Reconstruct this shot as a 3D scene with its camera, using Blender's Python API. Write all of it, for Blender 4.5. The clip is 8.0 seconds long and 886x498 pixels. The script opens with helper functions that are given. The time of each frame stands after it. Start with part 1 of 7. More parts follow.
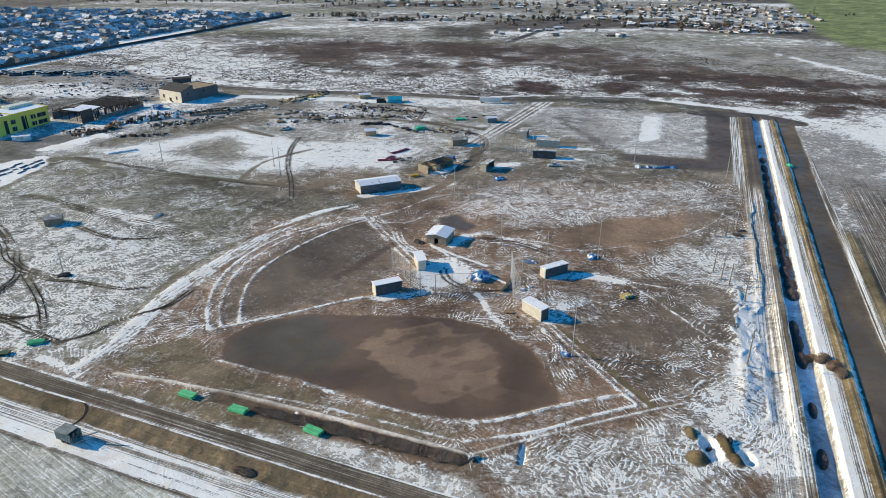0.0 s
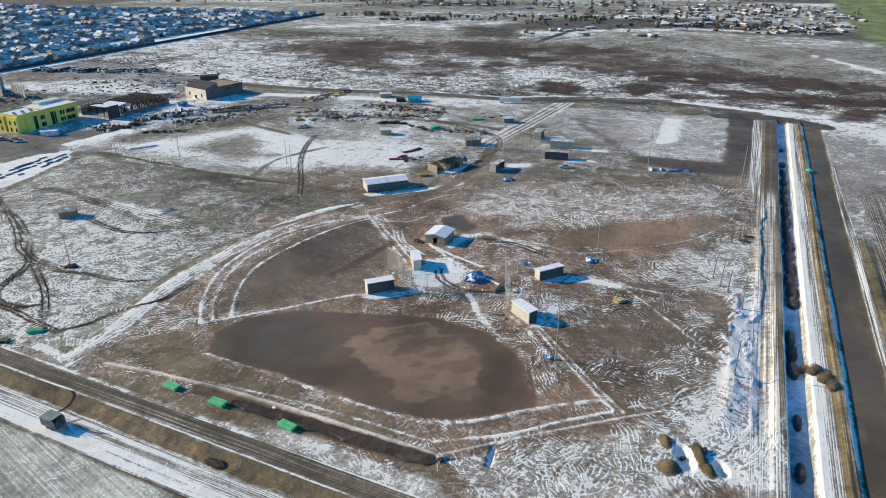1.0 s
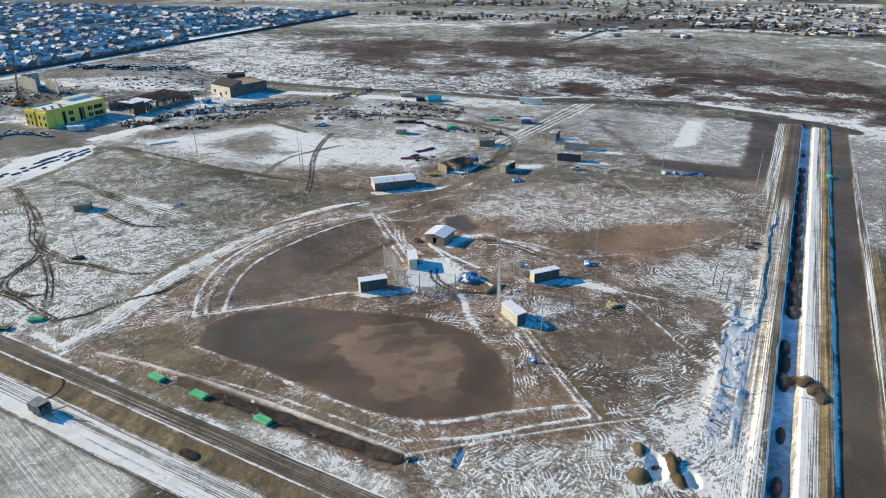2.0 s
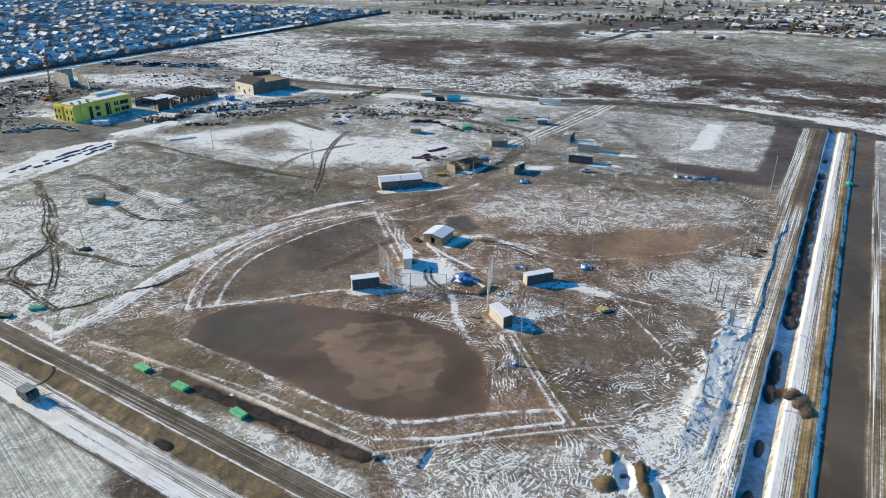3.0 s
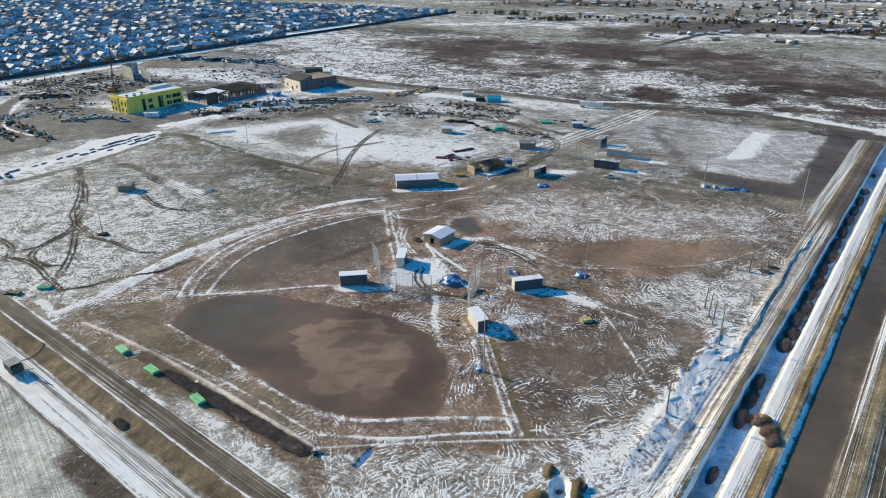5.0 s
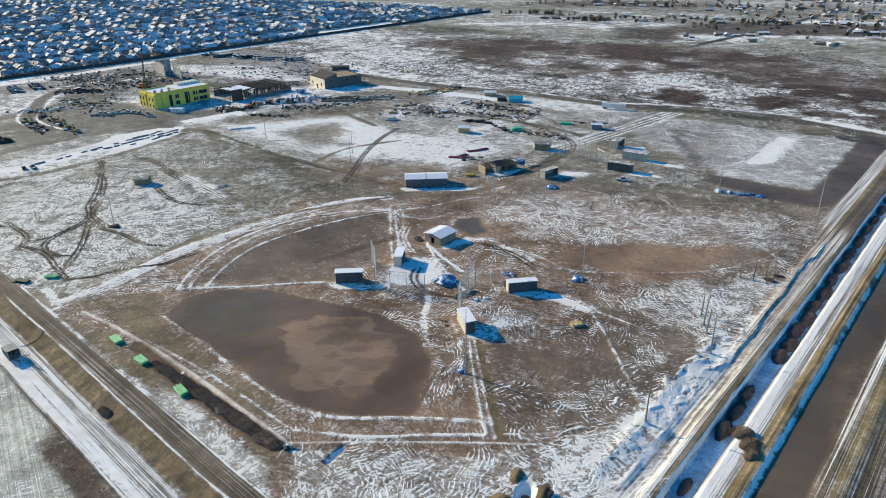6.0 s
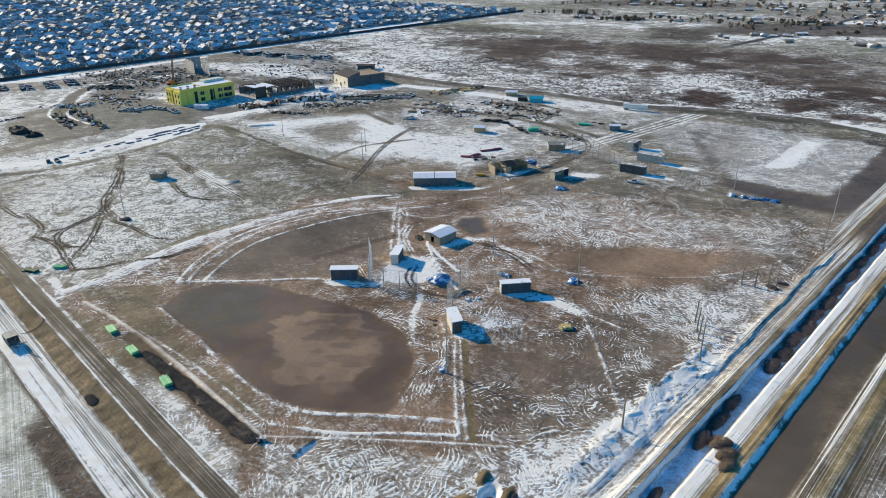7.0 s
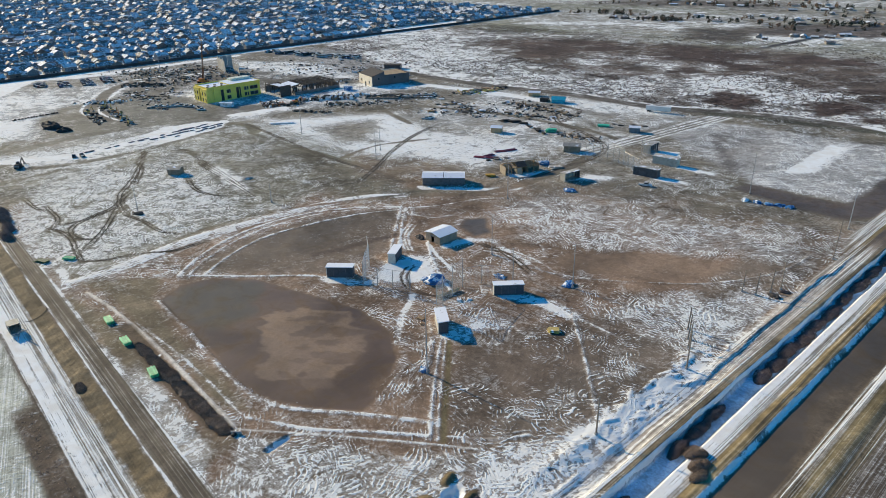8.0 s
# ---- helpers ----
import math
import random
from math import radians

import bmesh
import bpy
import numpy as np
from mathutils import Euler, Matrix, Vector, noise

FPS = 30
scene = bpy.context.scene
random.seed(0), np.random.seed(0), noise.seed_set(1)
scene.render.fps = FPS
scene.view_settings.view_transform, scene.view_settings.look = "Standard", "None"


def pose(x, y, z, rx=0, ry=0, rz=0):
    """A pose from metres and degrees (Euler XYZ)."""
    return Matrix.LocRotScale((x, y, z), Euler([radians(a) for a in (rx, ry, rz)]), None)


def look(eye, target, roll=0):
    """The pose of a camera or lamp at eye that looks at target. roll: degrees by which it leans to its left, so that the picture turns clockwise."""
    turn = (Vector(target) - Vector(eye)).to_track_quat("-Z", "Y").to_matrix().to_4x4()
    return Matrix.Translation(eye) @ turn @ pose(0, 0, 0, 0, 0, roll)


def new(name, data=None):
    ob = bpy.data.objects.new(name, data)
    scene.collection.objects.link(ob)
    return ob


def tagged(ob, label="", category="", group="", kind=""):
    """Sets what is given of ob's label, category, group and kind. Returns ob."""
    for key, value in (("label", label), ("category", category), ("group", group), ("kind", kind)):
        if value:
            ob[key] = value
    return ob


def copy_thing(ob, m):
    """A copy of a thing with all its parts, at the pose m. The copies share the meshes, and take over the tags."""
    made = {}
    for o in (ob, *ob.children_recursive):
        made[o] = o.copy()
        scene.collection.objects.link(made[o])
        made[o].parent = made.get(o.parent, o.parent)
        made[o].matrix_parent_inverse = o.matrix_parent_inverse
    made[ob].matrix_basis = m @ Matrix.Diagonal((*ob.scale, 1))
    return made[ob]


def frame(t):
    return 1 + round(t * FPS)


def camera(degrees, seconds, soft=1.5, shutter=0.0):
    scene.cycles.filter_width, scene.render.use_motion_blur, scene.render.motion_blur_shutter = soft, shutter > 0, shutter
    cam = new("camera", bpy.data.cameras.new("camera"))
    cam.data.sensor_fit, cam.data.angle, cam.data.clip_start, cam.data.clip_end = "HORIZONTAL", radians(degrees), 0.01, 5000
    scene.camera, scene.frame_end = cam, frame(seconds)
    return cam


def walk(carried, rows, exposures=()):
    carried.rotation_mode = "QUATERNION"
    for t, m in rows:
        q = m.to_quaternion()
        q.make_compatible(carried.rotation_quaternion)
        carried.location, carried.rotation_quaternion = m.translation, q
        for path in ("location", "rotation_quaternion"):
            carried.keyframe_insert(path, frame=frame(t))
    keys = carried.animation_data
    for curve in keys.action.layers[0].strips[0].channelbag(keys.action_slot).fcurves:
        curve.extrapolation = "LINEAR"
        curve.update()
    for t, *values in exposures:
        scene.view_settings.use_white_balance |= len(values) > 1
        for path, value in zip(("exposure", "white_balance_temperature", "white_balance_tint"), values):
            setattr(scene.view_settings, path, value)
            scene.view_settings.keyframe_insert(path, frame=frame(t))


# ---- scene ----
cam = camera(65.9, 8.0, soft=0.56)
PATH = [
    (0, (0.117, 0.576, 107.309), (0.107, 2.395, 106.478), 0.1),
    (0.5, (7.452, 0.543, 107.494), (7.387, 2.36, 106.662), -0.0),
    (1, (14.742, 0.919, 107.676), (14.624, 2.733, 106.843), -0.1),
    (1.5, (21.901, 1.565, 107.688), (21.729, 3.375, 106.855), -0.2),
    (3, (43.44, 4.746, 107.873), (43.111, 6.533, 107.038), -0.3),
    (3.5, (50.526, 6.277, 107.953), (50.145, 8.054, 107.119), -0.3),
    (4, (57.197, 8.112, 107.855), (56.766, 9.878, 107.02), -0.3),
    (4.5, (63.976, 10.198, 107.721), (63.493, 11.95, 106.887), -0.4),
    (6, (84.423, 17.582, 107.578), (83.781, 19.281, 106.743), -0.5),
    (6.5, (90.671, 20.244, 107.414), (89.981, 21.925, 106.579), -0.6),
    (7, (97.686, 23.177, 107.305), (96.943, 24.835, 106.469), -0.7),
    (7.5, (104.448, 26.292, 107.348), (103.654, 27.927, 106.513), -0.9),
    (8, (111.308, 29.964, 107.054), (110.46, 31.572, 106.219), -1.0),
]
walk(cam, [(t, look(eye, target, roll)) for t, eye, target, roll in PATH], [(0, 0.0), (7.3, 0.0), (8, -0.1)])

# ---- light: low winter sun from the left, clear sky ----
SUN_UP, SUN_FROM = radians(23), Vector((-0.978, 0.208, 0))
world = bpy.data.worlds.new("sky")
scene.world = world
world.use_nodes = True
wn, wl = world.node_tree.nodes, world.node_tree.links
sky = wn.new("ShaderNodeTexSky")
sky.sky_type, sky.sun_disc = "NISHITA", False
sky.sun_elevation, sky.sun_rotation = SUN_UP, radians(282)
sky.air_density, sky.dust_density, sky.ozone_density = 1.0, 0.3, 2.5
deep = wn.new("ShaderNodeHueSaturation")
deep.inputs["Saturation"].default_value = 1.55
wl.new(sky.outputs["Color"], deep.inputs["Color"])
wl.new(deep.outputs["Color"], wn["Background"].inputs["Color"])
wn["Background"].inputs["Strength"].default_value = 0.159
sun = new("sun", bpy.data.lights.new("sun", "SUN"))
sun.data.energy, sun.data.angle, sun.data.color = 5.5, radians(0.5), (0.975, 0.81, 0.53)
sun.matrix_world = look(SUN_FROM * 100 + Vector((0, 0, 100 * math.tan(SUN_UP))), (0, 0, 0))

# ---- materials ----
def tree(name):
    m = bpy.data.materials.new(name)
    m.use_nodes = True
    return m, m.node_tree.nodes, m.node_tree.links, m.node_tree.nodes["Principled BSDF"]


def noise_node(nodes, links, scale, detail=3.0, vec=None, distort=0.0, rough=0.55):
    n = nodes.new("ShaderNodeTexNoise")
    n.inputs["Scale"].default_value, n.inputs["Detail"].default_value = scale, detail
    n.inputs["Distortion"].default_value, n.inputs["Roughness"].default_value = distort, rough
    if vec is not None:
        links.new(vec, n.inputs["Vector"])
    return n


def maths(nodes, links, op, a, b=None, c=None):
    n = nodes.new("ShaderNodeMath")
    n.operation = op
    for i, v in enumerate((a, b, c)):
        if v is None:
            continue
        if isinstance(v, (int, float)):
            n.inputs[i].default_value = v
        else:
            links.new(v, n.inputs[i])
    return n.outputs[0]


def mixed(nodes, links, fac, a, b, blend="MIX"):
    n = nodes.new("ShaderNodeMix")
    n.data_type, n.blend_type = "RGBA", blend
    for sock, v in ((n.inputs[0], fac), (n.inputs[6], a), (n.inputs[7], b)):
        if isinstance(v, (int, float)):
            sock.default_value = v
        elif isinstance(v, tuple):
            sock.default_value = (*v, 1)
        else:
            links.new(v, sock)
    return n.outputs[2]


def ramped(nodes, links, fac, lo, hi, smooth=True):
    n = nodes.new("ShaderNodeMapRange")
    n.interpolation_type = "SMOOTHSTEP" if smooth else "LINEAR"
    links.new(fac, n.inputs[0])
    n.inputs[1].default_value, n.inputs[2].default_value = lo, hi
    return n.outputs[0]


def surface(name, colour, second=None, scale=1.0, rough=0.7, metal=0.0, bump=0.0, snow=0.0, island=False):
    """A weathered surface: two tones in patches, fine grain, some thin snow."""
    m, nodes, links, b = tree(name)
    geo = nodes.new("ShaderNodeNewGeometry")
    big = noise_node(nodes, links, scale, 4, geo.outputs["Position"])
    fine = noise_node(nodes, links, scale * 9, 3, geo.outputs["Position"])
    second = second or tuple(c * 0.6 for c in colour)
    col = mixed(nodes, links, ramped(nodes, links, big.outputs[0], 0.38, 0.66), colour, second)
    if island:
        shift = maths(nodes, links, "MULTIPLY_ADD", geo.outputs["Random Per Island"], 0.9, 0.55)
    else:
        info = nodes.new("ShaderNodeObjectInfo")
        shift = maths(nodes, links, "MULTIPLY_ADD", info.outputs["Random"], 0.3, 0.85)
    grain = maths(nodes, links, "MULTIPLY_ADD", fine.outputs[0], 0.5, 0.75)
    tone = nodes.new("ShaderNodeVectorMath")
    tone.operation = "SCALE"
    links.new(col, tone.inputs[0])
    links.new(maths(nodes, links, "MULTIPLY", shift, grain), tone.inputs["Scale"])
    out = tone.outputs[0]
    if snow > 0:
        lie = noise_node(nodes, links, 0.45, 5, geo.outputs["Position"])
        out = mixed(nodes, links, ramped(nodes, links, lie.outputs[0], 0.78 - 0.6 * snow, 0.84 - 0.6 * snow), out, (0.82, 0.85, 0.9))
    links.new(out, b.inputs["Base Color"])
    b.inputs["Roughness"].default_value, b.inputs["Metallic"].default_value = rough, metal
    if bump:
        bm_ = nodes.new("ShaderNodeBump")
        bm_.inputs["Strength"].default_value, bm_.inputs["Distance"].default_value = bump, 0.05
        links.new(fine.outputs[0], bm_.inputs["Height"])
        links.new(bm_.outputs[0], b.inputs["Normal"])
    return m


def ground_material():
    """Mud, grass and brush under thin snow, with wheel tracks scraped through it."""
    m, nodes, links, b = tree("muddy_ground_with_snow")
    pos = nodes.new("ShaderNodeNewGeometry").outputs["Position"]

    def attr(name, out="Fac"):
        n = nodes.new("ShaderNodeAttribute")
        n.attribute_name = name
        return n.outputs[out]

    snow, wet, track, lines, soil = attr("snow"), attr("wet"), attr("track"), attr("lines"), attr("soil", "Color")
    fine = noise_node(nodes, links, 0.7, 5, pos, 0.8, 0.6).outputs[0]
    mid = noise_node(nodes, links, 0.16, 5, pos, 0.8, 0.6).outputs[0]
    wide = noise_node(nodes, links, 0.03, 4, pos, 0.5).outputs[0]

    # swirling wheel tracks: streaks drawn out along a slowly bending flow
    def swirl(slow, reach, across_, along_, seed):
        off = nodes.new("ShaderNodeVectorMath")
        off.operation = "ADD"
        links.new(pos, off.inputs[0])
        off.inputs[1].default_value = (seed * 37.0, seed * 91.0, 0)
        bend = noise_node(nodes, links, slow, 1.5, off.outputs[0])
        mad = nodes.new("ShaderNodeVectorMath")
        mad.operation = "MULTIPLY_ADD"
        links.new(bend.outputs["Color"], mad.inputs[0])
        mad.inputs[1].default_value = (reach, reach, 0)
        links.new(off.outputs[0], mad.inputs[2])
        draw = nodes.new("ShaderNodeVectorMath")
        draw.operation = "MULTIPLY"
        links.new(mad.outputs[0], draw.inputs[0])
        draw.inputs[1].default_value = (across_, along_, 0)
        return noise_node(nodes, links, 1.0, 3, draw.outputs[0], 0.0, 0.6).outputs[0]

    wave_a, wave_b = swirl(0.022, 62, 0.95, 0.10, 1), swirl(0.035, 48, 0.12, 1.15, 2)
    pick = ramped(nodes, links, noise_node(nodes, links, 0.05, 2, pos).outputs[0], 0.44, 0.56)
    wave = nodes.new("ShaderNodeMix")
    links.new(pick, wave.inputs[0])
    links.new(wave_a, wave.inputs[2])
    links.new(wave_b, wave.inputs[3])
    broad = swirl(0.018, 80, 0.06, 0.75, 5)
    wave = maths(nodes, links, "ADD", maths(nodes, links, "MULTIPLY", wave.outputs[0], 0.68), maths(nodes, links, "MULTIPLY", broad, 0.32))

    # scuffed arcs of turning machines: patches of short parallel curves, each patch about a far centre of its own
    def arcs(size, reach, gap, seed, break_scale):
        off = nodes.new("ShaderNodeVectorMath")
        off.operation = "MULTIPLY_ADD"
        links.new(noise_node(nodes, links, 0.05, 2, pos).outputs["Color"], off.inputs[0])
        off.inputs[1].default_value = (9, 9, 0)
        links.new(pos, off.inputs[2])
        flat = nodes.new("ShaderNodeVectorMath")
        flat.operation = "MULTIPLY_ADD"
        links.new(off.outputs[0], flat.inputs[0])
        flat.inputs[1].default_value, flat.inputs[2].default_value = (1, 1, 0), (seed * 53.0, seed * 29.0, 0)
        cells = nodes.new("ShaderNodeTexVoronoi")
        cells.voronoi_dimensions, cells.feature = "2D", "F1"
        cells.inputs["Scale"].default_value = 1.0 / size
        links.new(flat.outputs[0], cells.inputs["Vector"])
        aim = nodes.new("ShaderNodeVectorMath")
        aim.operation = "MULTIPLY_ADD"
        links.new(cells.outputs["Color"], aim.inputs[0])
        aim.inputs[1].default_value = (reach, reach, 0)
        links.new(cells.outputs["Position"], aim.inputs[2])
        back = nodes.new("ShaderNodeVectorMath")
        back.operation = "SUBTRACT"
        links.new(aim.outputs[0], back.inputs[0])
        back.inputs[1].default_value = (reach / 2, reach / 2, 0)
        far_off = nodes.new("ShaderNodeVectorMath")
        far_off.operation = "DISTANCE"
        links.new(flat.outputs[0], far_off.inputs[0])
        links.new(back.outputs[0], far_off.inputs[1])
        shake = noise_node(nodes, links, 0.35, 3, pos, 0, 0.65).outputs[0]
        turn = maths(nodes, links, "MULTIPLY_ADD", far_off.outputs["Value"], 6.283 / gap, maths(nodes, links, "MULTIPLY", shake, 9.0))
        thin = ramped(nodes, links, maths(nodes, links, "SINE", turn), 0.15, 0.95)
        fade = maths(nodes, links, "SUBTRACT", 1.0, ramped(nodes, links, cells.outputs["Distance"], 0.30, 0.66))
        broken = ramped(nodes, links, noise_node(nodes, links, break_scale, 4, flat.outputs[0], 0.6, 0.72).outputs[0], 0.47, 0.60)
        return maths(nodes, links, "MULTIPLY", maths(nodes, links, "MULTIPLY", thin, fade), broken)

    ruts = maths(nodes, links, "MAXIMUM", arcs(21.0, 44.0, 1.35, 1, 0.20), arcs(13.0, 34.0, 1.0, 4, 0.26))
    ruts = maths(nodes, links, "MAXIMUM", ruts, arcs(9.0, 22.0, 1.15, 8, 0.3))
    some = ramped(nodes, links, noise_node(nodes, links, 0.035, 3, pos, 0.6).outputs[0], 0.36, 0.54)
    ruts = maths(nodes, links, "MULTIPLY", maths(nodes, links, "SUBTRACT", maths(nodes, links, "MULTIPLY", ruts, some), 0.05), track)

    # straight wheel lines along the canal and along the field lane
    sep = nodes.new("ShaderNodeSeparateXYZ")
    links.new(pos, sep.inputs[0])
    across = maths(nodes, links, "ADD", maths(nodes, links, "MULTIPLY", sep.outputs[0], 0.9409), maths(nodes, links, "MULTIPLY", sep.outputs[1], -0.3387))
    along = maths(nodes, links, "ADD", maths(nodes, links, "MULTIPLY", sep.outputs[0], 0.3387), maths(nodes, links, "MULTIPLY", sep.outputs[1], 0.9409))

    def stripes(cross, run, seed):
        v = nodes.new("ShaderNodeCombineXYZ")
        links.new(maths(nodes, links, "MULTIPLY", cross, 2.3), v.inputs[0])
        links.new(maths(nodes, links, "MULTIPLY_ADD", run, 0.014, seed), v.inputs[1])
        return noise_node(nodes, links, 1.0, 3, v.outputs[0], 0.15, 0.6).outputs[0]

    is_lane = ramped(nodes, links, along, 112.0, 114.0)
    stripe = nodes.new("ShaderNodeMix")
    links.new(is_lane, stripe.inputs[0])
    furrow = maths(nodes, links, "ADD", maths(nodes, links, "MULTIPLY", sep.outputs[0], 0.37), maths(nodes, links, "MULTIPLY", sep.outputs[1], 0.93))
    sown = maths(nodes, links, "ADD", maths(nodes, links, "MULTIPLY", sep.outputs[0], 0.571), maths(nodes, links, "MULTIPLY", sep.outputs[1], 0.821))
    rows_mix = nodes.new("ShaderNodeMix")
    links.new(ramped(nodes, links, furrow, 81.4, 82.2), rows_mix.inputs[0])
    links.new(stripes(sown, across, 5.0), rows_mix.inputs[2])
    links.new(stripes(furrow, across, 3.0), rows_mix.inputs[3])
    links.new(rows_mix.outputs[0], stripe.inputs[2])
    links.new(stripes(across, along, 8.0), stripe.inputs[3])
    stripe = stripe.outputs[0]

    def centred(v, gain):
        return maths(nodes, links, "MULTIPLY", maths(nodes, links, "SUBTRACT", v, 0.5), gain)

    coarse = noise_node(nodes, links, 0.3, 3, pos, 0.3, 0.7).outputs[0]
    calm = maths(nodes, links, "MAXIMUM", maths(nodes, links, "SUBTRACT", 1.0, maths(nodes, links, "MULTIPLY", lines, 0.85)), 0.05)
    calm = maths(nodes, links, "MULTIPLY", calm, maths(nodes, links, "MULTIPLY_ADD", ramped(nodes, links, sep.outputs[1], 235.0, 330.0), -0.5, 1.0))
    cover = maths(nodes, links, "ADD", snow, maths(nodes, links, "MULTIPLY", centred(fine, 1.15), calm))
    cover = maths(nodes, links, "ADD", cover, maths(nodes, links, "MULTIPLY", centred(mid, 1.25), calm))
    clumps = maths(nodes, links, "ADD", centred(coarse, 1.7), centred(noise_node(nodes, links, 0.07, 4, pos, 1.0, 0.6).outputs[0], 2.7))
    cover = maths(nodes, links, "ADD", cover, maths(nodes, links, "MULTIPLY", clumps, attr("tuft")))
    cover = maths(nodes, links, "ADD", cover, maths(nodes, links, "MULTIPLY", centred(wave, 1.5), track))
    cover = maths(nodes, links, "ADD", cover, maths(nodes, links, "MULTIPLY", ruts, 0.85))
    cover = maths(nodes, links, "ADD", cover, maths(nodes, links, "MULTIPLY", centred(stripe, 4.0), lines))
    grain = noise_node(nodes, links, 2.0, 3, pos, 0.4, 0.7).outputs[0]
    crisp = ramped(nodes, links, maths(nodes, links, "ADD", cover, maths(nodes, links, "MULTIPLY", centred(grain, 0.5), calm)), 0.48, 0.64)
    dust = maths(nodes, links, "MULTIPLY", ramped(nodes, links, cover, 0.10, 0.58), ramped(nodes, links, grain, 0.15, 0.72))
    white = maths(nodes, links, "MAXIMUM", crisp, maths(nodes, links, "MULTIPLY", dust, 0.5))

    dry = maths(nodes, links, "SUBTRACT", 1.0, wet)
    rutted = maths(nodes, links, "MULTIPLY", centred(wave, 1.1), maths(nodes, links, "MULTIPLY", dry, 0.8))
    tone = maths(nodes, links, "MULTIPLY_ADD", maths(nodes, links, "MULTIPLY", centred(fine, 1.1), dry), 1.0, 0.95)
    tone = maths(nodes, links, "ADD", tone, rutted)
    tone = maths(nodes, links, "ADD", tone, maths(nodes, links, "MULTIPLY", ruts, 0.28))
    tone = maths(nodes, links, "ADD", tone, maths(nodes, links, "MULTIPLY", centred(stripe, 2.4), lines))
    tone = maths(nodes, links, "ADD", tone, maths(nodes, links, "MULTIPLY", centred(grain, 0.8), dry))
    tone = maths(nodes, links, "MAXIMUM", tone, 0.3)
    tone = maths(nodes, links, "MULTIPLY", tone, maths(nodes, links, "MAXIMUM", maths(nodes, links, "MULTIPLY_ADD", wide, 1.9, 0.04), 0.45))
    damp = noise_node(nodes, links, 0.085, 5, pos, 0.9, 0.62).outputs[0]
    tone = maths(nodes, links, "MULTIPLY", tone, maths(nodes, links, "MULTIPLY_ADD", maths(nodes, links, "MULTIPLY", centred(damp, 2.0), dry), 1.0, 0.95))
    tone = maths(nodes, links, "MAXIMUM", tone, 0.22)
    tone = maths(nodes, links, "MULTIPLY", tone, maths(nodes, links, "MULTIPLY_ADD", wet, -0.22, 1.0))
    tint = nodes.new("ShaderNodeVectorMath")
    tint.operation = "SCALE"
    links.new(soil, tint.inputs[0])
    links.new(tone, tint.inputs["Scale"])
    dirty = mixed(nodes, links, ramped(nodes, links, mid, 0.35, 0.75), (0.922, 0.932, 0.905), (0.81, 0.783, 0.718))
    links.new(mixed(nodes, links, white, tint.outputs[0], dirty), b.inputs["Base Color"])
    shine = maths(nodes, links, "MULTIPLY", wet, ramped(nodes, links, mid, 0.30, 0.55))
    shine = maths(nodes, links, "MULTIPLY", shine, maths(nodes, links, "SUBTRACT", 1.0, white))
    links.new(maths(nodes, links, "MULTIPLY_ADD", shine, -0.5, 0.88), b.inputs["Roughness"])
    b.inputs["Specular IOR Level"].default_value = 0.22
    relief = maths(nodes, links, "ADD", maths(nodes, links, "MULTIPLY", fine, 0.35), maths(nodes, links, "MULTIPLY", maths(nodes, links, "MULTIPLY", wave, track), 0.25))
    relief = maths(nodes, links, "ADD", relief, maths(nodes, links, "MULTIPLY", ruts, 0.32))
    relief = maths(nodes, links, "ADD", relief, maths(nodes, links, "MULTIPLY", maths(nodes, links, "MULTIPLY", stripe, lines), 0.3))
    relief = maths(nodes, links, "MULTIPLY", relief, maths(nodes, links, "SUBTRACT", 1.0, wet))
    relief = maths(nodes, links, "ADD", relief, maths(nodes, links, "MULTIPLY", white, 0.12))
    bump = nodes.new("ShaderNodeBump")
    bump.inputs["Strength"].default_value, bump.inputs["Distance"].default_value = 0.85, 0.45
    links.new(relief, bump.inputs["Height"])
    links.new(bump.outputs[0], b.inputs["Normal"])
    return m


MUD, DARK_MUD, SILT = (0.258, 0.174, 0.116), (0.212, 0.141, 0.094), (0.352, 0.24, 0.158)
STRAW, GRAVEL = (0.285, 0.215, 0.11), (0.195, 0.193, 0.178)
STUBBLE, EARTH = (0.45, 0.455, 0.365), (0.19, 0.15, 0.10)

# ---- the ground: one sheet, its grid turned with the canal (u across it, v along it) ----
CU, SU = math.cos(radians(19.8)), math.sin(radians(19.8))


def steps(*runs):
    """Grid lines: (end, spacing) runs one after another."""
    out = [runs[0]]
    for end, gap in runs[1:]:
        n = max(1, round((end - out[-1]) / gap))
        start = out[-1]
        out += [start + (end - start) * (i + 1) / n for i in range(n)]
    return np.array(out)


us = steps(-4600, (-1700, 200), (-640, 18), (-420, 4), (-270, 2.4), (-104, 0.8), (28, 0.5), (54, 0.3), (80, 0.8), (170, 2.5), (700, 15), (4600, 220))
vs = steps(-3000, (-100, 250), (40, 12), (58, 2), (270, 0.5), (320, 0.8), (430, 1.3), (560, 2.0), (760, 5), (1500, 20), (4800, 220))
U, V = np.meshgrid(us, vs)
X, Y = CU * U + SU * V, -SU * U + CU * V
rng = np.random.RandomState(4)
LATTICE = rng.rand(256, 256)


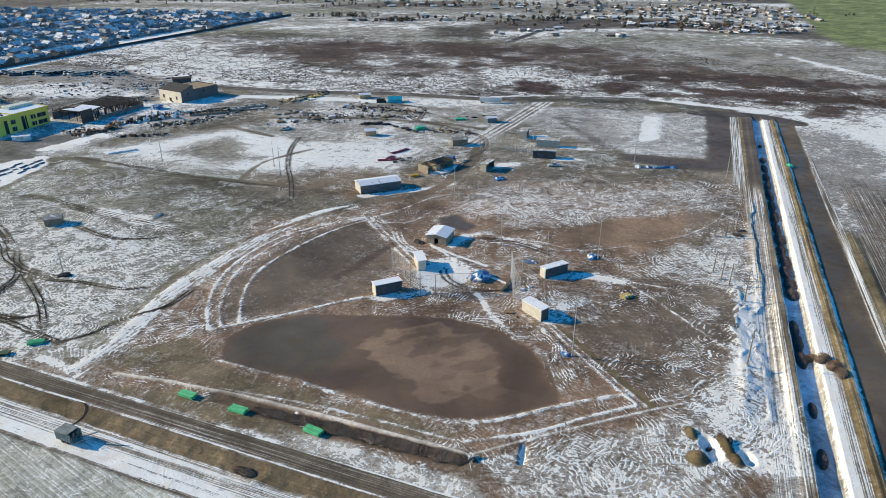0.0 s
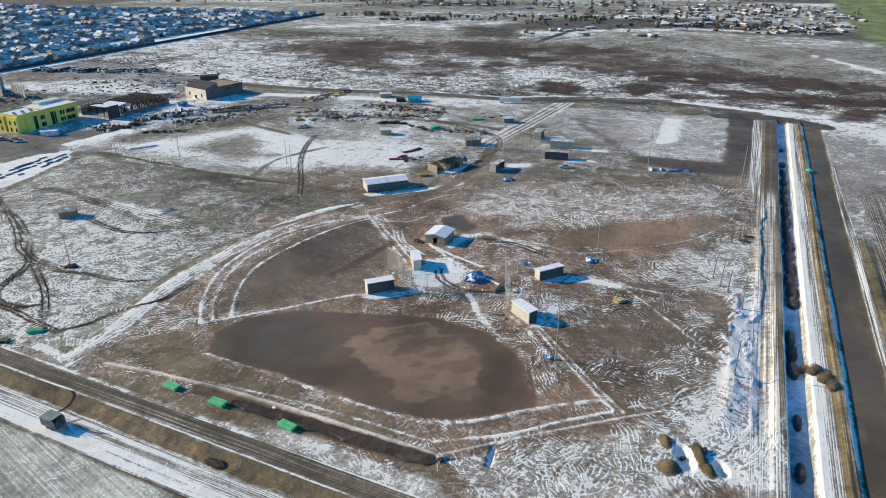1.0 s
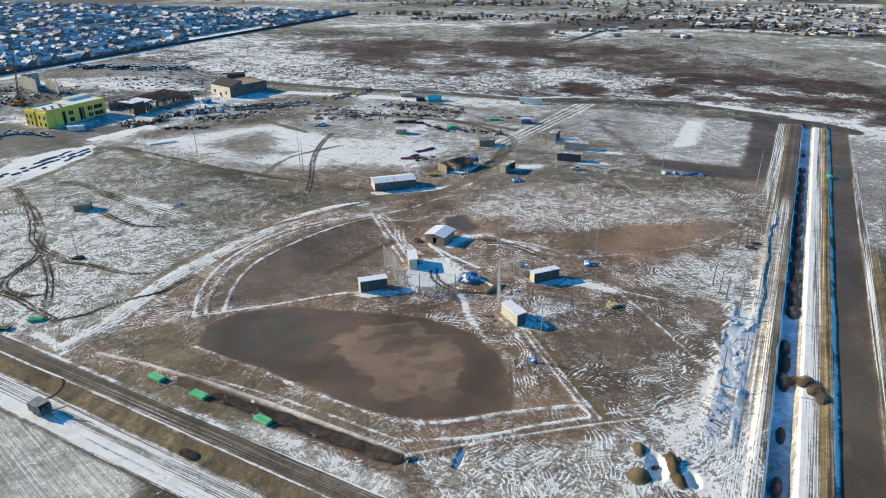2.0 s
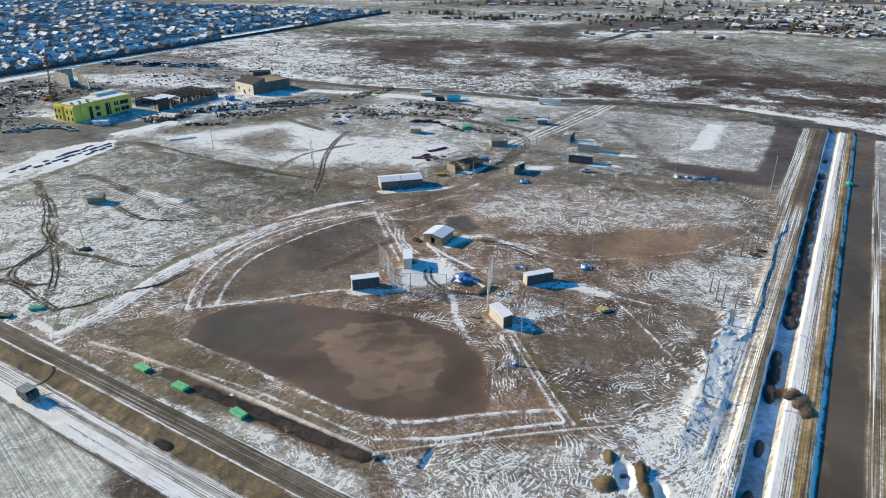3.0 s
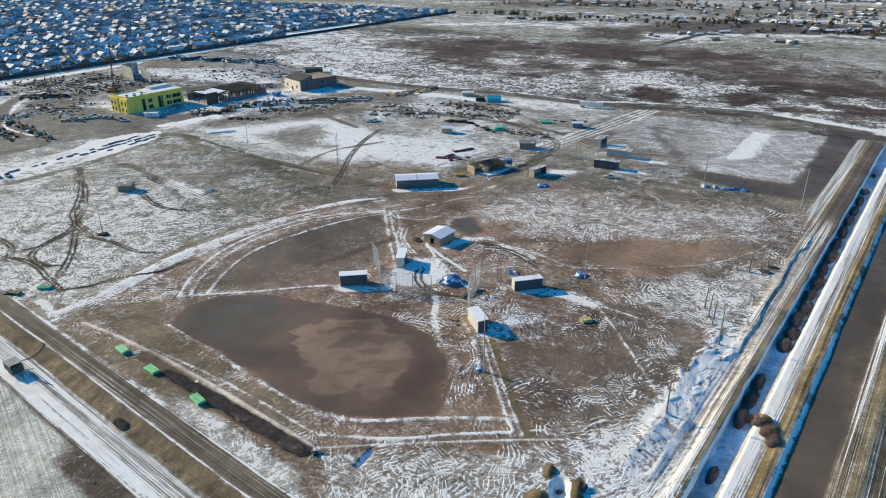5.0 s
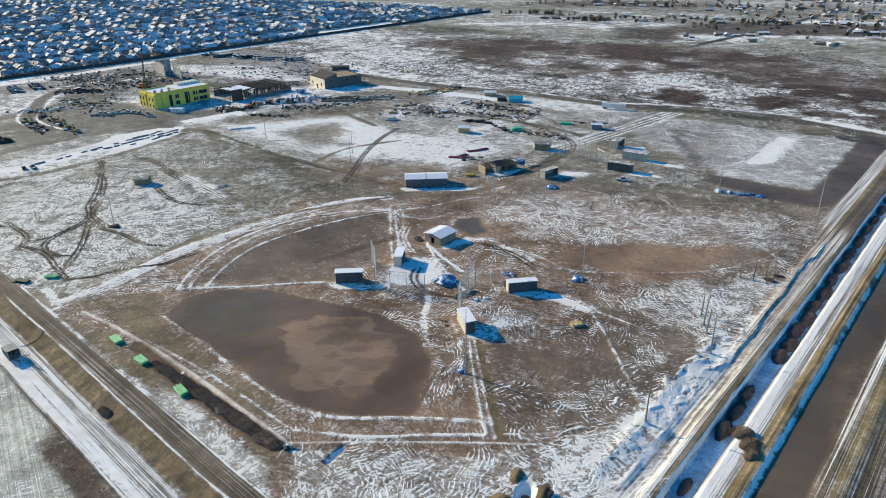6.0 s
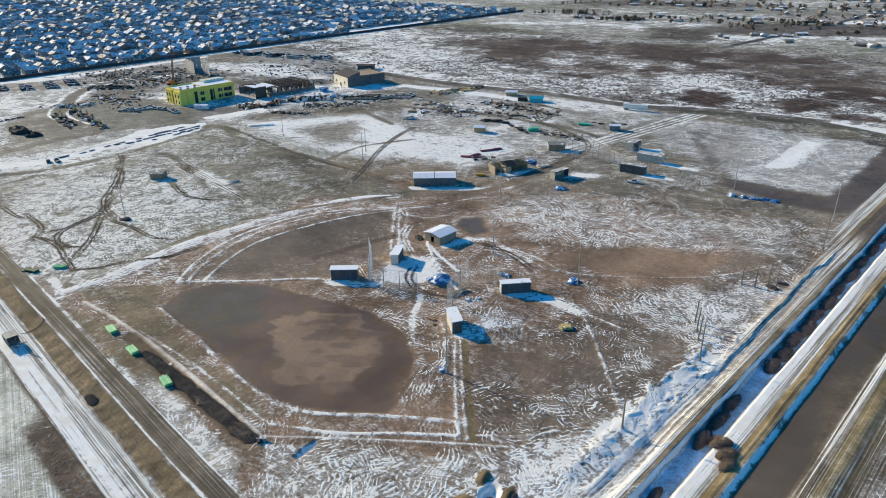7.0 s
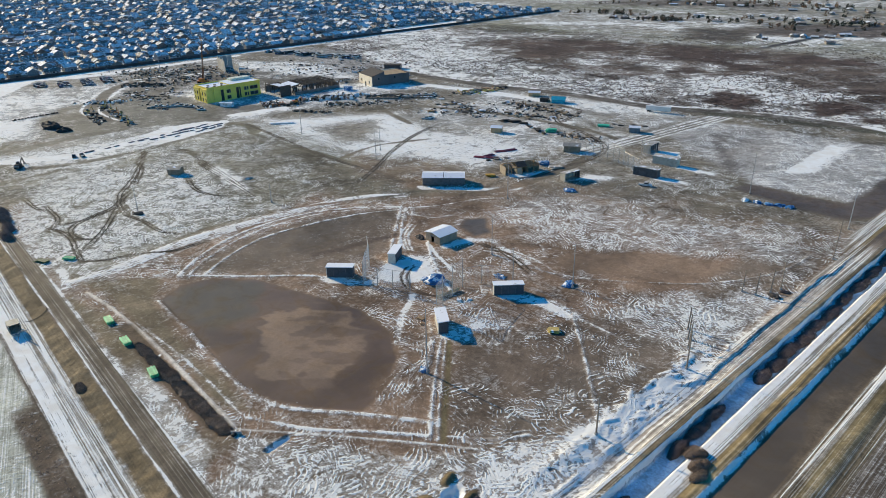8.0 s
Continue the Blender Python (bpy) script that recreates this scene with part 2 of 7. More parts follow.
def lattice(x, y, size, seed=0):
    gx, gy = x / size + seed * 17.3, y / size + seed * 5.7
    ix, iy = np.floor(gx).astype(int), np.floor(gy).astype(int)
    fx, fy = gx - ix, gy - iy
    fx, fy = fx * fx * (3 - 2 * fx), fy * fy * (3 - 2 * fy)
    a, b, c, d = (LATTICE[(ix + i) % 256, (iy + j) % 256] for i, j in ((0, 0), (1, 0), (0, 1), (1, 1)))
    return (a * (1 - fx) + b * fx) * (1 - fy) + (c * (1 - fx) + d * fx) * fy


def fbm(x, y, size, seed=0, octaves=4):
    return sum(lattice(x, y, size / 2**i, seed + i) * 0.5 ** (i + 1) for i in range(octaves)) / (1 - 0.5**octaves)


def smooth(a, lo, hi):
    t = np.clip((a - lo) / (hi - lo), 0, 1)
    return t * t * (3 - 2 * t)


SNOW, WET, TRACK, LINES, TUFT, HEIGHT = (np.zeros_like(X) for _ in range(6))
SOIL = np.zeros(X.shape + (3,))
WARP = fbm(X, Y, 14, 3, 5) - 0.5


def near_line(points, reach):
    """The distance to a polyline, worked out only within reach of it."""
    pts = np.array(points, float)
    box_ = (X > pts[:, 0].min() - reach) & (X < pts[:, 0].max() + reach) & (Y > pts[:, 1].min() - reach) & (Y < pts[:, 1].max() + reach)
    x, y = X[box_], Y[box_]
    best = np.full(x.shape, 1e9)
    for (ax, ay), (bx, by) in zip(pts, pts[1:]):
        dx, dy = bx - ax, by - ay
        k = np.clip(((x - ax) * dx + (y - ay) * dy) / (dx * dx + dy * dy + 1e-9), 0, 1)
        best = np.minimum(best, np.hypot(x - ax - k * dx, y - ay - k * dy))
    out = np.full(X.shape, 1e9)
    out[box_] = best
    return out


def curve(points, n=6):
    """A smooth line through points."""
    p = np.array([points[0], *points, points[-1]], float)
    out = []
    for a, b, c, d in zip(p, p[1:], p[2:], p[3:]):
        for i in range(n):
            t = i / n
            out.append(0.5 * (2 * b + (c - a) * t + (2 * a - 5 * b + 4 * c - d) * t * t + (3 * b - a - 3 * c + d) * t**3))
    return [tuple(q) for q in out] + [tuple(p[-1])]


def line(points, width, soft=0.8, warp=0.0):
    d = near_line(points, width + soft + 6 + 14 * warp) + WARP * 10 * warp
    return 1 - smooth(d, width / 2 - soft / 2, width / 2 + soft / 2)


def area(points, soft=3.0, warp=1.0, field=WARP):
    pts = np.array(points, float)
    inside = np.zeros(X.shape, bool)
    for (ax, ay), (bx, by) in zip(pts, np.roll(pts, -1, 0)):
        hit = (ay > Y) != (by > Y)
        inside ^= hit & (X < (bx - ax) * (Y - ay) / (by - ay + 1e-12) + ax)
    d = near_line([*points, points[0]], 60 + soft)
    return smooth(np.where(inside, d, -d) + field * 10 * warp, -soft, soft)


def lay(mask, soil=None, snow=None, wet=None, track=None, lines=None, lift=None, tuft=None):
    for field, value in ((SNOW, snow), (WET, wet), (TRACK, track), (LINES, lines), (TUFT, tuft)):
        if value is not None:
            field += (value - field) * mask
    if soil is not None:
        SOIL[...] += (np.array(soil) - SOIL) * mask[..., None]
    if lift is not None:
        HEIGHT[...] += lift * mask


def band(lo, hi, soft=0.4, axis=None, keep=None):
    a = (U if axis is None else axis) + WARP * 0.8
    m = smooth(a, lo - soft, lo + soft) * (1 - smooth(a, hi - soft, hi + soft))
    return m if keep is None else m * keep


ALL = np.ones_like(X)
# open brush plain, in patches of snow and dark stalks
lay(ALL, (0.12, 0.094, 0.074), 0.56, 0, 0.0, 0, tuft=0.55)
SNOW += 0.5 * (fbm(X, Y, 34, 11, 5) - 0.5) + 0.7 * (fbm(X, Y, 170, 21) - 0.5)
# brown brush bands across the plain, a grey-brown belt behind them
brow = np.interp(U, [-480, -372, -288, -215, -166, -94, -19, 31, 120], [690, 703, 744, 778, 760, 755, 690, 655, 640]) + 40 * WARP
foot = np.interp(U, [-480, -248, -214, -186, -170, -149, -111, -68, -39, 38, 120], [600, 540, 555, 570, 604, 632, 625, 606, 602, 600, 580]) + 70 * WARP
reach = smooth(U, -500, -360)
brushy = smooth(V, foot - 14, foot + 14) * (1 - smooth(V, brow - 10, brow + 10)) * reach
lay(brushy, (0.14, 0.105, 0.08), 0.26 + 1.0 * (fbm(X, Y, 42, 15, 5) - 0.5), 0, 0, 0, tuft=0.5)
lay(brushy * smooth(fbm(X, Y, 64, 16, 5) + 0.12 * smooth(U, -170, -120) - 0.10, 0.44, 0.56), (0.092, 0.062, 0.048), 0.0)
belt = smooth(V, brow - 6, brow + 12) * smooth(U, -420, -300)
lay(belt, (0.235, 0.21, 0.165), 0.36 + 0.7 * (fbm(X, Y, 60, 17, 5) - 0.5), tuft=0.35)
for patch in ([(205, 500), (250, 486), (246, 478), (204, 492)], [(150, 520), (200, 506), (196, 498), (150, 512)], [(51, 526), (58, 575), (77, 563), (91, 529), (74, 515)], [(115, 557), (140, 571), (154, 545), (130, 525)], [(250, 474), (282, 474), (265, 449), (242, 449)], [(180, 545), (330, 500), (320, 470), (200, 505)]):
    lay(area(patch, 8, 2.5) * 0.9, (0.095, 0.06, 0.047), -0.05)
lay(area([(-520, 880), (-180, 560), (-60, 560), (-330, 800)], 40, 4), (0.16, 0.15, 0.11), 0.68)
# tan fields and lanes toward the far side
far = smooth(Y + 0.12 * X + WARP * 60, 770, 850)
lay(far, (0.25, 0.225, 0.172), 0.36 + 0.9 * (fbm(X, Y * 2.4, 160, 5) - 0.45), tuft=0.5)
lay(far * smooth(fbm(X, Y * 2.4, 240, 51), 0.52, 0.6), (0.23, 0.22, 0.15), None)
lay(far * smooth(fbm(X, Y * 2.2, 330, 31), 0.5, 0.62), (0.14, 0.115, 0.095), 0.06)
lay(line([(-219, 918), (-110, 955), (60, 880), (108, 862)], 30, 18, 1), None, 0.7)
lay(line([(111, 890), (266, 923), (332, 900), (380, 880)], 22, 10, 0.6), (0.3, 0.27, 0.22), 0.72)
lay(line([(190, 1057), (260, 1072), (330, 1060)], 30, 18, 1), None, 0.75)
lay(area([(-27, 938), (53, 935), (51, 839), (-15, 824)], 12, 2), (0.11, 0.09, 0.07), 0.08)
lay(line([(73, 806), (162, 987), (260, 1243), (300, 1500)], 9, 4), (0.09, 0.09, 0.095), 0.1)
lay(line([(333, 707), (352, 632), (365, 578), (470, 480)], 9, 6), None, 0.75)
lay(area([(437, 775), (453, 870), (617, 1303), (700, 1700), (1500, 1700), (1200, 700), (470, 700)], 9, 0.8), (0.23, 0.27, 0.105), 0.0)
lay(smooth(Y + 0.5 * X, 1500, 1700) * (X < 400), (0.17, 0.14, 0.115), 0.12)

lay((1 - smooth(U, -586, -582)) * (1 - smooth(V + 0.18 * (-U - 600), 905, 950)), (0.24, 0.23, 0.215), 0.72, 0, 0, 0, tuft=0.3)
# the building site: churned mud
site = area([(-600, 160), (-352, 105), (-135, 168), (-96, 141), (8, 104), (85, 112), (200, 440), (188, 470), (157, 492), (85, 500), (27, 497), (-37, 513), (-180, 540), (-370, 660)], 4, 0.5)
lay(site, MUD, 0.20, 0.0, 0.8, 0, tuft=0.0)
SNOW += site * 0.34 * (fbm(X, Y, 50, 7) - 0.5)
north = site * smooth(Y + WARP * 40, 275, 345)
lay(north, (0.195, 0.168, 0.123))
# western fields, thinly snowed
lay(area([(-251, 225), (-271, 310), (-215, 351), (-148, 358), (-84, 312), (-80, 250), (-100, 158), (-140, 168), (-217, 215)], 9, 1), (0.195, 0.18, 0.125), 0.40, 0, 0.9)
lay(area([(-187, 185), (-205, 240), (-161, 262), (-103, 246), (-100, 205), (-108, 166), (-137, 158)], 7, 1), None, 0.54, 0, 0.9)
lay(area([(-200, 330), (-120, 318), (-45, 292), (-20, 300), (-30, 283), (-60, 262), (-85, 272), (-110, 295)], 8, 1), (0.165, 0.145, 0.105), 0.08, 0, 0.6)
lay(area([(-203, 364), (-126, 415), (-47, 363), (-79, 322), (-132, 340)], 12, 1.2), None, 0.72, 0, 0.5)
lay(area([(-152, 363), (-127, 390), (-102, 351), (-120, 343)], 10, 1.5) * 0.8, None, 0.22)
lay(area([(-75, 330), (-45, 395), (-10, 372), (-28, 330)], 9, 1.2), None, 0.68, 0, 0.7)
# supply yard and north-east field
lay(area([(-110, 420), (-60, 385), (10, 372), (20, 410), (55, 470), (-40, 505), (-120, 515)], 10, 1.2), None, 0.46 + 0.7 * (fbm(X, Y, 22, 86, 5) - 0.5), 0, 0.5)
lay(area([(-30, 470), (60, 478), (20, 500), (-35, 508)], 9, 1.5), None, 0.62, 0, 0.3)
lay(area([(47, 431), (66, 475), (173, 452), (158, 400), (141, 354), (100, 362)], 4, 0.6), (0.25, 0.228, 0.205), 0.50, 0, 0.7)
lay(area([(47, 431), (66, 470), (100, 462), (96, 372), (75, 385)], 9, 1.5) * 0.8, None, 0.34)
lay(line([(73, 443), (94, 356)], 7, 5, 0.5), None, 0.08)
lay(area([(130.5, 448), (141, 444), (125, 392), (112, 386)], 3.0, 0.5), None, 0.92, 0, 0.1)
lay(area([(139, 443), (160, 436), (146, 386), (124, 390)], 8.0, 0.8), None, 0.46, 0, 0.5)
lay(area([(176, 462), (196, 452), (158, 345), (135, 330), (124, 334), (92, 352), (98, 360), (138, 350), (152, 390)], 2.5, 0.4), (0.155, 0.12, 0.098), -0.2, 0.6, 0.1)
# far right field of the cluster
lay(area([(4, 287), (31, 312), (74, 300), (120, 310), (120, 285), (89, 268), (73, 259), (36, 262), (12, 266)], 9, 1.5), None, 0.47, 0, 1.0)
lay(area([(44, 252), (67, 263), (96, 270), (112, 272), (88, 246), (63, 240), (46, 241)], 5, 1), SILT, -0.1, 0.35, 0.1)
lay(area([(-30, 279), (-7, 292), (20, 335), (50, 345), (60, 320), (15, 312), (0, 282), (-12, 250), (-23, 254)], 6, 1), None, 0.13, 0.2, 0.5)
lay(area([(-4, 267), (5, 272), (13, 258), (8, 252), (-1, 257)], 1.6, 0.5), (0.125, 0.1, 0.082), -0.3, 0.75, 0)
# left field of the cluster
lay(area([(-70, 179), (-72, 208), (-64, 232), (-50, 252), (-34, 264), (-16, 226), (-24, 199)], 2.5, 0.3), (0.21, 0.158, 0.115), 0.10, 0.3, 0.3)
lay(area([(-62, 190), (-64, 218), (-50, 244), (-36, 256), (-40, 220), (-50, 194)], 5, 1), (0.185, 0.14, 0.1), -0.05, 0.55, 0.15)
# near field with its wide shallow water
lay(area([(-70, 176), (-24, 198), (24, 192), (49, 142), (5, 126), (-62, 158)], 3, 0.4), MUD, 0.16, 0.1, 0.5)
lay(area([(-62, 160), (-64, 172), (-58, 180), (-44, 186), (-20, 185), (0, 184), (16, 177), (25, 166), (29, 152), (29, 141.8), (18, 137.6), (6, 135.2), (-5, 137.2), (-16, 141.6), (-28, 147.2), (-41, 152.5)], 0.8, 0.25), DARK_MUD, -0.25, 0.85, 0)
lay(area([(-60, 162), (-62, 172), (-50, 182), (-40, 183), (-30, 168), (-33, 152), (-44, 155)], 2.2, 1.2), (0.165, 0.132, 0.092), -0.25, 0.8, 0)
STREAK = fbm(0.45 * (0.92 * X + 0.38 * Y), 0.92 * Y - 0.38 * X, 6.5, 33, 6) - 0.5
pale = area([(-24, 161), (-24, 171), (-15, 178), (-3, 181), (8, 174), (14, 164), (16, 153), (11, 145.5), (5, 149), (1, 142), (-4, 141), (-8, 145), (-9, 151), (-16, 153)], 0.7, 1.5, STREAK)
lay(pale, SILT, -0.3, 0.6, 0)
lay(pale * smooth(fbm(X, Y, 24, 91, 5), 0.42, 0.66) * 0.7, (0.27, 0.187, 0.128), -0.3, 0.7, 0)
lay(pale * smooth(STREAK, 0.07, 0.12) * 0.6, DARK_MUD, -0.3, 0.8, 0)
lay(area([(16, 176), (24, 166), (27, 153), (24, 144), (17, 148), (15, 158), (10, 170)], 1.2, 1.1), (0.18, 0.118, 0.078), -0.25, 0.8, 0)
lay(area([(2, 185), (20, 190), (33, 168), (37, 158), (32, 148), (27, 152), (29, 162), (16, 178)], 3, 0.8), MUD, 0.28, 0, 1.2)
# smoother worked ground outside the near fence line
lay(area([(-98, 158), (-76, 172), (-64, 158), (-20, 139), (4, 130), (-3, 127), (-40, 142), (-76, 154)], 2.5, 0.5), (0.215, 0.17, 0.108), 0.03, 0.05, 0.25)
lay(area([(-92, 150), (-70, 146), (-20, 126), (-4, 118), (-12, 116), (-60, 135), (-90, 144)], 2.5, 0.6), (0.215, 0.17, 0.108), 0.08, 0.05, 0.3)
lay(area([(-66, 135.5), (-38, 127.5), (-6, 118), (6, 115), (12, 104), (4, 103), (-16, 112.5), (-64, 132)], 1.5, 0.5), (0.30, 0.255, 0.2), 0.64, 0, 0.4)
lay(area([(-4, 121), (10, 120), (8, 111), (2, 113)], 2, 0.5) * 0.7, EARTH, 0.1)
# right field of the cluster
lay(area([(36, 186), (62, 206), (78, 232), (92, 205), (88, 176), (70, 153), (52, 143)], 3, 0.5), (0.195, 0.145, 0.105), 0.12, 0.1, 0.9)
lay(area([(60, 190), (72, 196), (76, 172), (58, 165), (46, 172)], 6, 1), None, -0.02, 0.25, 0.6)
lay(area([(66, 214), (80, 232), (108, 246), (112, 225), (97, 205), (90, 208)], 5, 1), None, 0.46, 0, 1.0)
lay(area([(79, 230), (113, 252), (120, 247), (104, 200), (92, 206), (86, 223)], 4, 1), None, 0.52, 0, 1.0)
lay(line([(33.6, 180), (39.6, 167.8), (48, 149.2), (52, 141)], 1.6, 1.2, 0.04), (0.21, 0.165, 0.085), -0.2)
lay(band(4, 27, 4, keep=smooth(V, 140, 160) * (1 - smooth(V, 320, 345))) * 0.85, (0.19, 0.15, 0.112))
# snow along the canal and below the near fence
lay(area([(101, 201), (90, 176), (74, 153), (61, 141), (66, 118), (84, 115), (106, 182), (125, 245), (118, 250), (107, 210)], 3, 0.8), None, 0.56, 0, 0.9)
lay(area([(92, 183), (100, 201), (104, 196), (96, 165), (80, 152), (76, 156)], 4, 1.0), None, 0.95, 0, 0.3)
lay(area([(8, 121), (42, 132), (60, 139), (66, 118), (50, 98), (20, 98)], 2.5, 0.5), (0.25, 0.195, 0.14), 0.50, 0, 1.0)
# snow round the huts
lay(area([(-14, 213), (-5, 226), (4, 228), (7, 209), (-3, 205)], 2.5, 1.0), None, 0.78, 0, 0.3)
lay(line([(-22, 197), (-12, 199), (-6, 202)], 4, 2, 0.3), None, 0.7)
lay(area([(31, 183), (46, 182), (49, 193), (34, 196)], 3, 0.6), None, 0.75, 0, 0.3)
lay(line([(38, 213), (52, 214), (60, 210)], 5, 3, 0.2), None, 0.85)
lay(area([(2, 238), (12, 248), (18, 252), (6, 250)], 2, 0.5), None, 0.85, 0, 0)
lay(line([(-38, 293), (-18, 300), (-8, 304), (2, 311)], 5, 2, 0.3), None, 0.7)
lay(area([(20, 330), (38, 338), (40, 345), (26, 344)], 3, 0.5), None, 0.7, 0, 0)
lay(line([(-5, 327), (12, 343)], 6, 3, 0.3), None, 0.7)
lay(area([(56, 349), (74, 346), (72, 352), (58, 354)], 2, 0.4), None, 0.8)
lay(area([(46, 390), (62, 392), (60, 400), (50, 398)], 2, 0.4), None, 0.9)
lay(area([(62, 372), (82, 366), (80, 371), (64, 376)], 2, 0.4), None, 0.8)

# ridges, fence lines and wheel roads drawn over the fields
SNOWY = dict(snow=0.86, track=0.1)
for pts, w, s in (([(5, 127.5), (21, 130.6), (36, 136.8), (48, 141)], 0.9, 0.9), ([(31.0, 180), (36.2, 167.4), (44.5, 148.8), (48.8, 140.5)], 0.8, 0.95), ([(32.6, 180), (38, 167.8), (46.4, 149.2), (50.6, 141)], 0.7, 0.9), ([(52, 143), (62, 147), (69, 152)], 0.7, 0.7), ([(54, 145.4), (62, 148.6), (67, 152.5)], 0.5, 0.6),
                  ([(61, 210), (69, 193.6), (76.6, 176.8), (81.8, 164.7)], 0.8, 0.72), ([(44, 216), (55, 214), (61, 210), (78, 203)], 0.8, 0.6), ([(-62.5, 160), (-40.6, 151), (-18.7, 141.3), (-7.2, 136.8), (1.3, 134.3), (10, 134.5), (19, 137.2), (31, 141.5), (47, 146)], 1.3, 0.66),
                  ([(-71, 176.5), (-50, 186), (-32, 195.2), (-24, 198)], 1.0, 0.8), ([(-63, 181), (-66.5, 197), (-66, 216), (-58, 234), (-46, 252), (-33, 264)], 1.0, 0.95),
                  ([(-70.9, 176.5), (-75.9, 190.4), (-77.9, 208.4), (-75.3, 224.6), (-67.3, 242.6), (-53.3, 256.5), (-34.4, 267.4)], 1.0, 0.9), ([(-67.5, 177.5), (-72, 190), (-74, 208), (-71.5, 224), (-64, 241), (-51, 255), (-34, 266)], 0.8, 0.8),
                  ([(-95, 158), (-88, 178), (-85, 204), (-77, 228), (-62, 254), (-44, 272)], 1.6, 0.6),
                  ([(-34, 267), (-26, 250), (-19.8, 237), (-13, 223)], 0.8, 0.85), ([(-31.5, 267), (-23.5, 250), (-17, 237.5), (-10.5, 224)], 0.8, 0.95), ([(-28.5, 268), (-21, 252), (-14.5, 239)], 0.6, 0.7),
                  ([(-6, 240), (2, 228), (14, 214), (20, 208)], 1.1, 0.9), ([(8, 205), (12, 195), (14, 186), (19, 176)], 2.0, 0.7), ([(24, 186), (30, 176), (34, 166)], 1.4, 0.55),
                  ([(19, 241), (39, 235.5), (55, 235.2), (77, 241.6), (97, 251), (115, 268), (125, 288)], 0.8, 0.62), ([(14, 252), (24, 246), (36, 238)], 2.0, 0.7),
                  ([(-30, 268), (-20, 276), (-8, 290), (2, 296)], 0.9, 0.75), ([(-25, 262), (-16, 262), (-10, 268)], 1.0, 0.6)):
    lay(line(curve(pts), w * 1.05, 0.8, 0.05), None, s * (0.3 + 1.1 * fbm(X, Y, 2.6, 81, 3)), 0, 0.25, lift=0.2 if w < 1.5 else 0.0)
sweep = [(-100, 154), (-94.5, 174), (-91, 200), (-82, 223), (-70.5, 249), (-56, 269.5), (-41, 280)]
lay(line(curve(sweep), 6.5, 2.5, 0.1), None, 0.42, 0, 0.5)
for off, w in ((-2.4, 0.8), (-0.9, 1.3), (0.7, 0.9), (2.3, 0.7)):
    lay(line(curve([(x + off, y - 0.35 * off) for x, y in sweep]), w, 0.8, 0.06), None, (0.42 + 1.0 * fbm(X, Y, 3, 85, 3)), 0, 0.2, lift=0.22)
for pts, w in (([(-181, 336), (-130, 320.5), (-80, 308), (-53, 297), (-38, 288)], 4), ([(-35, 285), (-9, 298.6), (11, 337.5), (22, 393), (28, 410)], 5), ([(-41, 280), (-60, 262), (-85, 235), (-96, 200)], 2),
               ([(-100, 315), (-95, 345), (-70, 372)], 2.5), ([(28, 408), (0, 425), (-60, 440), (-120, 440)], 5), ([(-330, 270), (-215, 345), (-180, 340)], 7), ([(-103, 395), (-150, 430), (-180, 470)], 4),
               ([(-205, 330), (-218, 252), (-228, 205)], 4)):
    lay(line(curve(pts), w, 2, 0.3) * 0.9, None, 0.03, 0.15, 0.2)
lay(line([(14, 380), (42, 432), (70, 490)], 13, 3, 0.4), None, 0.62, 0, 0.5)
for off in (-3.5, 0.5, 4):
    lay(line([(16 + off, 380), (42 + off, 432), (70 + off, 490)], 1.1, 1, 0.1) * 0.8, None, 0.12)
RUTS = []
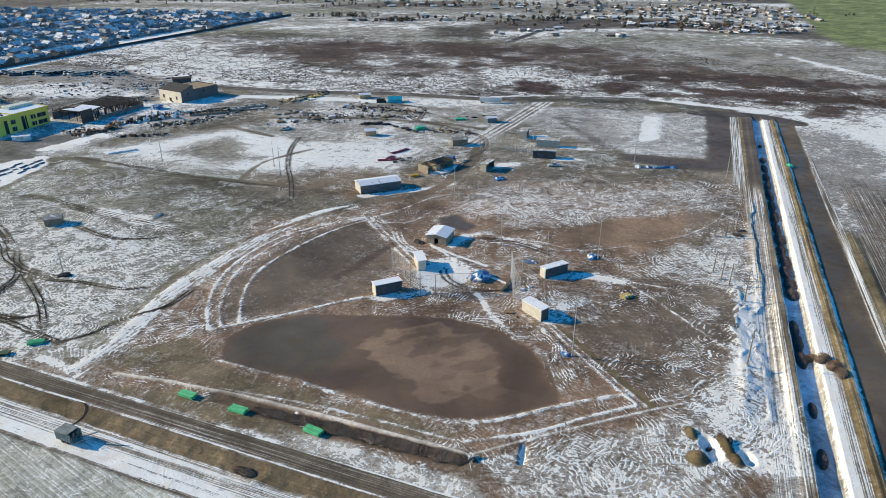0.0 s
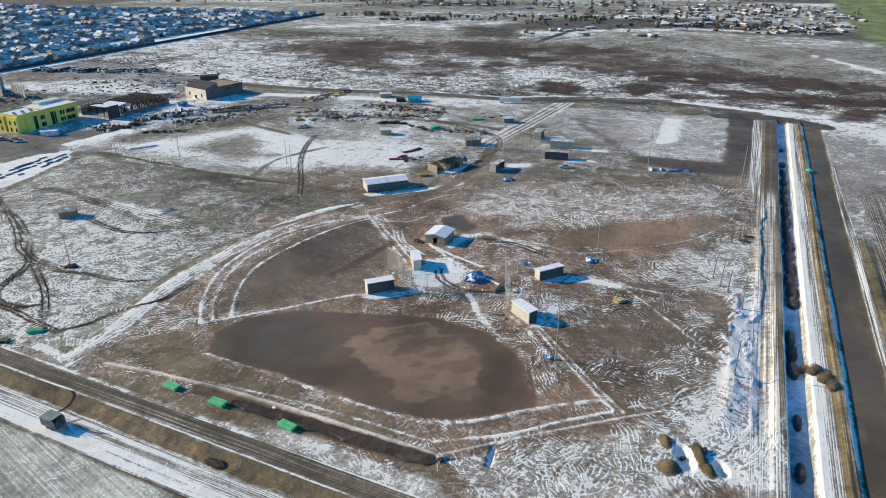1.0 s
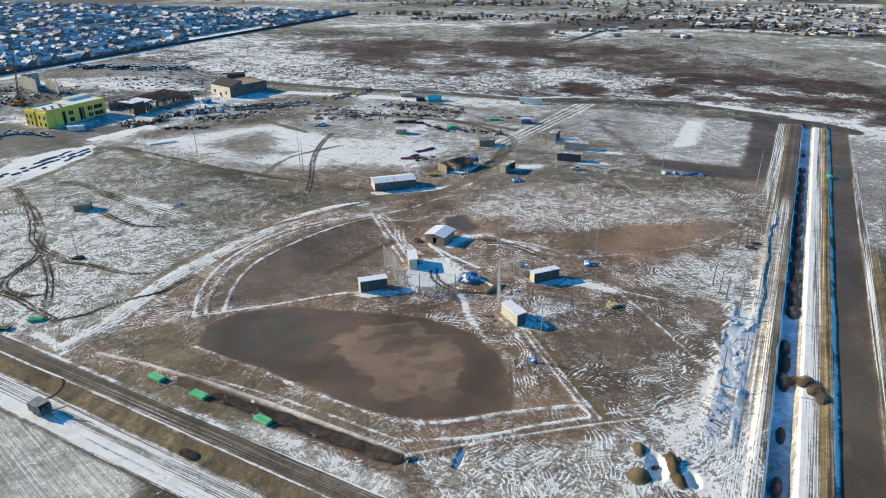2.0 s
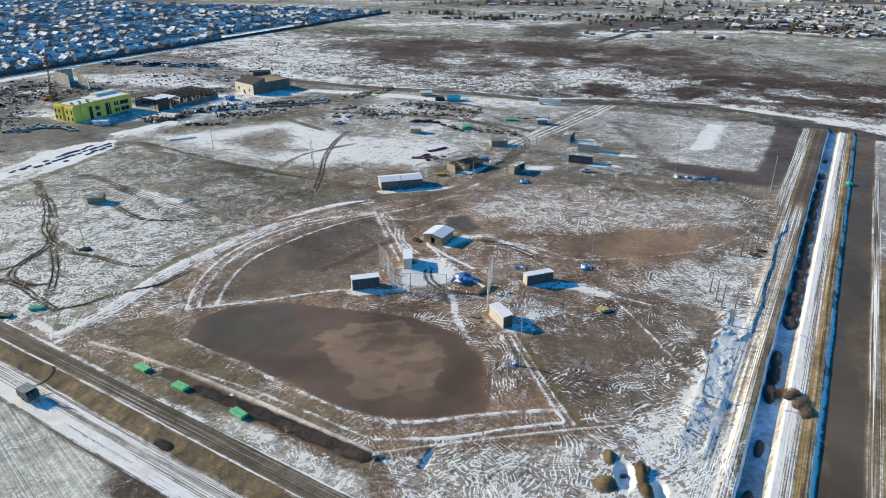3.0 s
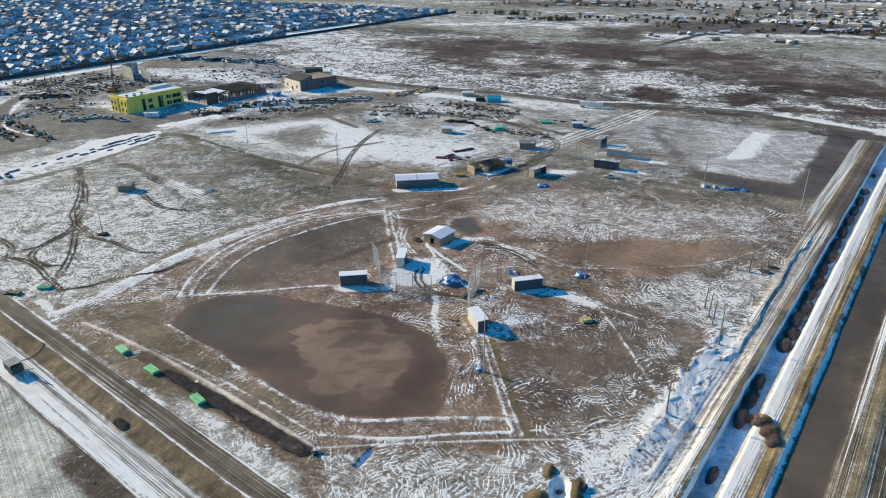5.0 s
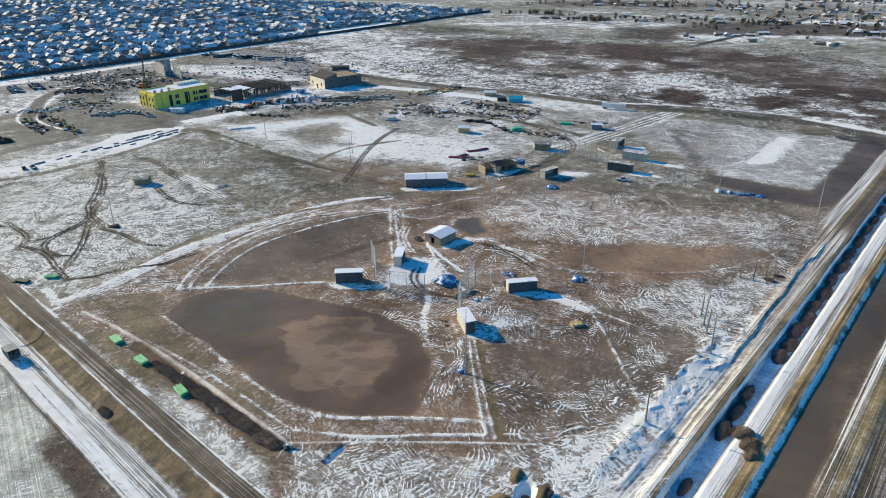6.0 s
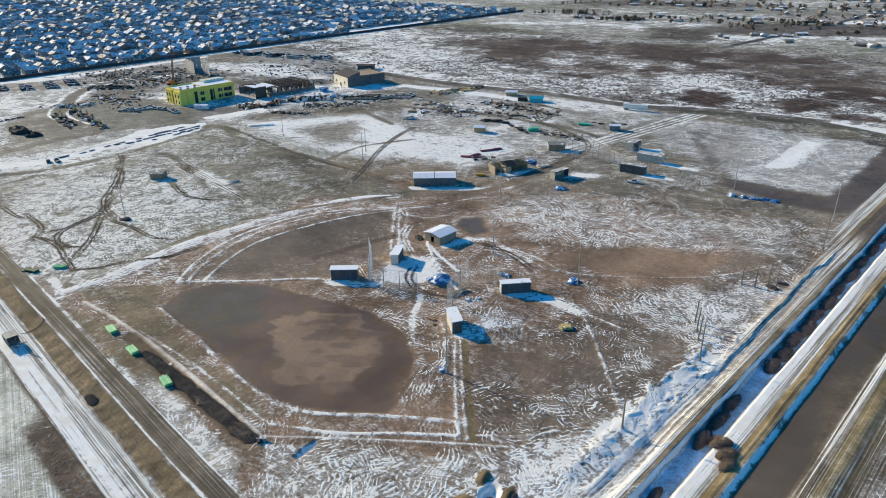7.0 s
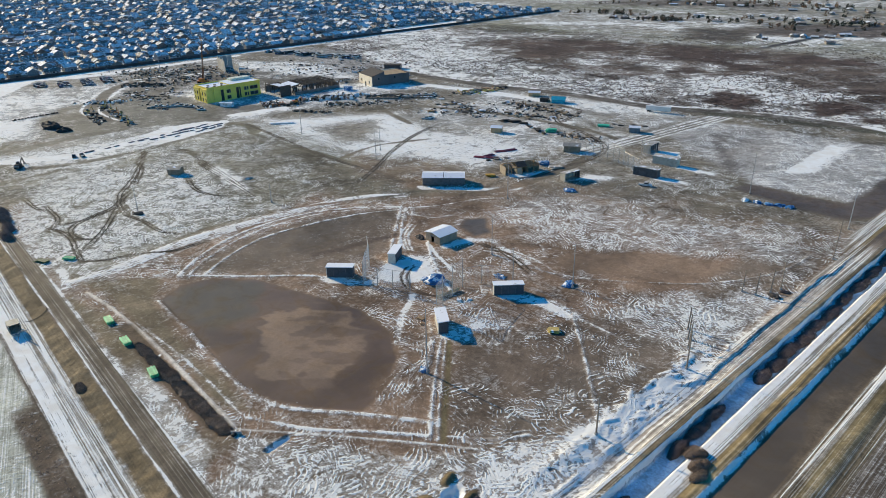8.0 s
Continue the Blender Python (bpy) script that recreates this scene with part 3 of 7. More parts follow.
# the curling ruts on the west field
for pts in ([(-167.4, 234.7), (-160.6, 225.4), (-151.9, 217.6), (-148.0, 206.8), (-147.8, 197.0), (-152.4, 188.8), (-151.3, 181.7)],
            [(-160.2, 231.5), (-153.5, 220.6), (-140.5, 213.4), (-133.9, 210.9)],
            [(-152.5, 217.4), (-137.8, 209.3), (-123.9, 206.8), (-108.7, 202.2), (-99.3, 203.1)],
            [(-149.1, 215.1), (-134.4, 197.8), (-127.0, 187.3), (-121.2, 177.3)],
            [(-148.6, 211.8), (-148.5, 201.6), (-147.4, 194.0), (-143.8, 187.7), (-136.2, 183.5), (-129.8, 183.3), (-125.9, 186.4)],
            [(-179.8, 200.8), (-170.5, 197.6), (-158.7, 192.5), (-152.4, 185.7), (-151.5, 183.1)],
            [(-154.0, 185.0), (-145.0, 184.3), (-134.9, 181.2), (-122.0, 174.3), (-111.5, 168.6)],
            [(-197.2, 202.8), (-182.9, 197.8), (-173.8, 196.3)],
            [(-150.5, 256.6), (-136.4, 247.2), (-124.9, 243.8), (-111.6, 245.3)],
            [(-112.0, 169.6), (-105.4, 173.6), (-98.7, 182.7), (-88.8, 190.7), (-84.2, 203.6)],
            [(-69.2, 287.3), (-74.8, 313.2), (-81.5, 337.4), (-86.1, 366.1), (-86.6, 393.4)],
            [(-214.1, 283.3), (-203.0, 275.5), (-190.9, 263.5), (-177.0, 247.4), (-164.8, 231.9)],
            [(-206.5, 281.0), (-196.0, 266.0), (-182.0, 256.0), (-166.1, 238.7)],
            [(-166.0, 278.1), (-139.9, 266.4), (-118.7, 257.6), (-98.7, 248.3)],
            [(-176.0, 288.3), (-166.0, 281.3), (-141.2, 270.2), (-113.8, 256.9)],
            [(-197.2, 351.2), (-153.6, 333.1), (-117.1, 317.2), (-80.1, 305.7)]):
    for dx in (-0.8, 0.8):
        rut = curve([(x + dx, y + 0.5 * dx) for x, y in pts])
        lay(line(rut, 1.2, 0.8) * 0.75, (0.12, 0.1, 0.075), 0.05)
        RUTS.append((rut, 0.42, 1 if pts[0][1] > 280 else 0))
lay(line(curve([(-192, 292), (-180, 288.8), (-153, 273.4), (-129, 260), (-98.6, 243)]), 3.5, 2.5, 0.2) * 0.8, (0.15, 0.135, 0.095), 0.02)

# tracks through the hub and the yard
for pts in ([(-0.8, 218), (-0.8, 215.5), (1, 209.8), (5.5, 204.7), (10, 202.7), (15.7, 202), (21.5, 203)], [(4, 328), (9.5, 344.6), (14.5, 356), (20.8, 368.7), (22.4, 389), (15.7, 403), (-1, 420), (-18.4, 433.4), (-36, 464.6), (-65, 475.5)],
            [(-18, 436), (-15, 459), (-18, 471), (-34, 479)], [(40, 231), (26, 242), (12, 247)]):
    for dx in (-1.0, 1.0):
        lay(line(curve([(x + dx, y + 0.35 * dx) for x, y in pts]), 1.1, 0.7) * 0.7, (0.12, 0.09, 0.07), -0.05, None, 0.1)
        RUTS.append((curve([(x + dx, y + 0.35 * dx) for x, y in pts]), 0.55, 1))
lay(line(curve([(-37.9, 211.5), (-31.3, 221.2), (-25.7, 230.9), (-20, 240)]), 3.4, 2, 0.1), (0.15, 0.108, 0.08), -0.1)
for off in (0, 1.8, 3.4):
    lay(line(curve([(-18.2 - off, 252.2), (-15.9 - off, 242.6), (-11 - off, 234.6), (-6.8 - off, 230)]), 0.8, 0.6), None, 0.75, 0, 0.1)
lay(line([(-5.5, 238.6), (3.6, 230), (14.5, 221.4)], 1.6, 0.8, 0.04), None, 0.9, 0, 0.1)
lay(area([(-10.3, 210.2), (-2.1, 215), (1.8, 219.8), (8.8, 220.9), (8.6, 214.3), (3.5, 209.2), (-6.4, 203.9)], 1.6, 0.3) * (1 - line(curve([(-0.8, 218), (-0.8, 215.5), (1, 209.8), (5.5, 204.7)]), 3.6, 1.0)), None, 0.85, 0, 0.2)
for pts in ([(17, 241.5), (26.8, 241.6), (41.2, 231.6)], [(18, 244), (28, 244.5), (43, 234)], [(25.3, 246.6), (36, 243), (47, 236)]):
    lay(line(curve(pts), 0.9, 0.7, 0.05), None, 0.66 * (0.3 + fbm(X, Y, 4, 84, 3)), 0, 0.3)
for pts in ([(61.5, 167.3), (73.2, 172.8), (73.9, 166), (65.4, 159.3)], [(73.4, 192.9), (80.9, 193.6), (89.2, 195.7), (88.6, 185.4), (79.7, 182.9)], [(47.6, 171.4), (54.5, 170.2), (55.7, 165.9), (50.2, 162.9)], [(36, 186), (46, 196), (56, 193), (44, 182)]):
    lay(area(pts, 3, 0.5), None, 0.32, 0, 1.35)
lay(area([(-87, 380), (-55, 387), (-33, 341), (-55, 341)], 9, 1), None, 0.66, 0, 0.4)
# wind-packed snow beside the canal, in low sharp ridges
lay(area([(74.5, 149.7), (82.2, 161.1), (88.1, 175), (93.3, 189.2), (93.8, 197.5), (103, 200), (98, 175), (90, 150), (84, 138)], 2.0, 0.5), None, 0.86, 0, 0.2)
ridges = np.random.RandomState(9)
for _ in range(34):
    u0, v0, a0, l0 = ridges.uniform(20.5, 30), ridges.uniform(158, 236), ridges.uniform(-0.55, 0.75), ridges.uniform(1.2, 5.0)
    x0, y0 = CU * u0 + SU * v0, -SU * u0 + CU * v0
    dx0, dy0 = math.sin(radians(19.8) + a0) * l0 / 2, math.cos(radians(19.8) + a0) * l0 / 2
    lay(line([(x0 - dx0, y0 - dy0), (x0 + dx0, y0 + dy0)], 0.6, 0.9, 0.03), None, 1.0, 0, 0, lift=ridges.uniform(0.15, 0.38))

# back road along the plain
back = curve([(-520, 690), (-352, 600), (-180, 541), (-105, 522), (-37, 515), (27, 499.4), (85, 503), (157, 493), (192, 463)])
lay(line(back, 11, 3, 0.2), (0.13, 0.11, 0.09), 0.15, 0, 0.2)
lay(line([(x, y + 7) for x, y in back], 2.5, 2, 0.2), None, 0.65)
lay(line([(62, 494), (85, 496), (157, 485), (186, 455)], 9, 3, 0.2), (0.085, 0.08, 0.055), 0.02)
lay(line([(150, 497), (190, 475), (215, 460)], 7, 4, 0.3), None, 0.9)

# the school yard: gravel, snow strips and parking
yard = area([(-600, 160), (-352, 250), (-290, 262), (-214, 351), (-170, 440), (-150, 500), (-300, 560), (-440, 520), (-470, 400)], 8, 1)
lay(yard, GRAVEL, 0.58 + 0.5 * (fbm(X, Y, 40, 18, 5) - 0.5), 0.1, 0.6, tuft=0.3)
lay(area([(-368, 401), (-440, 470), (-425, 525), (-300, 500), (-200, 500), (-240, 450), (-317, 421), (-319, 399), (-307, 356)], 12, 2), (0.12, 0.112, 0.098), 0.20 + 0.8 * (fbm(X, Y, 24, 19, 5) - 0.5), 0.1, 0.5)
lay(area([(-340, 345), (-318, 395), (-255, 372), (-230, 395), (-195, 420), (-205, 385), (-262, 330), (-300, 318)], 6, 1), (0.16, 0.156, 0.14), 0.06, 0.35, 0.3)
lay(area([(-330, 300), (-352, 330), (-348, 400), (-250, 385), (-215, 352), (-237, 300), (-286, 268)], 6, 1), (0.175, 0.168, 0.138), 0.12, 0.3, 0.4)
lay(area([(-300, 560), (-200, 500), (-190, 530), (-330, 640), (-430, 600)], 12, 1), (0.15, 0.14, 0.13), 0.36, 0, 0.5)
lay(area([(-434, 340), (-462, 385), (-540, 380), (-560, 330)], 4, 0.3), None, 1.1, 0, 0)
lay(area([(-466, 412), (-448, 440), (-466, 470), (-490, 430)], 3, 0.3), None, 1.1, 0, 0)
lay(line([(-560, 420), (-460, 470), (-400, 600), (-340, 760)], 15, 5, 0.4), None, 0.75, 0, 0.2)
lay(line([(-361, 294), (-380, 363), (-394, 404), (-441, 453)], 7, 3, 0.3), None, 0.55, 0, 0.4)
loop = [(-290, 322), (-322, 333), (-346, 358), (-374, 394), (-384, 430), (-366, 470)]
lay(line(curve(loop), 9, 3, 0.2), (0.14, 0.13, 0.112), 0.02, 0.2, 0.2)
for off in (-6, 6):
    lay(line(curve([(x + off, y + 0.4 * off) for x, y in loop]), 2.2, 1.6, 0.2), None, 0.8, 0, 0.1)
lay(line([(-500, 350), (-440, 430), (-420, 500), (-400, 560)], 10, 5, 0.4), None, 0.85, 0, 0.1)
lay(area([(-262, 258), (-238, 300), (-232, 330), (-246, 330), (-272, 300), (-288, 272)], 5, 0.8), None, 0.46, 0, 0.4)
lay(area([(-236, 292), (-239, 326), (-228, 346), (-213, 351), (-203, 332), (-203, 306), (-214, 288)], 2.2, 0.4), None, 0.95, 0, 0)
lay(area([(-448, 365), (-462, 388), (-440, 420), (-420, 438), (-396, 428), (-402, 404), (-420, 380)], 5, 1), (0.19, 0.18, 0.155), 0.28, 0.1, 0.5)
lay(area([(-190, 306), (-160, 336), (-112, 300), (-84, 268), (-92, 246), (-116, 244), (-138, 268), (-160, 282)], 9, 1.6), (0.185, 0.17, 0.125), 0.27, 0.1, 0.9)
lay(area([(-156.8, 276.9), (-146.6, 277.4), (-125.8, 265.2), (-109.4, 254.9), (-116.5, 255.1), (-138.6, 265.1)], 3, 1.2), None, 0.7, 0, 0.3)
lay(line([(-250, 240), (-228, 300)], 14, 5, 0.3), None, 0.55, 0, 0.4)
lay(area([(-380, 235), (-300, 180), (-190, 190), (-190, 255), (-290, 272)], 15, 1), (0.20, 0.185, 0.14))
lay(area([(-275, 236), (-240, 229), (-205, 250), (-216, 300), (-236, 302), (-256, 268)], 4, 0.8), None, 0.62, 0, 0.7)
lay(area([(-362, 285), (-340, 252), (-306, 258), (-320, 286), (-346, 300)], 4, 0.8), None, 0.74, 0, 0.3)
lay(line(curve([(-296, 226), (-276, 256), (-272, 284), (-262, 310)]), 9, 4, 0.3), (0.175, 0.168, 0.138), 0.10, 0.2, 0.3)
lay(line(curve([(-262, 232), (-237, 259), (-227, 300), (-216, 350)]), 7, 2, 0.15), None, 0.98, 0, 0.1)
lay(line(curve([(-250, 222), (-222, 250), (-208, 300), (-203, 345)]), 5, 3, 0.3), (0.16, 0.15, 0.115), 0.12, 0.1, 0.9)
lay(line([(-222, 366), (-205, 396)], 9, 2, 0.2), None, 0.95, 0, 0)
lay(line([(-184, 360), (-172, 374)], 4, 1.5, 0.1), None, 1.0, 0, 0)
lay(line([(-150, 505), (-100, 500), (-50, 488)], 10, 5, 0.5), None, 0.8, 0, 0.1)
lay(area([(-215, 410), (-180, 470), (-130, 480), (-150, 430)], 8, 1), None, 0.45, 0, 0.3)

# canal, its banks and the road beside it
length = smooth(V, -400, -300) * (1 - smooth(V, 478, 492))
PROFILE_U = np.array([26, 30, 33, 34, 36.9, 37.6, 42.2, 43.4, 47.6, 49.2, 50.8, 51.5, 61.2, 62.0])
PROFILE_H = np.array([0.0, 0.1, 0.15, 0.35, 0.4, -1.95, -2.0, 0.35, 0.3, 0.75, 0.65, -0.15, -0.15, 0.0])
wobble = (fbm(X, Y, 9, 44) - 0.5) * 0.6
HEIGHT += np.interp(U + wobble, PROFILE_U, PROFILE_H) * length
lay(band(24, 135, 2.0, keep=length), None, None, tuft=0.0)
lay(band(30.5, 34.4, 0.8, keep=length), (0.32, 0.275, 0.23), 0.38, 0, 0.2, 0.45)
lay(band(28.0, 34.2, 0.6, keep=length * (1 - smooth(V, 310, 340))), (0.36, 0.315, 0.265), 0.40, 0, 0.3, 0.45)
lay(band(26, 32, 0.6, keep=length * smooth(V, 310, 340)), (0.22, 0.165, 0.10), 0.42, 0, 0.2, 1.3)
lay(band(34.2, 35.4, 0.4, keep=length), (0.29, 0.24, 0.18), 0.42, 0, 0, 0.9)
lay(band(35.3, 37.0, 0.3, keep=length), (0.255, 0.2, 0.125), 0.04, 0, 0, 0.6)
head = length * smooth(V, 325, 350)
lay(band(23.5, 29, 0.6, keep=head), (0.30, 0.255, 0.2), 0.52, 0, 0.2, 1.0)
lay(band(29, 30.6, 0.4, keep=head), STRAW, 0.02, 0, 0, 0.4)
lay(band(30.6, 36.9, 0.5, keep=head), (0.15, 0.12, 0.098), -0.15, 0.3, 0.2, 0.1)
lay(band(36.9, 42.6, 0.2, keep=length), EARTH, 1.6, 0, 0, 0)
# canal bed: the blue of shaded snow is painted into the soil colour
lay(band(37.4, 42.3, 0.3, keep=length), (0.58, 0.70, 0.77), -0.7, 0, 0, 0)
# sun-facing slope: thinner snow and brown soil colour tone down its glare
lay(band(42.2, 43.5, 0.25, keep=length), (0.34, 0.31, 0.26), 0.40, 0, 0, 0.2)
lay(band(42.9, 47.7, 0.5, keep=length), (0.30, 0.25, 0.19), 0.84, 0, 0, 0.4)
lay(band(45.4, 47.7, 0.8, keep=length), None, 0.50, 0, 0, 0.75)
lay(band(47.7, 50.7, 0.4, keep=length), STRAW, 0.06, 0, 0, 0.6)
lay(band(49.1, 49.7, 0.25, keep=length) * smooth(fbm(X, Y, 14, 58, 3), 0.4, 0.55), (0.1, 0.08, 0.055), -0.1)
lay(band(50.7, 52.1, 0.25, keep=length), EARTH, 0.55 + 1.3 * (fbm(X, Y, 9, 59, 4) - 0.35), 0, 0, 0)
lay(band(52.1, 61.2, 0.7, keep=length), (0.158, 0.122, 0.086), -0.25, 0.2 + 0.7 * smooth(fbm(U, V * 0.25, 9, 57, 4), 0.45, 0.62), 0, 0.06)
side = length * (1 - smooth(V, 375, 405))
dike = length * (1 - smooth(V + WARP * 20, 280, 300))
HEIGHT += np.interp(U + wobble, [62.0, 63.0, 64.5, 66.5, 68.5], [0, 0.15, 0.2, 0.5, 0]) * dike
lay(band(61.2, 63.8, 0.6, keep=side), EARTH, 0.5, 0, 0, 1.0)
lay(band(63.8, 67.5, 0.6, keep=dike), (0.22, 0.175, 0.095), 0.08, 0, 0, 0.6)
lay(band(67.5, 71, 0.7, keep=dike), (0.16, 0.128, 0.08), 0.12, 0, 0, 0.8)
lay(band(71, 130, 1.2, keep=length * (1 - smooth(V, 330, 380))), (0.17, 0.135, 0.10), 0.22, 0.1, 0.3, 0.5)
lay(line(curve([(168, 455), (190, 452), (204, 448), (222, 430)]), 13, 3, 0.1), (0.11, 0.09, 0.075), -0.1, 0.4)
# drifted snow falling away toward the canal, broken by small scooped ledges
lip = U + (fbm(X, Y, 15, 47, 4) - 0.5) * 8
brink = U + (fbm(X, Y, 8, 48, 4) - 0.5) * 3.0
near_drift = smooth(V, 146, 166) * (1 - smooth(V, 214, 232))
HEIGHT += np.interp(lip, [19, 23, 30, 31.5, 37], [0, 0.05, -1.35, -1.4, 0]) * near_drift * (1 - smooth(U, 33.6, 34.4))
for seed_, cut_ in ((61, 0.46), (63, 0.54), (65, 0.5)):
    HEIGHT += 0.2 * smooth(fbm(U + 0.35 * V, V * 0.55 - 0.3 * U, 7, seed_, 4), cut_, cut_ + 0.04) * band(22, 30, 1.2, keep=near_drift)
HEIGHT += np.interp(brink, [27, 30.4, 31.0], [0, 0.5, 0]) * smooth(V, 205, 226) * (1 - smooth(V, 300, 330))
lay(smooth(lip, 22.5, 25) * (1 - smooth(U, 30, 31.5)) * near_drift, None, 0.74, 0, 0.6)
lay(area([(73, 152), (62, 141.5), (66, 118), (80, 112), (90, 140), (92, 158), (84, 160)], 2.5, 0.8), None, 0.64, 0, 0.8)

# near dirt road and the ploughed field lane
across = 0.37 * X + 0.93 * Y + WARP * 0.8
near_end = (1 - smooth(U, 12, 20)) * smooth(X, -330, -300)


def strip(lo, hi, soft=0.4):
    return smooth(across, lo - soft, lo + soft) * (1 - smooth(across, hi - soft, hi + soft)) * near_end


HEIGHT -= (1 - smooth(across, 91.5, 97)) * 0.9 * near_end
lay(strip(-400, 108, 2.0), None, None, tuft=0.0)
lay(strip(97.4, 103.2, 0.5), (0.172, 0.143, 0.102), 0.0 + 0.5 * (fbm(X, Y, 12, 66, 4) - 0.55), 0.2, 0.2, 0.8)
lay(strip(102.6, 103.8, 0.5), None, 0.15 + 0.9 * fbm(X, Y, 7, 67, 4), 0, 0.1, 0.3)
lay(strip(103.5, 108.6, 0.8) * smooth(X + WARP * 12, -42, -30) * (1 - smooth(X, 2, 8)), (0.36, 0.31, 0.245), 0.50, 0, 0.3, 0, tuft=0.12)
for s_ in (99.0, 101.4):
    lay(strip(s_ - 0.4, s_ + 0.4, 0.4) * 0.8, (0.14, 0.108, 0.082), -0.05)
lay(strip(96.7, 97.7, 0.35), None, 0.25 + 1.1 * fbm(X, Y, 8, 68, 4), 0, 0, 0.3)
HEIGHT += strip(91.8, 96.6, 0.8) * 1.1 * (fbm(X, Y, 5, 69, 4) - 0.4)
lay(strip(91.6, 96.9, 0.6), (0.185, 0.142, 0.085), -0.22 + 0.75 * (fbm(X, Y, 6, 72, 4) - 0.45), 0, 0.2, 0.3)
lay(strip(91.3, 92.3, 0.5) * 0.7, None, 0.6)
lay(strip(86.3, 91.6, 0.7), (0.29, 0.25, 0.19), 0.56, 0, 0.2, 0.75)
lay(strip(82.6, 86.8, 0.6), EARTH, 0.84, 0, 0.2, 0.5)
lay(strip(81.6, 82.9, 0.4), (0.12, 0.095, 0.075), 0.1, 0, 0, 0.4)
lay(strip(-400, 81.8, 0.6), STUBBLE, 0.34 + 0.5 * (fbm(X, Y, 30, 73, 4) - 0.5), 0, 0.3, 0.4)
brush_strip = strip(76, 82.2, 1.0)
lay(brush_strip * smooth(X, -56, -46), (0.12, 0.09, 0.066), 0.02 + 0.6 * (fbm(X, Y, 3, 74, 3) - 0.5), 0, 0.2, 0)
# silt fence ridge with its ditch, and the second ridge
ridge = [(-89, 153.6), (-74, 150.4), (-51.4, 143.9), (-31.3, 136.8), (-13, 129.9), (4.2, 123.2)]
lay(line(ridge, 1.1, 0.5, 0.02), (0.76, 0.69, 0.59), 0.2, 0, 0, 0, 0.4)
lay(line([(5, 122.6), (16.6, 127), (35.3, 133.8), (49.3, 138.7), (60, 142.2)], 0.6, 0.5, 0.03), (0.56, 0.5, 0.42), 0.55, 0, 0, 0, 0.15)
lay(line([(-58, 143.8), (-42, 137.0), (-20, 129), (-3, 122.8), (3, 121)], 4.4, 1.2, 0.06), (0.15, 0.11, 0.075), -0.3, 0, 0, 0, -0.2)
lay(line([(-58.3, 147.3), (-41.3, 142.9), (-30.6, 139.9), (-13, 133.7), (1.7, 127.9)], 0.9, 0.7, 0.03), None, 0.62 * (0.3 + 1.1 * fbm(X, Y, 3, 83, 3)), 0, 0.2)
lay(line([(-37, 137.6), (-36, 134), (-32, 131)], 1.0, 0.7), None, 0.95, 0, 0)
lay(area([(-100, 155), (-88, 168), (-78, 163), (-76, 156)], 4, 0.8), None, 0.2)
lay(line([(-113, 161), (-104, 157), (-99, 153)], 4, 2, 0.4), None, 0.75, 0, 0.4)
# pits with spoil heaps beside the near fence
for px, py, rx, ry in ((61.6, 125.2, 2.1, 4.8), (68.6, 122.0, 1.6, 2.6)):
    d = np.hypot((X - px) / rx, (Y - py) / ry) + WARP * 1.1
    HEIGHT -= 1.5 * (1 - smooth(d, 0.45, 1.0))
    lay(1 - smooth(d, 0.9, 1.15), None, 1.2, 0, 0)
for px, py, rx, ry, up in ((58.6, 131.0, 1.2, 2.3, 0.9), (57.6, 122.0, 2.2, 2.4, 1.1), (65.2, 126.8, 1.3, 3.6, 1.2), (65.8, 121.4, 1.6, 2.4, 1.0)):
    d = np.hypot((X - px) / rx, (Y - py) / ry) + WARP * 1.6
    HEIGHT += up * (1 - smooth(d, 0.1, 1.0))
    lay(1 - smooth(d, 0.75, 1.1), (0.19, 0.142, 0.075), -0.3, 0, 0)
lay(line([(17.2, 120.4), (18.4, 125.9)], 1.3, 0.8, 0.03), None, 0.9, 0, 0, 0, -0.75)
HEIGHT += 0.22 * (fbm(X, Y, 6, 70) - 0.5) * (1 - WET) + 0.5 * (fbm(X, Y, 45, 71) - 0.5) * (1 - WET)
HEIGHT[WET > 0.6] = np.minimum(HEIGHT[WET > 0.6], 0.02)

rows_, cols_ = X.shape
index = np.arange(rows_ * cols_).reshape(rows_, cols_)
quads = np.stack([index[:-1, :-1], index[:-1, 1:], index[1:, 1:], index[1:, :-1]], -1).reshape(-1, 4)
sheet = bpy.data.meshes.new("ground")
sheet.vertices.add(X.size)
sheet.vertices.foreach_set("co", np.stack([X, Y, HEIGHT], -1).astype(np.float32).ravel())
sheet.loops.add(quads.size)
sheet.loops.foreach_set("vertex_index", quads.astype(np.int32).ravel())
sheet.polygons.add(len(quads))
sheet.polygons.foreach_set("loop_start", np.arange(0, quads.size, 4, dtype=np.int32))
sheet.polygons.foreach_set("use_smooth", np.ones(len(quads), dtype=bool))
sheet.update(calc_edges=True)
for name_, field_ in (("snow", SNOW), ("wet", WET), ("track", TRACK), ("lines", LINES), ("tuft", TUFT)):
    sheet.attributes.new(name_, "FLOAT", "POINT").data.foreach_set("value", field_.astype(np.float32).ravel())
rgba = np.concatenate([SOIL, np.ones(X.shape + (1,))], -1)
sheet.attributes.new("soil", "FLOAT_COLOR", "POINT").data.foreach_set("color", rgba.astype(np.float32).ravel())
sheet.materials.append(ground_material())
ground = tagged(new("ground", sheet), "brown muddy ground with thin patchy snow and wheel tracks", "ground", kind="structure")


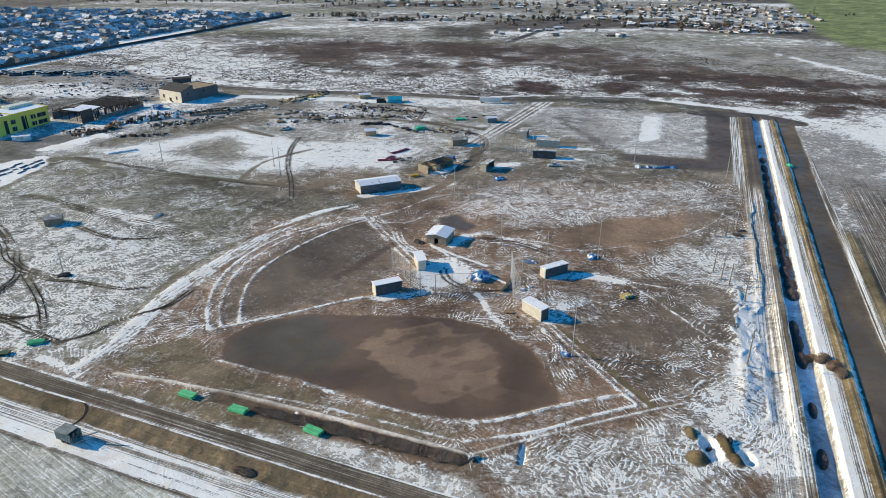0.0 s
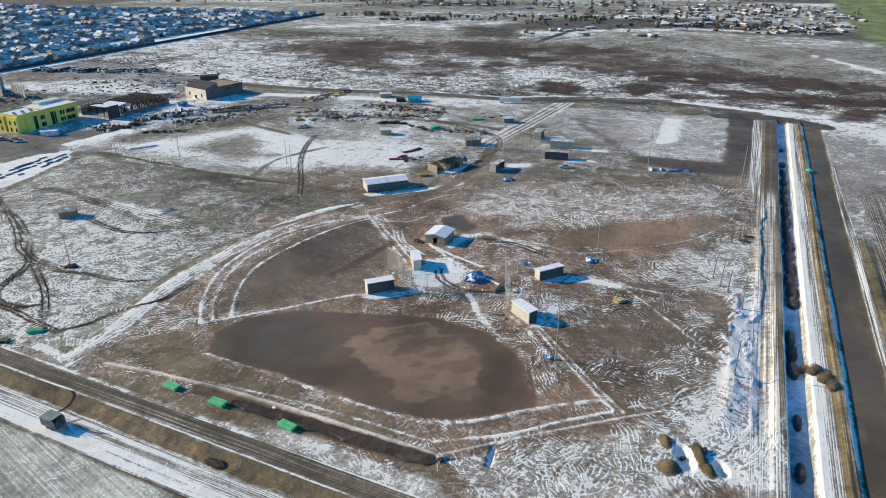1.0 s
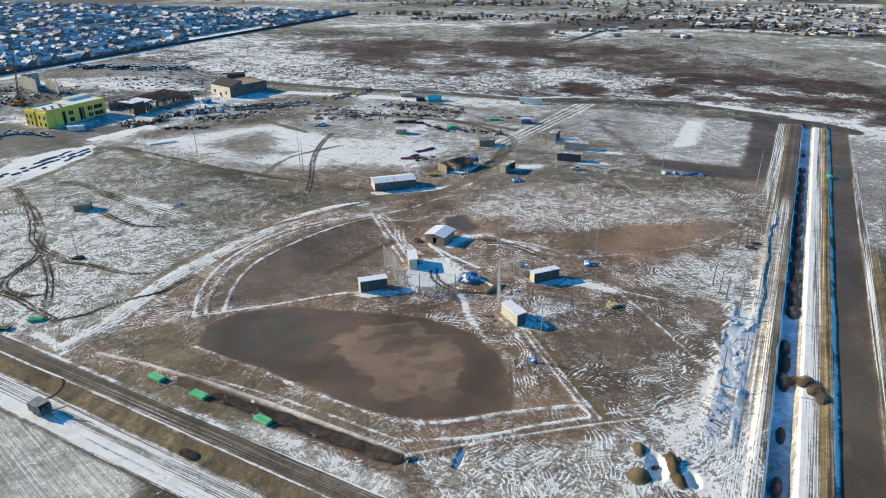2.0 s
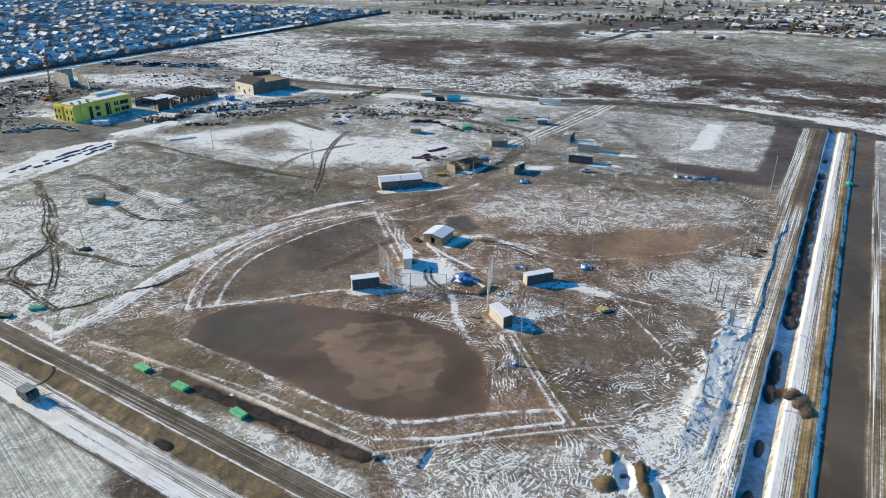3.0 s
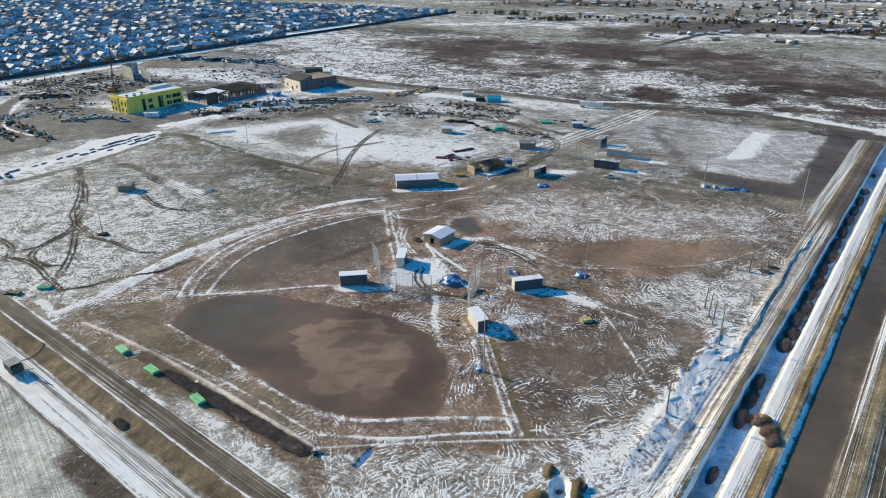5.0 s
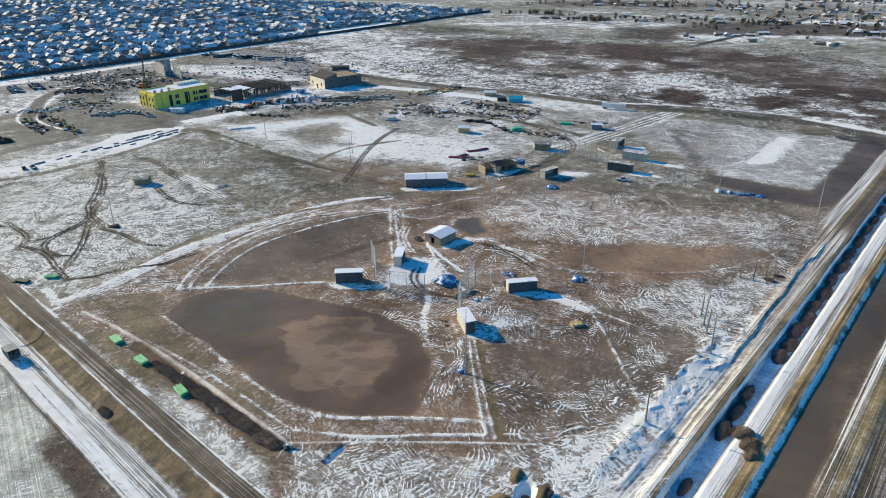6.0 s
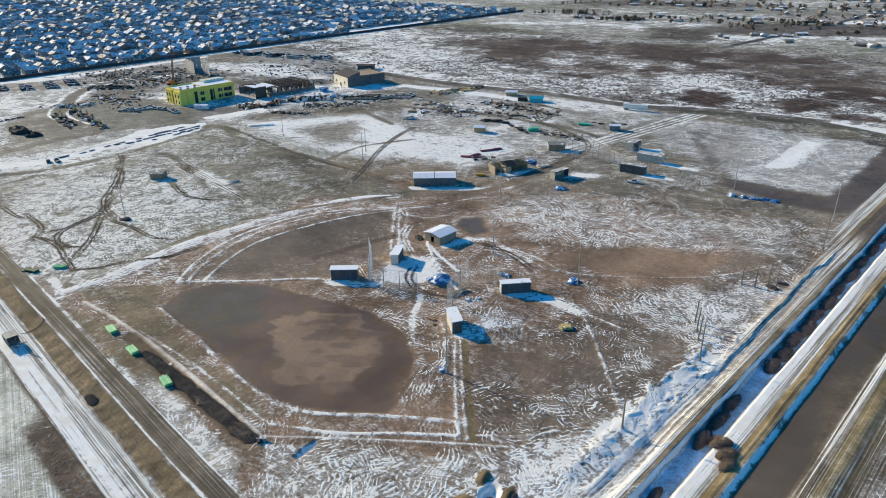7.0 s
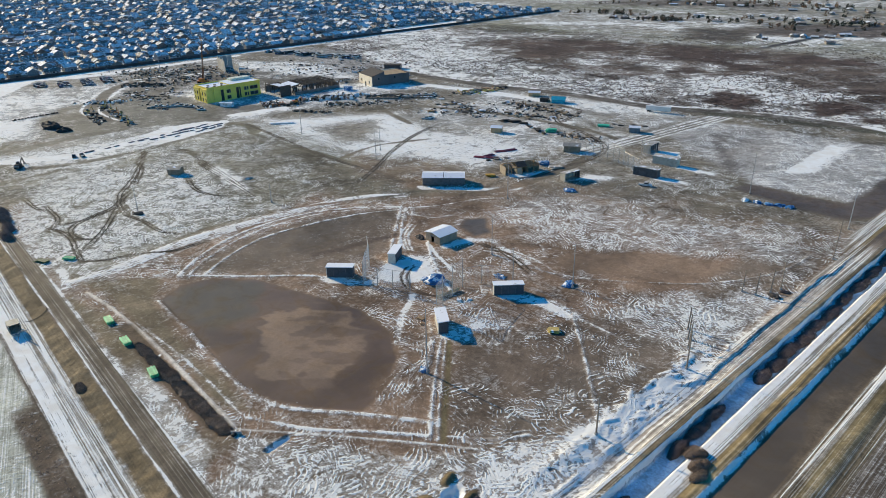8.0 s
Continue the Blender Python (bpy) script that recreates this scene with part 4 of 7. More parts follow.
def floor_at(x, y):
    """The ground's height at a place."""
    u, v = CU * x - SU * y, SU * x + CU * y
    j, i = int(np.clip(np.searchsorted(us, u), 1, len(us) - 1)), int(np.clip(np.searchsorted(vs, v), 1, len(vs) - 1))
    return float(HEIGHT[i - 1 : i + 1, j - 1 : j + 1].mean())

# ---- kit ----
TRIM = surface("grey_painted_metal", (0.28, 0.29, 0.3), rough=0.5)
# dark panels; on dugouts this colour stands in for shade on the walls
DARK_AND_SHADED = surface("dark_and_shaded_walls", (0.085, 0.088, 0.1), (0.06, 0.062, 0.07), 0.6, 0.7)
BLOCK = surface("cream_block_wall", (0.62, 0.59, 0.52), (0.54, 0.51, 0.45), 0.8, 0.85, bump=0.3)
SNOWROOF = surface("snowed_metal_roof", (0.55, 0.56, 0.58), (0.68, 0.68, 0.68), 0.4, 0.55, snow=0.75)
TIMBER = surface("raw_timber", (0.36, 0.24, 0.13), (0.25, 0.16, 0.085), 1.2, 0.8)
SHEATH = surface("wood_sheathing", (0.46, 0.33, 0.19), (0.36, 0.25, 0.14), 0.6, 0.8)
OLDWOOD = surface("weathered_pole_wood", (0.30, 0.25, 0.2), (0.2, 0.16, 0.13), 1.5, 0.85)
STEEL = surface("galvanised_steel", (0.48, 0.49, 0.5), (0.36, 0.37, 0.38), 1.0, 0.45, 0.5)
DARK = surface("dark_rubber", (0.025, 0.025, 0.027), rough=0.8)
GLASS = surface("dark_window_glass", (0.03, 0.04, 0.05), (0.02, 0.025, 0.03), 0.5, 0.15)
CONCRETE = surface("grey_concrete", (0.42, 0.41, 0.39), (0.32, 0.31, 0.3), 0.5, 0.85, bump=0.3)
GREENPIPE = surface("green_plastic_pipe", (0.10, 0.58, 0.27), (0.07, 0.44, 0.20), 0.8, 0.55)
NETTING = surface("pale_wire", (0.62, 0.63, 0.64), (0.5, 0.51, 0.52), 1.0, 0.6)
BLUETARP = surface("blue_tarpaulin", (0.045, 0.18, 0.40), (0.025, 0.1, 0.24), 0.9, 0.5, snow=0.4)
GREENTARP = surface("green_tarpaulin", (0.05, 0.5, 0.3), (0.03, 0.38, 0.22), 0.7, 0.5)
TEALTARP = surface("teal_tarpaulin", (0.02, 0.42, 0.55), (0.02, 0.3, 0.42), 0.7, 0.5)
REDPIPE = surface("dark_red_pipe", (0.32, 0.05, 0.06), (0.22, 0.04, 0.05), 0.9, 0.5, snow=0.2)
YELLOWSTRAP = surface("yellow_stained_lumber", (0.62, 0.48, 0.14), (0.48, 0.35, 0.12), 1.0, 0.7, snow=0.3)
HAY = surface("snowed_boards", (0.45, 0.40, 0.33), (0.34, 0.30, 0.245), 0.8, 0.8, snow=0.35)
TWIG = surface("dry_brown_brush", (0.27, 0.195, 0.14), (0.19, 0.137, 0.098), 0.5, 0.9, island=True)
# darker, greyer copy of the brush: the canal's shade is mixed into its colour
TWIG_DARK = surface("dry_shaded_weed", (0.19, 0.15, 0.145), (0.12, 0.095, 0.09), 0.6, 0.9, island=True)
ORANGE = surface("orange_machine_paint", (0.62, 0.2, 0.04), (0.5, 0.15, 0.03), 0.8, 0.45)
YELLOWPAINT = surface("yellow_machine_paint", (0.50, 0.33, 0.08), (0.36, 0.24, 0.07), 0.8, 0.45)
SHEET = surface("yellow_wall_sheathing", (0.90, 0.72, 0.14), (0.80, 0.64, 0.11), 0.15, 0.6)
WRAP = surface("white_wrapped_goods", (0.75, 0.76, 0.77), (0.5, 0.5, 0.5), 0.5, 0.5, snow=0.5)
SPOIL = surface("dark_spoil", (0.05, 0.045, 0.042), (0.03, 0.027, 0.025), 0.5, 0.9, snow=0.12)
JUNK = surface("stacked_site_material", (0.17, 0.145, 0.12), (0.09, 0.08, 0.07), 0.6, 0.8, snow=0.2)


def part(name, bm, material, parent=None, label=""):
    """Links a bmesh as one mesh object, under a thing or a part."""
    bmesh.ops.recalc_face_normals(bm, faces=bm.faces)
    data = bpy.data.meshes.new(name)
    bm.to_mesh(data)
    bm.free()
    data.materials.append(material)
    ob = new(name, data)
    if parent is not None:
        ob.parent = parent
    return tagged(ob, label)


def thing(name, x, y, turn, label, category, group="", sink=0.0, kind=""):
    ob = new(name)
    ob.empty_display_size = 0.5
    ob.matrix_basis = pose(x, y, floor_at(x, y) - sink, 0, 0, turn)
    return tagged(ob, label, category, group, kind)


def box(bm, x0, y0, z0, x1, y1, z1, m=None):
    vs_ = [bm.verts.new((x, y, z)) for z in (z0, z1) for x, y in ((x0, y0), (x1, y0), (x1, y1), (x0, y1))]
    for f in ((3, 2, 1, 0), (4, 5, 6, 7), (0, 1, 5, 4), (1, 2, 6, 5), (2, 3, 7, 6), (3, 0, 4, 7)):
        bm.faces.new([vs_[i] for i in f])
    if m is not None:
        for v in vs_:
            v.co = m @ v.co
    return vs_


def boxes(*rows):
    bm = bmesh.new()
    for r in rows:
        box(bm, *r)
    return bm


def solid(bm, outline, lift):
    """A prism: an outline of points, pushed by the vector lift."""
    lift = Vector(lift)
    a = [bm.verts.new(p) for p in outline]
    b = [bm.verts.new(Vector(p) + lift) for p in outline]
    bm.faces.new(a[::-1]), bm.faces.new(b)
    for i in range(len(a)):
        j = (i + 1) % len(a)
        bm.faces.new((a[i], a[j], b[j], b[i]))


def tube(bm, a, b, r0, r1=None, n=8):
    a, b = Vector(a), Vector(b)
    r1 = r0 if r1 is None else r1
    q = (b - a).to_track_quat("Z", "Y")
    rings = []
    for p, r in ((a, r0), (b, r1)):
        rings.append([bm.verts.new(p + q @ Vector((r * math.cos(2 * math.pi * i / n), r * math.sin(2 * math.pi * i / n), 0))) for i in range(n)])
    for i in range(n):
        bm.faces.new((rings[0][i], rings[0][(i + 1) % n], rings[1][(i + 1) % n], rings[1][i]))
    bm.faces.new(rings[0][::-1]), bm.faces.new(rings[1])
    return bm


def heap(radius, height, seed, stretch=1.6, lumps=0.5):
    """A lumpy heap with an uneven outline."""
    bm = bmesh.new()
    bmesh.ops.create_icosphere(bm, subdivisions=3, radius=1.0)
    for v in bm.verts:
        p = v.co.copy()
        k = 1 + lumps * noise.noise(p * 1.7 + Vector((seed * 3.1, 0, 0))) + 0.5 * lumps * noise.noise(p * 4.5 + Vector((0, seed * 2.3, 0)))
        v.co = Vector((p.x * radius * stretch * k, p.y * radius * k, max(p.z, -0.1) * height * k))
    return bm


def tumble(length, width, height, count, seed, size=0.15):
    """A bank of dry weed: many small bent blades and a matted heart, with gaps and an uneven outline."""
    r = random.Random(seed)
    bm = bmesh.new()
    rings = []
    for i in range(int(length * 2.2) + 2):
        x = i / (int(length * 2.2) + 1) - 0.5
        taper = max(0.04, 1 - (2 * abs(x)) ** 2.6) ** 0.6
        row = []
        for j in range(11):
            a = math.pi * j / 10
            k = taper * (0.56 + 0.22 * noise.noise(Vector((x * length * 0.5, seed * 3.3, j * 0.2))) + 0.12 * noise.noise(Vector((x * length * 2.2, seed * 5.1, j * 0.9))))
            row.append(bm.verts.new((x * length, math.cos(a) * width * 0.55 * k, math.sin(a) * height * 0.95 * k)))
        rings.append(row)
    for low, high in zip(rings, rings[1:]):
        for j in range(10):
            bm.faces.new((low[j], high[j], high[j + 1], low[j + 1]))
    for _ in range(count):
        x = r.uniform(-0.5, 0.5)
        bulge = (0.78 + 0.3 * noise.noise(Vector((x * length * 0.35, seed * 7.7, 0)))) * max(0.15, 1 - (2 * abs(x)) ** 2.6) ** 0.5
        a, k = r.uniform(0, math.pi), r.random() ** 0.45
        c = Vector((x * length, math.cos(a) * width * 0.5 * k * bulge, math.sin(a) * height * k * bulge + 0.05))
        way = Vector((r.gauss(0, 1), r.gauss(0, 1), r.gauss(0.3, 0.8))).normalized()
        side = way.cross(Vector((r.gauss(0, 1), r.gauss(0, 1), r.gauss(0, 1)))).normalized()
        s = size * r.uniform(0.5, 1.4)
        a_, b_, c_, d_ = (bm.verts.new(c + way * p * s + side * q * s) for p, q in ((-1, -0.25), (0, 0.3), (1, 0.15), (0.1, -0.35)))
        bm.faces.new((a_, b_, c_)), bm.faces.new((a_, c_, d_))
    return bm


def dugout(x, y, turn, length, depth, high, label, group, roofs=1, ends=None, wall=None, cover=None, closed=True):
    """An open-fronted players' shelter: block walls, lean-to roof, posts, a bench. Its front looks along its own -y."""
    t = thing("dugout", x, y, turn, label, "dugout", group, 0.1)
    wall, cover = wall or BLOCK, cover or SNOWROOF
    h, d, back = length / 2, depth, high - 0.25
    part("floor_slab", boxes((-h - 0.1, -0.1, 0, h + 0.1, d + 0.1, 0.16)), CONCRETE, t)
    part("back_wall", boxes((-h, d - 0.22, 0.16, h, d, back)), wall, t)
    for s in (-1, 1):
        bm = bmesh.new()
        x0 = s * h - (0.22 if s > 0 else 0)
        solid(bm, [(x0, 0, 0.16), (x0, d - 0.22, 0.16), (x0, d - 0.22, back), (x0, 0, high)], (0.22, 0, 0))
        # one end pale, the other dark: sunlit and shaded sides set by colour
        part("side_wall", bm, (ends or (wall, DARK_AND_SHADED))[(s + 1) // 2], t)
    for k in range(1, 4):
        px = -h + k * length / 4
        part("post", boxes((px - 0.08, 0.05, 0.16, px + 0.08, 0.2, high)), TRIM, t)
    # closed front, its shade painted as a dark base colour
    for k in range(4 if closed else 0):
        a = -h + 0.22 + k * (length - 0.44) / 4
        part("front_panel", boxes((a + 0.02, -0.04, 0.16, a + (length - 0.44) / 4 - 0.02, 0.04, high - 0.3)), DARK_AND_SHADED, t, "front panel coloured dark as if in shade")
    part("beam", boxes((-h + 0.22, 0.02, high - 0.35, h - 0.22, 0.24, high)), DARK_AND_SHADED, t)
    part("bench", boxes((-h + 0.5, d - 0.8, 0.55, h - 0.5, d - 0.3, 0.62), (-h + 0.8, d - 0.7, 0.16, -h + 0.9, d - 0.4, 0.55), (h - 0.9, d - 0.7, 0.16, h - 0.8, d - 0.4, 0.55)), TIMBER, t)
    for k in range(roofs):
        a, b = -h - 0.2 + k * (length + 0.4) / roofs, -h - 0.2 + (k + 1) * (length + 0.4) / roofs - (0.12 if roofs > 1 else 0)
        drop = 0.18 * k
        bm = bmesh.new()
        solid(bm, [(a, -0.35, high + 0.03 - drop), (a, d + 0.25, back - 0.02 - drop), (a, d + 0.25, back + 0.2 - drop), (a, -0.35, high + 0.25 - drop)], (b - a, 0, 0))
        part("roof", bm, cover, t, "pale roof sheet under thin snow")
    return t


def light_pole(x, y, high, label="tall slim galvanised field light pole on a concrete base", lamps=0, group="field light poles"):
    t = thing("light_pole", x, y, 20, label, "light pole", group, 0.1)
    part("base", tube(bmesh.new(), (0, 0, 0), (0, 0, 0.9), 0.38, 0.34, 10), CONCRETE, t)
    part("pole", tube(bmesh.new(), (0, 0, 0.9), (0, 0, high), 0.19, 0.09, 10), STEEL, t)
    if lamps:
        part("crossarm", boxes((-1.3, -0.07, high - 0.15, 1.3, 0.07, high)), STEEL, t)
        for k in range(lamps):
            px = -1.1 + 2.2 * k / max(1, lamps - 1)
            part("lamp_head", tube(bmesh.new(), (px, 0.1, high - 0.35), (px, -0.35, high - 0.55), 0.16, 0.26, 8), TRIM, t)
    return t


def wood_pole(x, y, high, lean=0.0, arm=False, group="timber utility poles"):
    t = thing("utility_pole", x, y, 15, "bare brown timber utility pole standing in snow", "utility pole", group, 0.15)
    part("pole", tube(bmesh.new(), (0, 0, 0), (lean * high, 0, high), 0.24, 0.15, 10), OLDWOOD, t)
    part("base", tube(bmesh.new(), (0, 0, 0), (0, 0, 0.7), 0.45, 0.4, 9), CONCRETE, t)
    if arm:
        part("crossarm", boxes((-1.1, -0.06, high - 0.8, 1.1, 0.06, high - 0.65)), OLDWOOD, t)
    return t


def backstop(name, posts, high, label, group, net=True):
    """A tall net on steel posts: each post a part, the net woven of thin wires."""
    x0, y0 = posts[0]
    t = thing(name, x0, y0, 0, label, "backstop", group)
    for x, y in posts:
        part("post", tube(bmesh.new(), (x - x0, y - y0, -0.2), (x - x0, y - y0, high), 0.15, 0.12, 8), STEEL, t)
    for (ax, ay), (bx, by) in zip(posts, posts[1:]):
        a, b = Vector((ax - x0, ay - y0, 0)), Vector((bx - x0, by - y0, 0))
        part("top_rail", tube(bmesh.new(), a + Vector((0, 0, high - 0.1)), b + Vector((0, 0, high - 0.1)), 0.05, 0.05, 6), STEEL, t)
        if net:
            bm = bmesh.new()
            n = max(2, int((b - a).length / 0.42))
            for k in range(1, n):
                p = a.lerp(b, k / n)
                tube(bm, p, p + Vector((0, 0, high - 0.1)), 0.022, 0.022, 3)
            for k in range(1, int(high / 0.6)):
                tube(bm, a + Vector((0, 0, k * 0.6)), b + Vector((0, 0, k * 0.6)), 0.014, 0.014, 3)
            part("netting", bm, NETTING, t, "pale wire netting")
    return t


def vehicle(name, x, y, turn, paint, label, group, length=4.7, width=1.85, cab=(0.28, 0.78), high=1.5, bed=False, category="car"):
    """A parked road vehicle: body, cabin with glass, four wheels, lights."""
    t = thing(name, x, y, turn, label, category, group)
    L, w, low = length / 2, width / 2, 0.32
    belt = high * 0.6
    bm = bmesh.new()
    solid(bm, [(-L, -w, low), (L, -w, low), (L, -w, belt * 0.85), (L * 0.93, -w, belt), (-L * 0.96, -w, belt), (-L, -w, belt * 0.9)], (0, width, 0))
    body = part("body", bm, paint, t)
    c0, c1 = -L + cab[0] * length, -L + cab[1] * length
    bm = bmesh.new()
    solid(bm, [(c0, -w + 0.1, belt), (c1, -w + 0.1, belt), (c1 - 0.55, -w + 0.22, high), (c0 + 0.3, -w + 0.22, high)], (0, width - 0.2, 0))
    part("window_glass", bm, GLASS, t)
    part("roof", boxes((c0 + 0.25, -w + 0.2, high, c1 - 0.5, w - 0.2, high + 0.06)), paint, t)
    if bed:
        part("load_bed", boxes((-L + 0.1, -w + 0.1, belt, c0 - 0.05, w - 0.1, belt + 0.05)), HAY, t)
    for sx in (-0.62, 0.62):
        for sy in (-1, 1):
            wheel = part("wheel", tube(bmesh.new(), (sx * L, sy * (w - 0.24), 0.34), (sx * L, sy * (w + 0.02), 0.34), 0.34, 0.34, 12), DARK, t)
            part("rim", tube(bmesh.new(), (sx * L, sy * (w - 0.02), 0.34), (sx * L, sy * (w + 0.04), 0.34), 0.2, 0.18, 8), STEEL, wheel)
    for sy in (-1, 1):
        part("headlight", boxes((L - 0.03, sy * w * 0.7 - 0.16, belt * 0.62, L + 0.02, sy * w * 0.7 + 0.16, belt * 0.8)), GLASS, t)
    return t


def digger(x, y, turn, paint, label, group):
    """A tracked excavator with its boom folded."""
    t = thing("excavator", x, y, turn, label, "excavator", group)
    for s in (-1, 1):
        bm = bmesh.new()
        solid(bm, [(-1.9, s * 1.3 - 0.3, 0.35), (-1.6, s * 1.3 - 0.3, 0), (1.6, s * 1.3 - 0.3, 0), (1.9, s * 1.3 - 0.3, 0.35), (1.6, s * 1.3 - 0.3, 0.85), (-1.6, s * 1.3 - 0.3, 0.85)], (0, 0.6, 0))
        part("track", bm, DARK, t)
    part("house", boxes((-2.0, -1.3, 0.95, 1.4, 1.3, 2.2)), paint, t)
    part("counterweight", boxes((-2.5, -1.2, 1.0, -2.0, 1.2, 1.9)), TRIM, t)
    part("cab", boxes((0.2, 0.2, 2.2, 1.7, 1.2, 3.1)), GLASS, t)
    bm = bmesh.new()
    solid(bm, [(1.0, -0.4, 1.8), (1.4, -0.4, 1.6), (4.4, -0.4, 4.2), (4.1, -0.4, 4.5)], (0, 0.45, 0))
    part("boom", bm, paint, t)
    bm = bmesh.new()
    solid(bm, [(4.2, -0.35, 4.5), (4.6, -0.35, 4.3), (5.6, -0.35, 1.2), (5.3, -0.35, 1.1)], (0, 0.35, 0))
    part("stick", bm, paint, t)
    bm = bmesh.new()
    solid(bm, [(5.2, -0.7, 1.2), (5.8, -0.7, 1.3), (5.9, -0.7, 0.4), (5.0, -0.7, 0.3)], (0, 1.1, 0))
    part("bucket", bm, TRIM, t)
    return t


def pallet_stack(name, x, y, turn, size, material, label, category, group="", layers=4, rough=0.25, seed=0, sink=0.0):
    """Loose stacked goods: separate courses, each a little out of line."""
    r = random.Random(seed * 7 + 3)
    t = thing(name, x, y, turn, label, category, group, sink)
    L, W, H = size
    for k in range(layers):
        jx, jy, s = r.uniform(-rough, rough) * L * 0.3, r.uniform(-rough, rough) * W * 0.4, 1 - r.uniform(0, rough)
        z = H * k / layers
        m = Matrix.Translation((jx, jy, 0)) @ Matrix.Rotation(r.uniform(-rough, rough), 4, "Z")
        bm = bmesh.new()
        box(bm, -L / 2 * s, -W / 2 * s, z, L / 2 * s, W / 2 * s, z + H / layers * 0.86, m)
        part("layer", bm, material, t)
    return t


def pipes(name, x, y, turn, length, rows, cols, radius, material, label, group=""):
    """A strapped bundle of pipes on two battens."""
    t = thing(name, x, y, turn, label, "pipes", group, 0.03)
    for s in (-0.32, 0.32):
        part("batten", boxes((s * length - 0.08, -cols * radius, 0, s * length + 0.08, cols * radius, 0.12)), TIMBER, t)
    first = None
    for j in range(rows):
        for i in range(cols):
            yy, zz = (i - (cols - 1) / 2) * 2.05 * radius, 0.12 + radius + j * 2.02 * radius
            if first is None:
                first = part("pipe", tube(bmesh.new(), (-length / 2, 0, 0), (length / 2, 0, 0), radius, radius, 8), material, t)
                ob = first
            else:
                ob = new("pipe", first.data)
                ob.parent = t
            ob.matrix_basis = pose(0.12 * ((i * 7 + j * 3) % 3 - 1), yy, zz)
    return t


def gable_house(name, x, y, turn, L, W, wall, ridge, wall_mat, roof_mat, label, category, group="", over=0.45, door=False, chimney=False, roofs=1):
    """Walls with thickness, gable roof slabs along x, and openings with frame and pane."""
    t = thing(name, x, y, turn, label, category, group, 0.1)
    h, w, th = L / 2, W / 2, 0.2
    for s in (-1, 1):
        part("long_wall", boxes((-h, s * w - (th if s > 0 else 0), 0, h, s * w + (0 if s > 0 else th), wall)), wall_mat, t)
        x0 = s * h - (th if s > 0 else 0)
        bm = bmesh.new()
        if door and s < 0:
            box(bm, x0, -w + th, 0, x0 + th, -0.8, wall)
            box(bm, x0, 0.8, 0, x0 + th, w - th, wall)
            box(bm, x0, -0.8, 2.5, x0 + th, 0.8, wall)
            solid(bm, [(x0, -w + th, wall), (x0, w - th, wall), (x0, 0, ridge - 0.12)], (th, 0, 0))
        else:
            solid(bm, [(x0, -w + th, 0), (x0, w - th, 0), (x0, w - th, wall), (x0, 0, ridge - 0.12), (x0, -w + th, wall)], (th, 0, 0))
        part("gable_wall", bm, wall_mat, t)
    for k in range(roofs):
        a = -h - over + k * (L + 2 * over) / roofs
        b = a + (L + 2 * over) / roofs - (0.25 if roofs > 1 else 0)
        for s in (-1, 1):
            drop = (ridge - wall) / w * over
            bm = bmesh.new()
            solid(bm, [(a, s * (w + over), wall - drop), (a, 0, ridge), (a, 0, ridge + 0.2), (a, s * (w + over), wall - drop + 0.2)], (b - a, 0, 0))
            part("roof_slope", bm, roof_mat, t)
    if chimney:
        part("chimney", boxes((h * 0.4, w * 0.2, wall, h * 0.4 + 0.6, w * 0.2 + 0.6, ridge + 0.6)), CONCRETE, t)
    return t

# ---- the ball-field cluster ----
DUG = "dugouts round the near cluster"
dugout(-18.8, 199.9, 24, 9.2, 3.4, 4.0, "cream block dugout with a snow-covered lean-to roof", DUG)
dugout(29.0, 187.4, -235 + 180 + 180, 8.8, 3.0, 4.2, "cream block dugout with its roof in two snow-covered sheets", DUG, roofs=2, ends=(DARK_AND_SHADED, BLOCK))
dugout(38.4, 213.6, 30, 9.8, 3.0, 3.8, "cream block dugout with its front coloured as shade, on mud", DUG)
dugout(-8.0, 221.5, 104 + 180 + 180, 8.0, 2.8, 4.0, "cream block dugout beside trampled snow", DUG)
gable_house("snack_hut", -2.3, 244.2, 70.2, 9.0, 8.0, 3.4, 4.2, surface("tan_hut_wall", (0.31, 0.25, 0.19), (0.23, 0.185, 0.14), 0.6, 0.85), SNOWROOF, "tan block hut with a doorway and a snow-covered gable roof", "hut", door=True)
shed = gable_house("long_shed", -32.0, 304.0, 24, 19.6, 8.6, 4.0, 4.9, surface("grey_metal_siding", (0.15, 0.15, 0.16), rough=0.55), SNOWROOF, "long grey metal shed with a snow-covered roof", "shed", roofs=2)
# added thin panel: sunlight on the west end painted as a cream colour
part("end_cladding", boxes((-9.87, -4.2, 0.1, -9.81, 4.2, 3.85)), BLOCK, shed, "cream panel added for the sunlit look of the end wall")
FAR_DUG = "dugouts round the far cluster"
TAN_BLOCK = surface("weathered_tan_block", (0.50, 0.455, 0.38), (0.40, 0.36, 0.30), 0.7, 0.85)
SHED_ROOF = surface("brown_shed_roof", (0.36, 0.33, 0.28), (0.28, 0.255, 0.22), 0.5, 0.7, snow=0.3)
SHED_WALL = surface("weathered_brown_boards", (0.30, 0.24, 0.175), (0.22, 0.175, 0.125), 0.6, 0.85)
TAN_ROOF = surface("tan_roof_thin_snow", (0.46, 0.42, 0.36), (0.36, 0.33, 0.29), 0.4, 0.6, snow=0.42)
dugout(22.1, 332.4, 62, 9.6, 3.2, 4.0, "tan block dugout with a long shadow on snow", FAR_DUG, closed=False, wall=TAN_BLOCK, cover=TAN_ROOF)
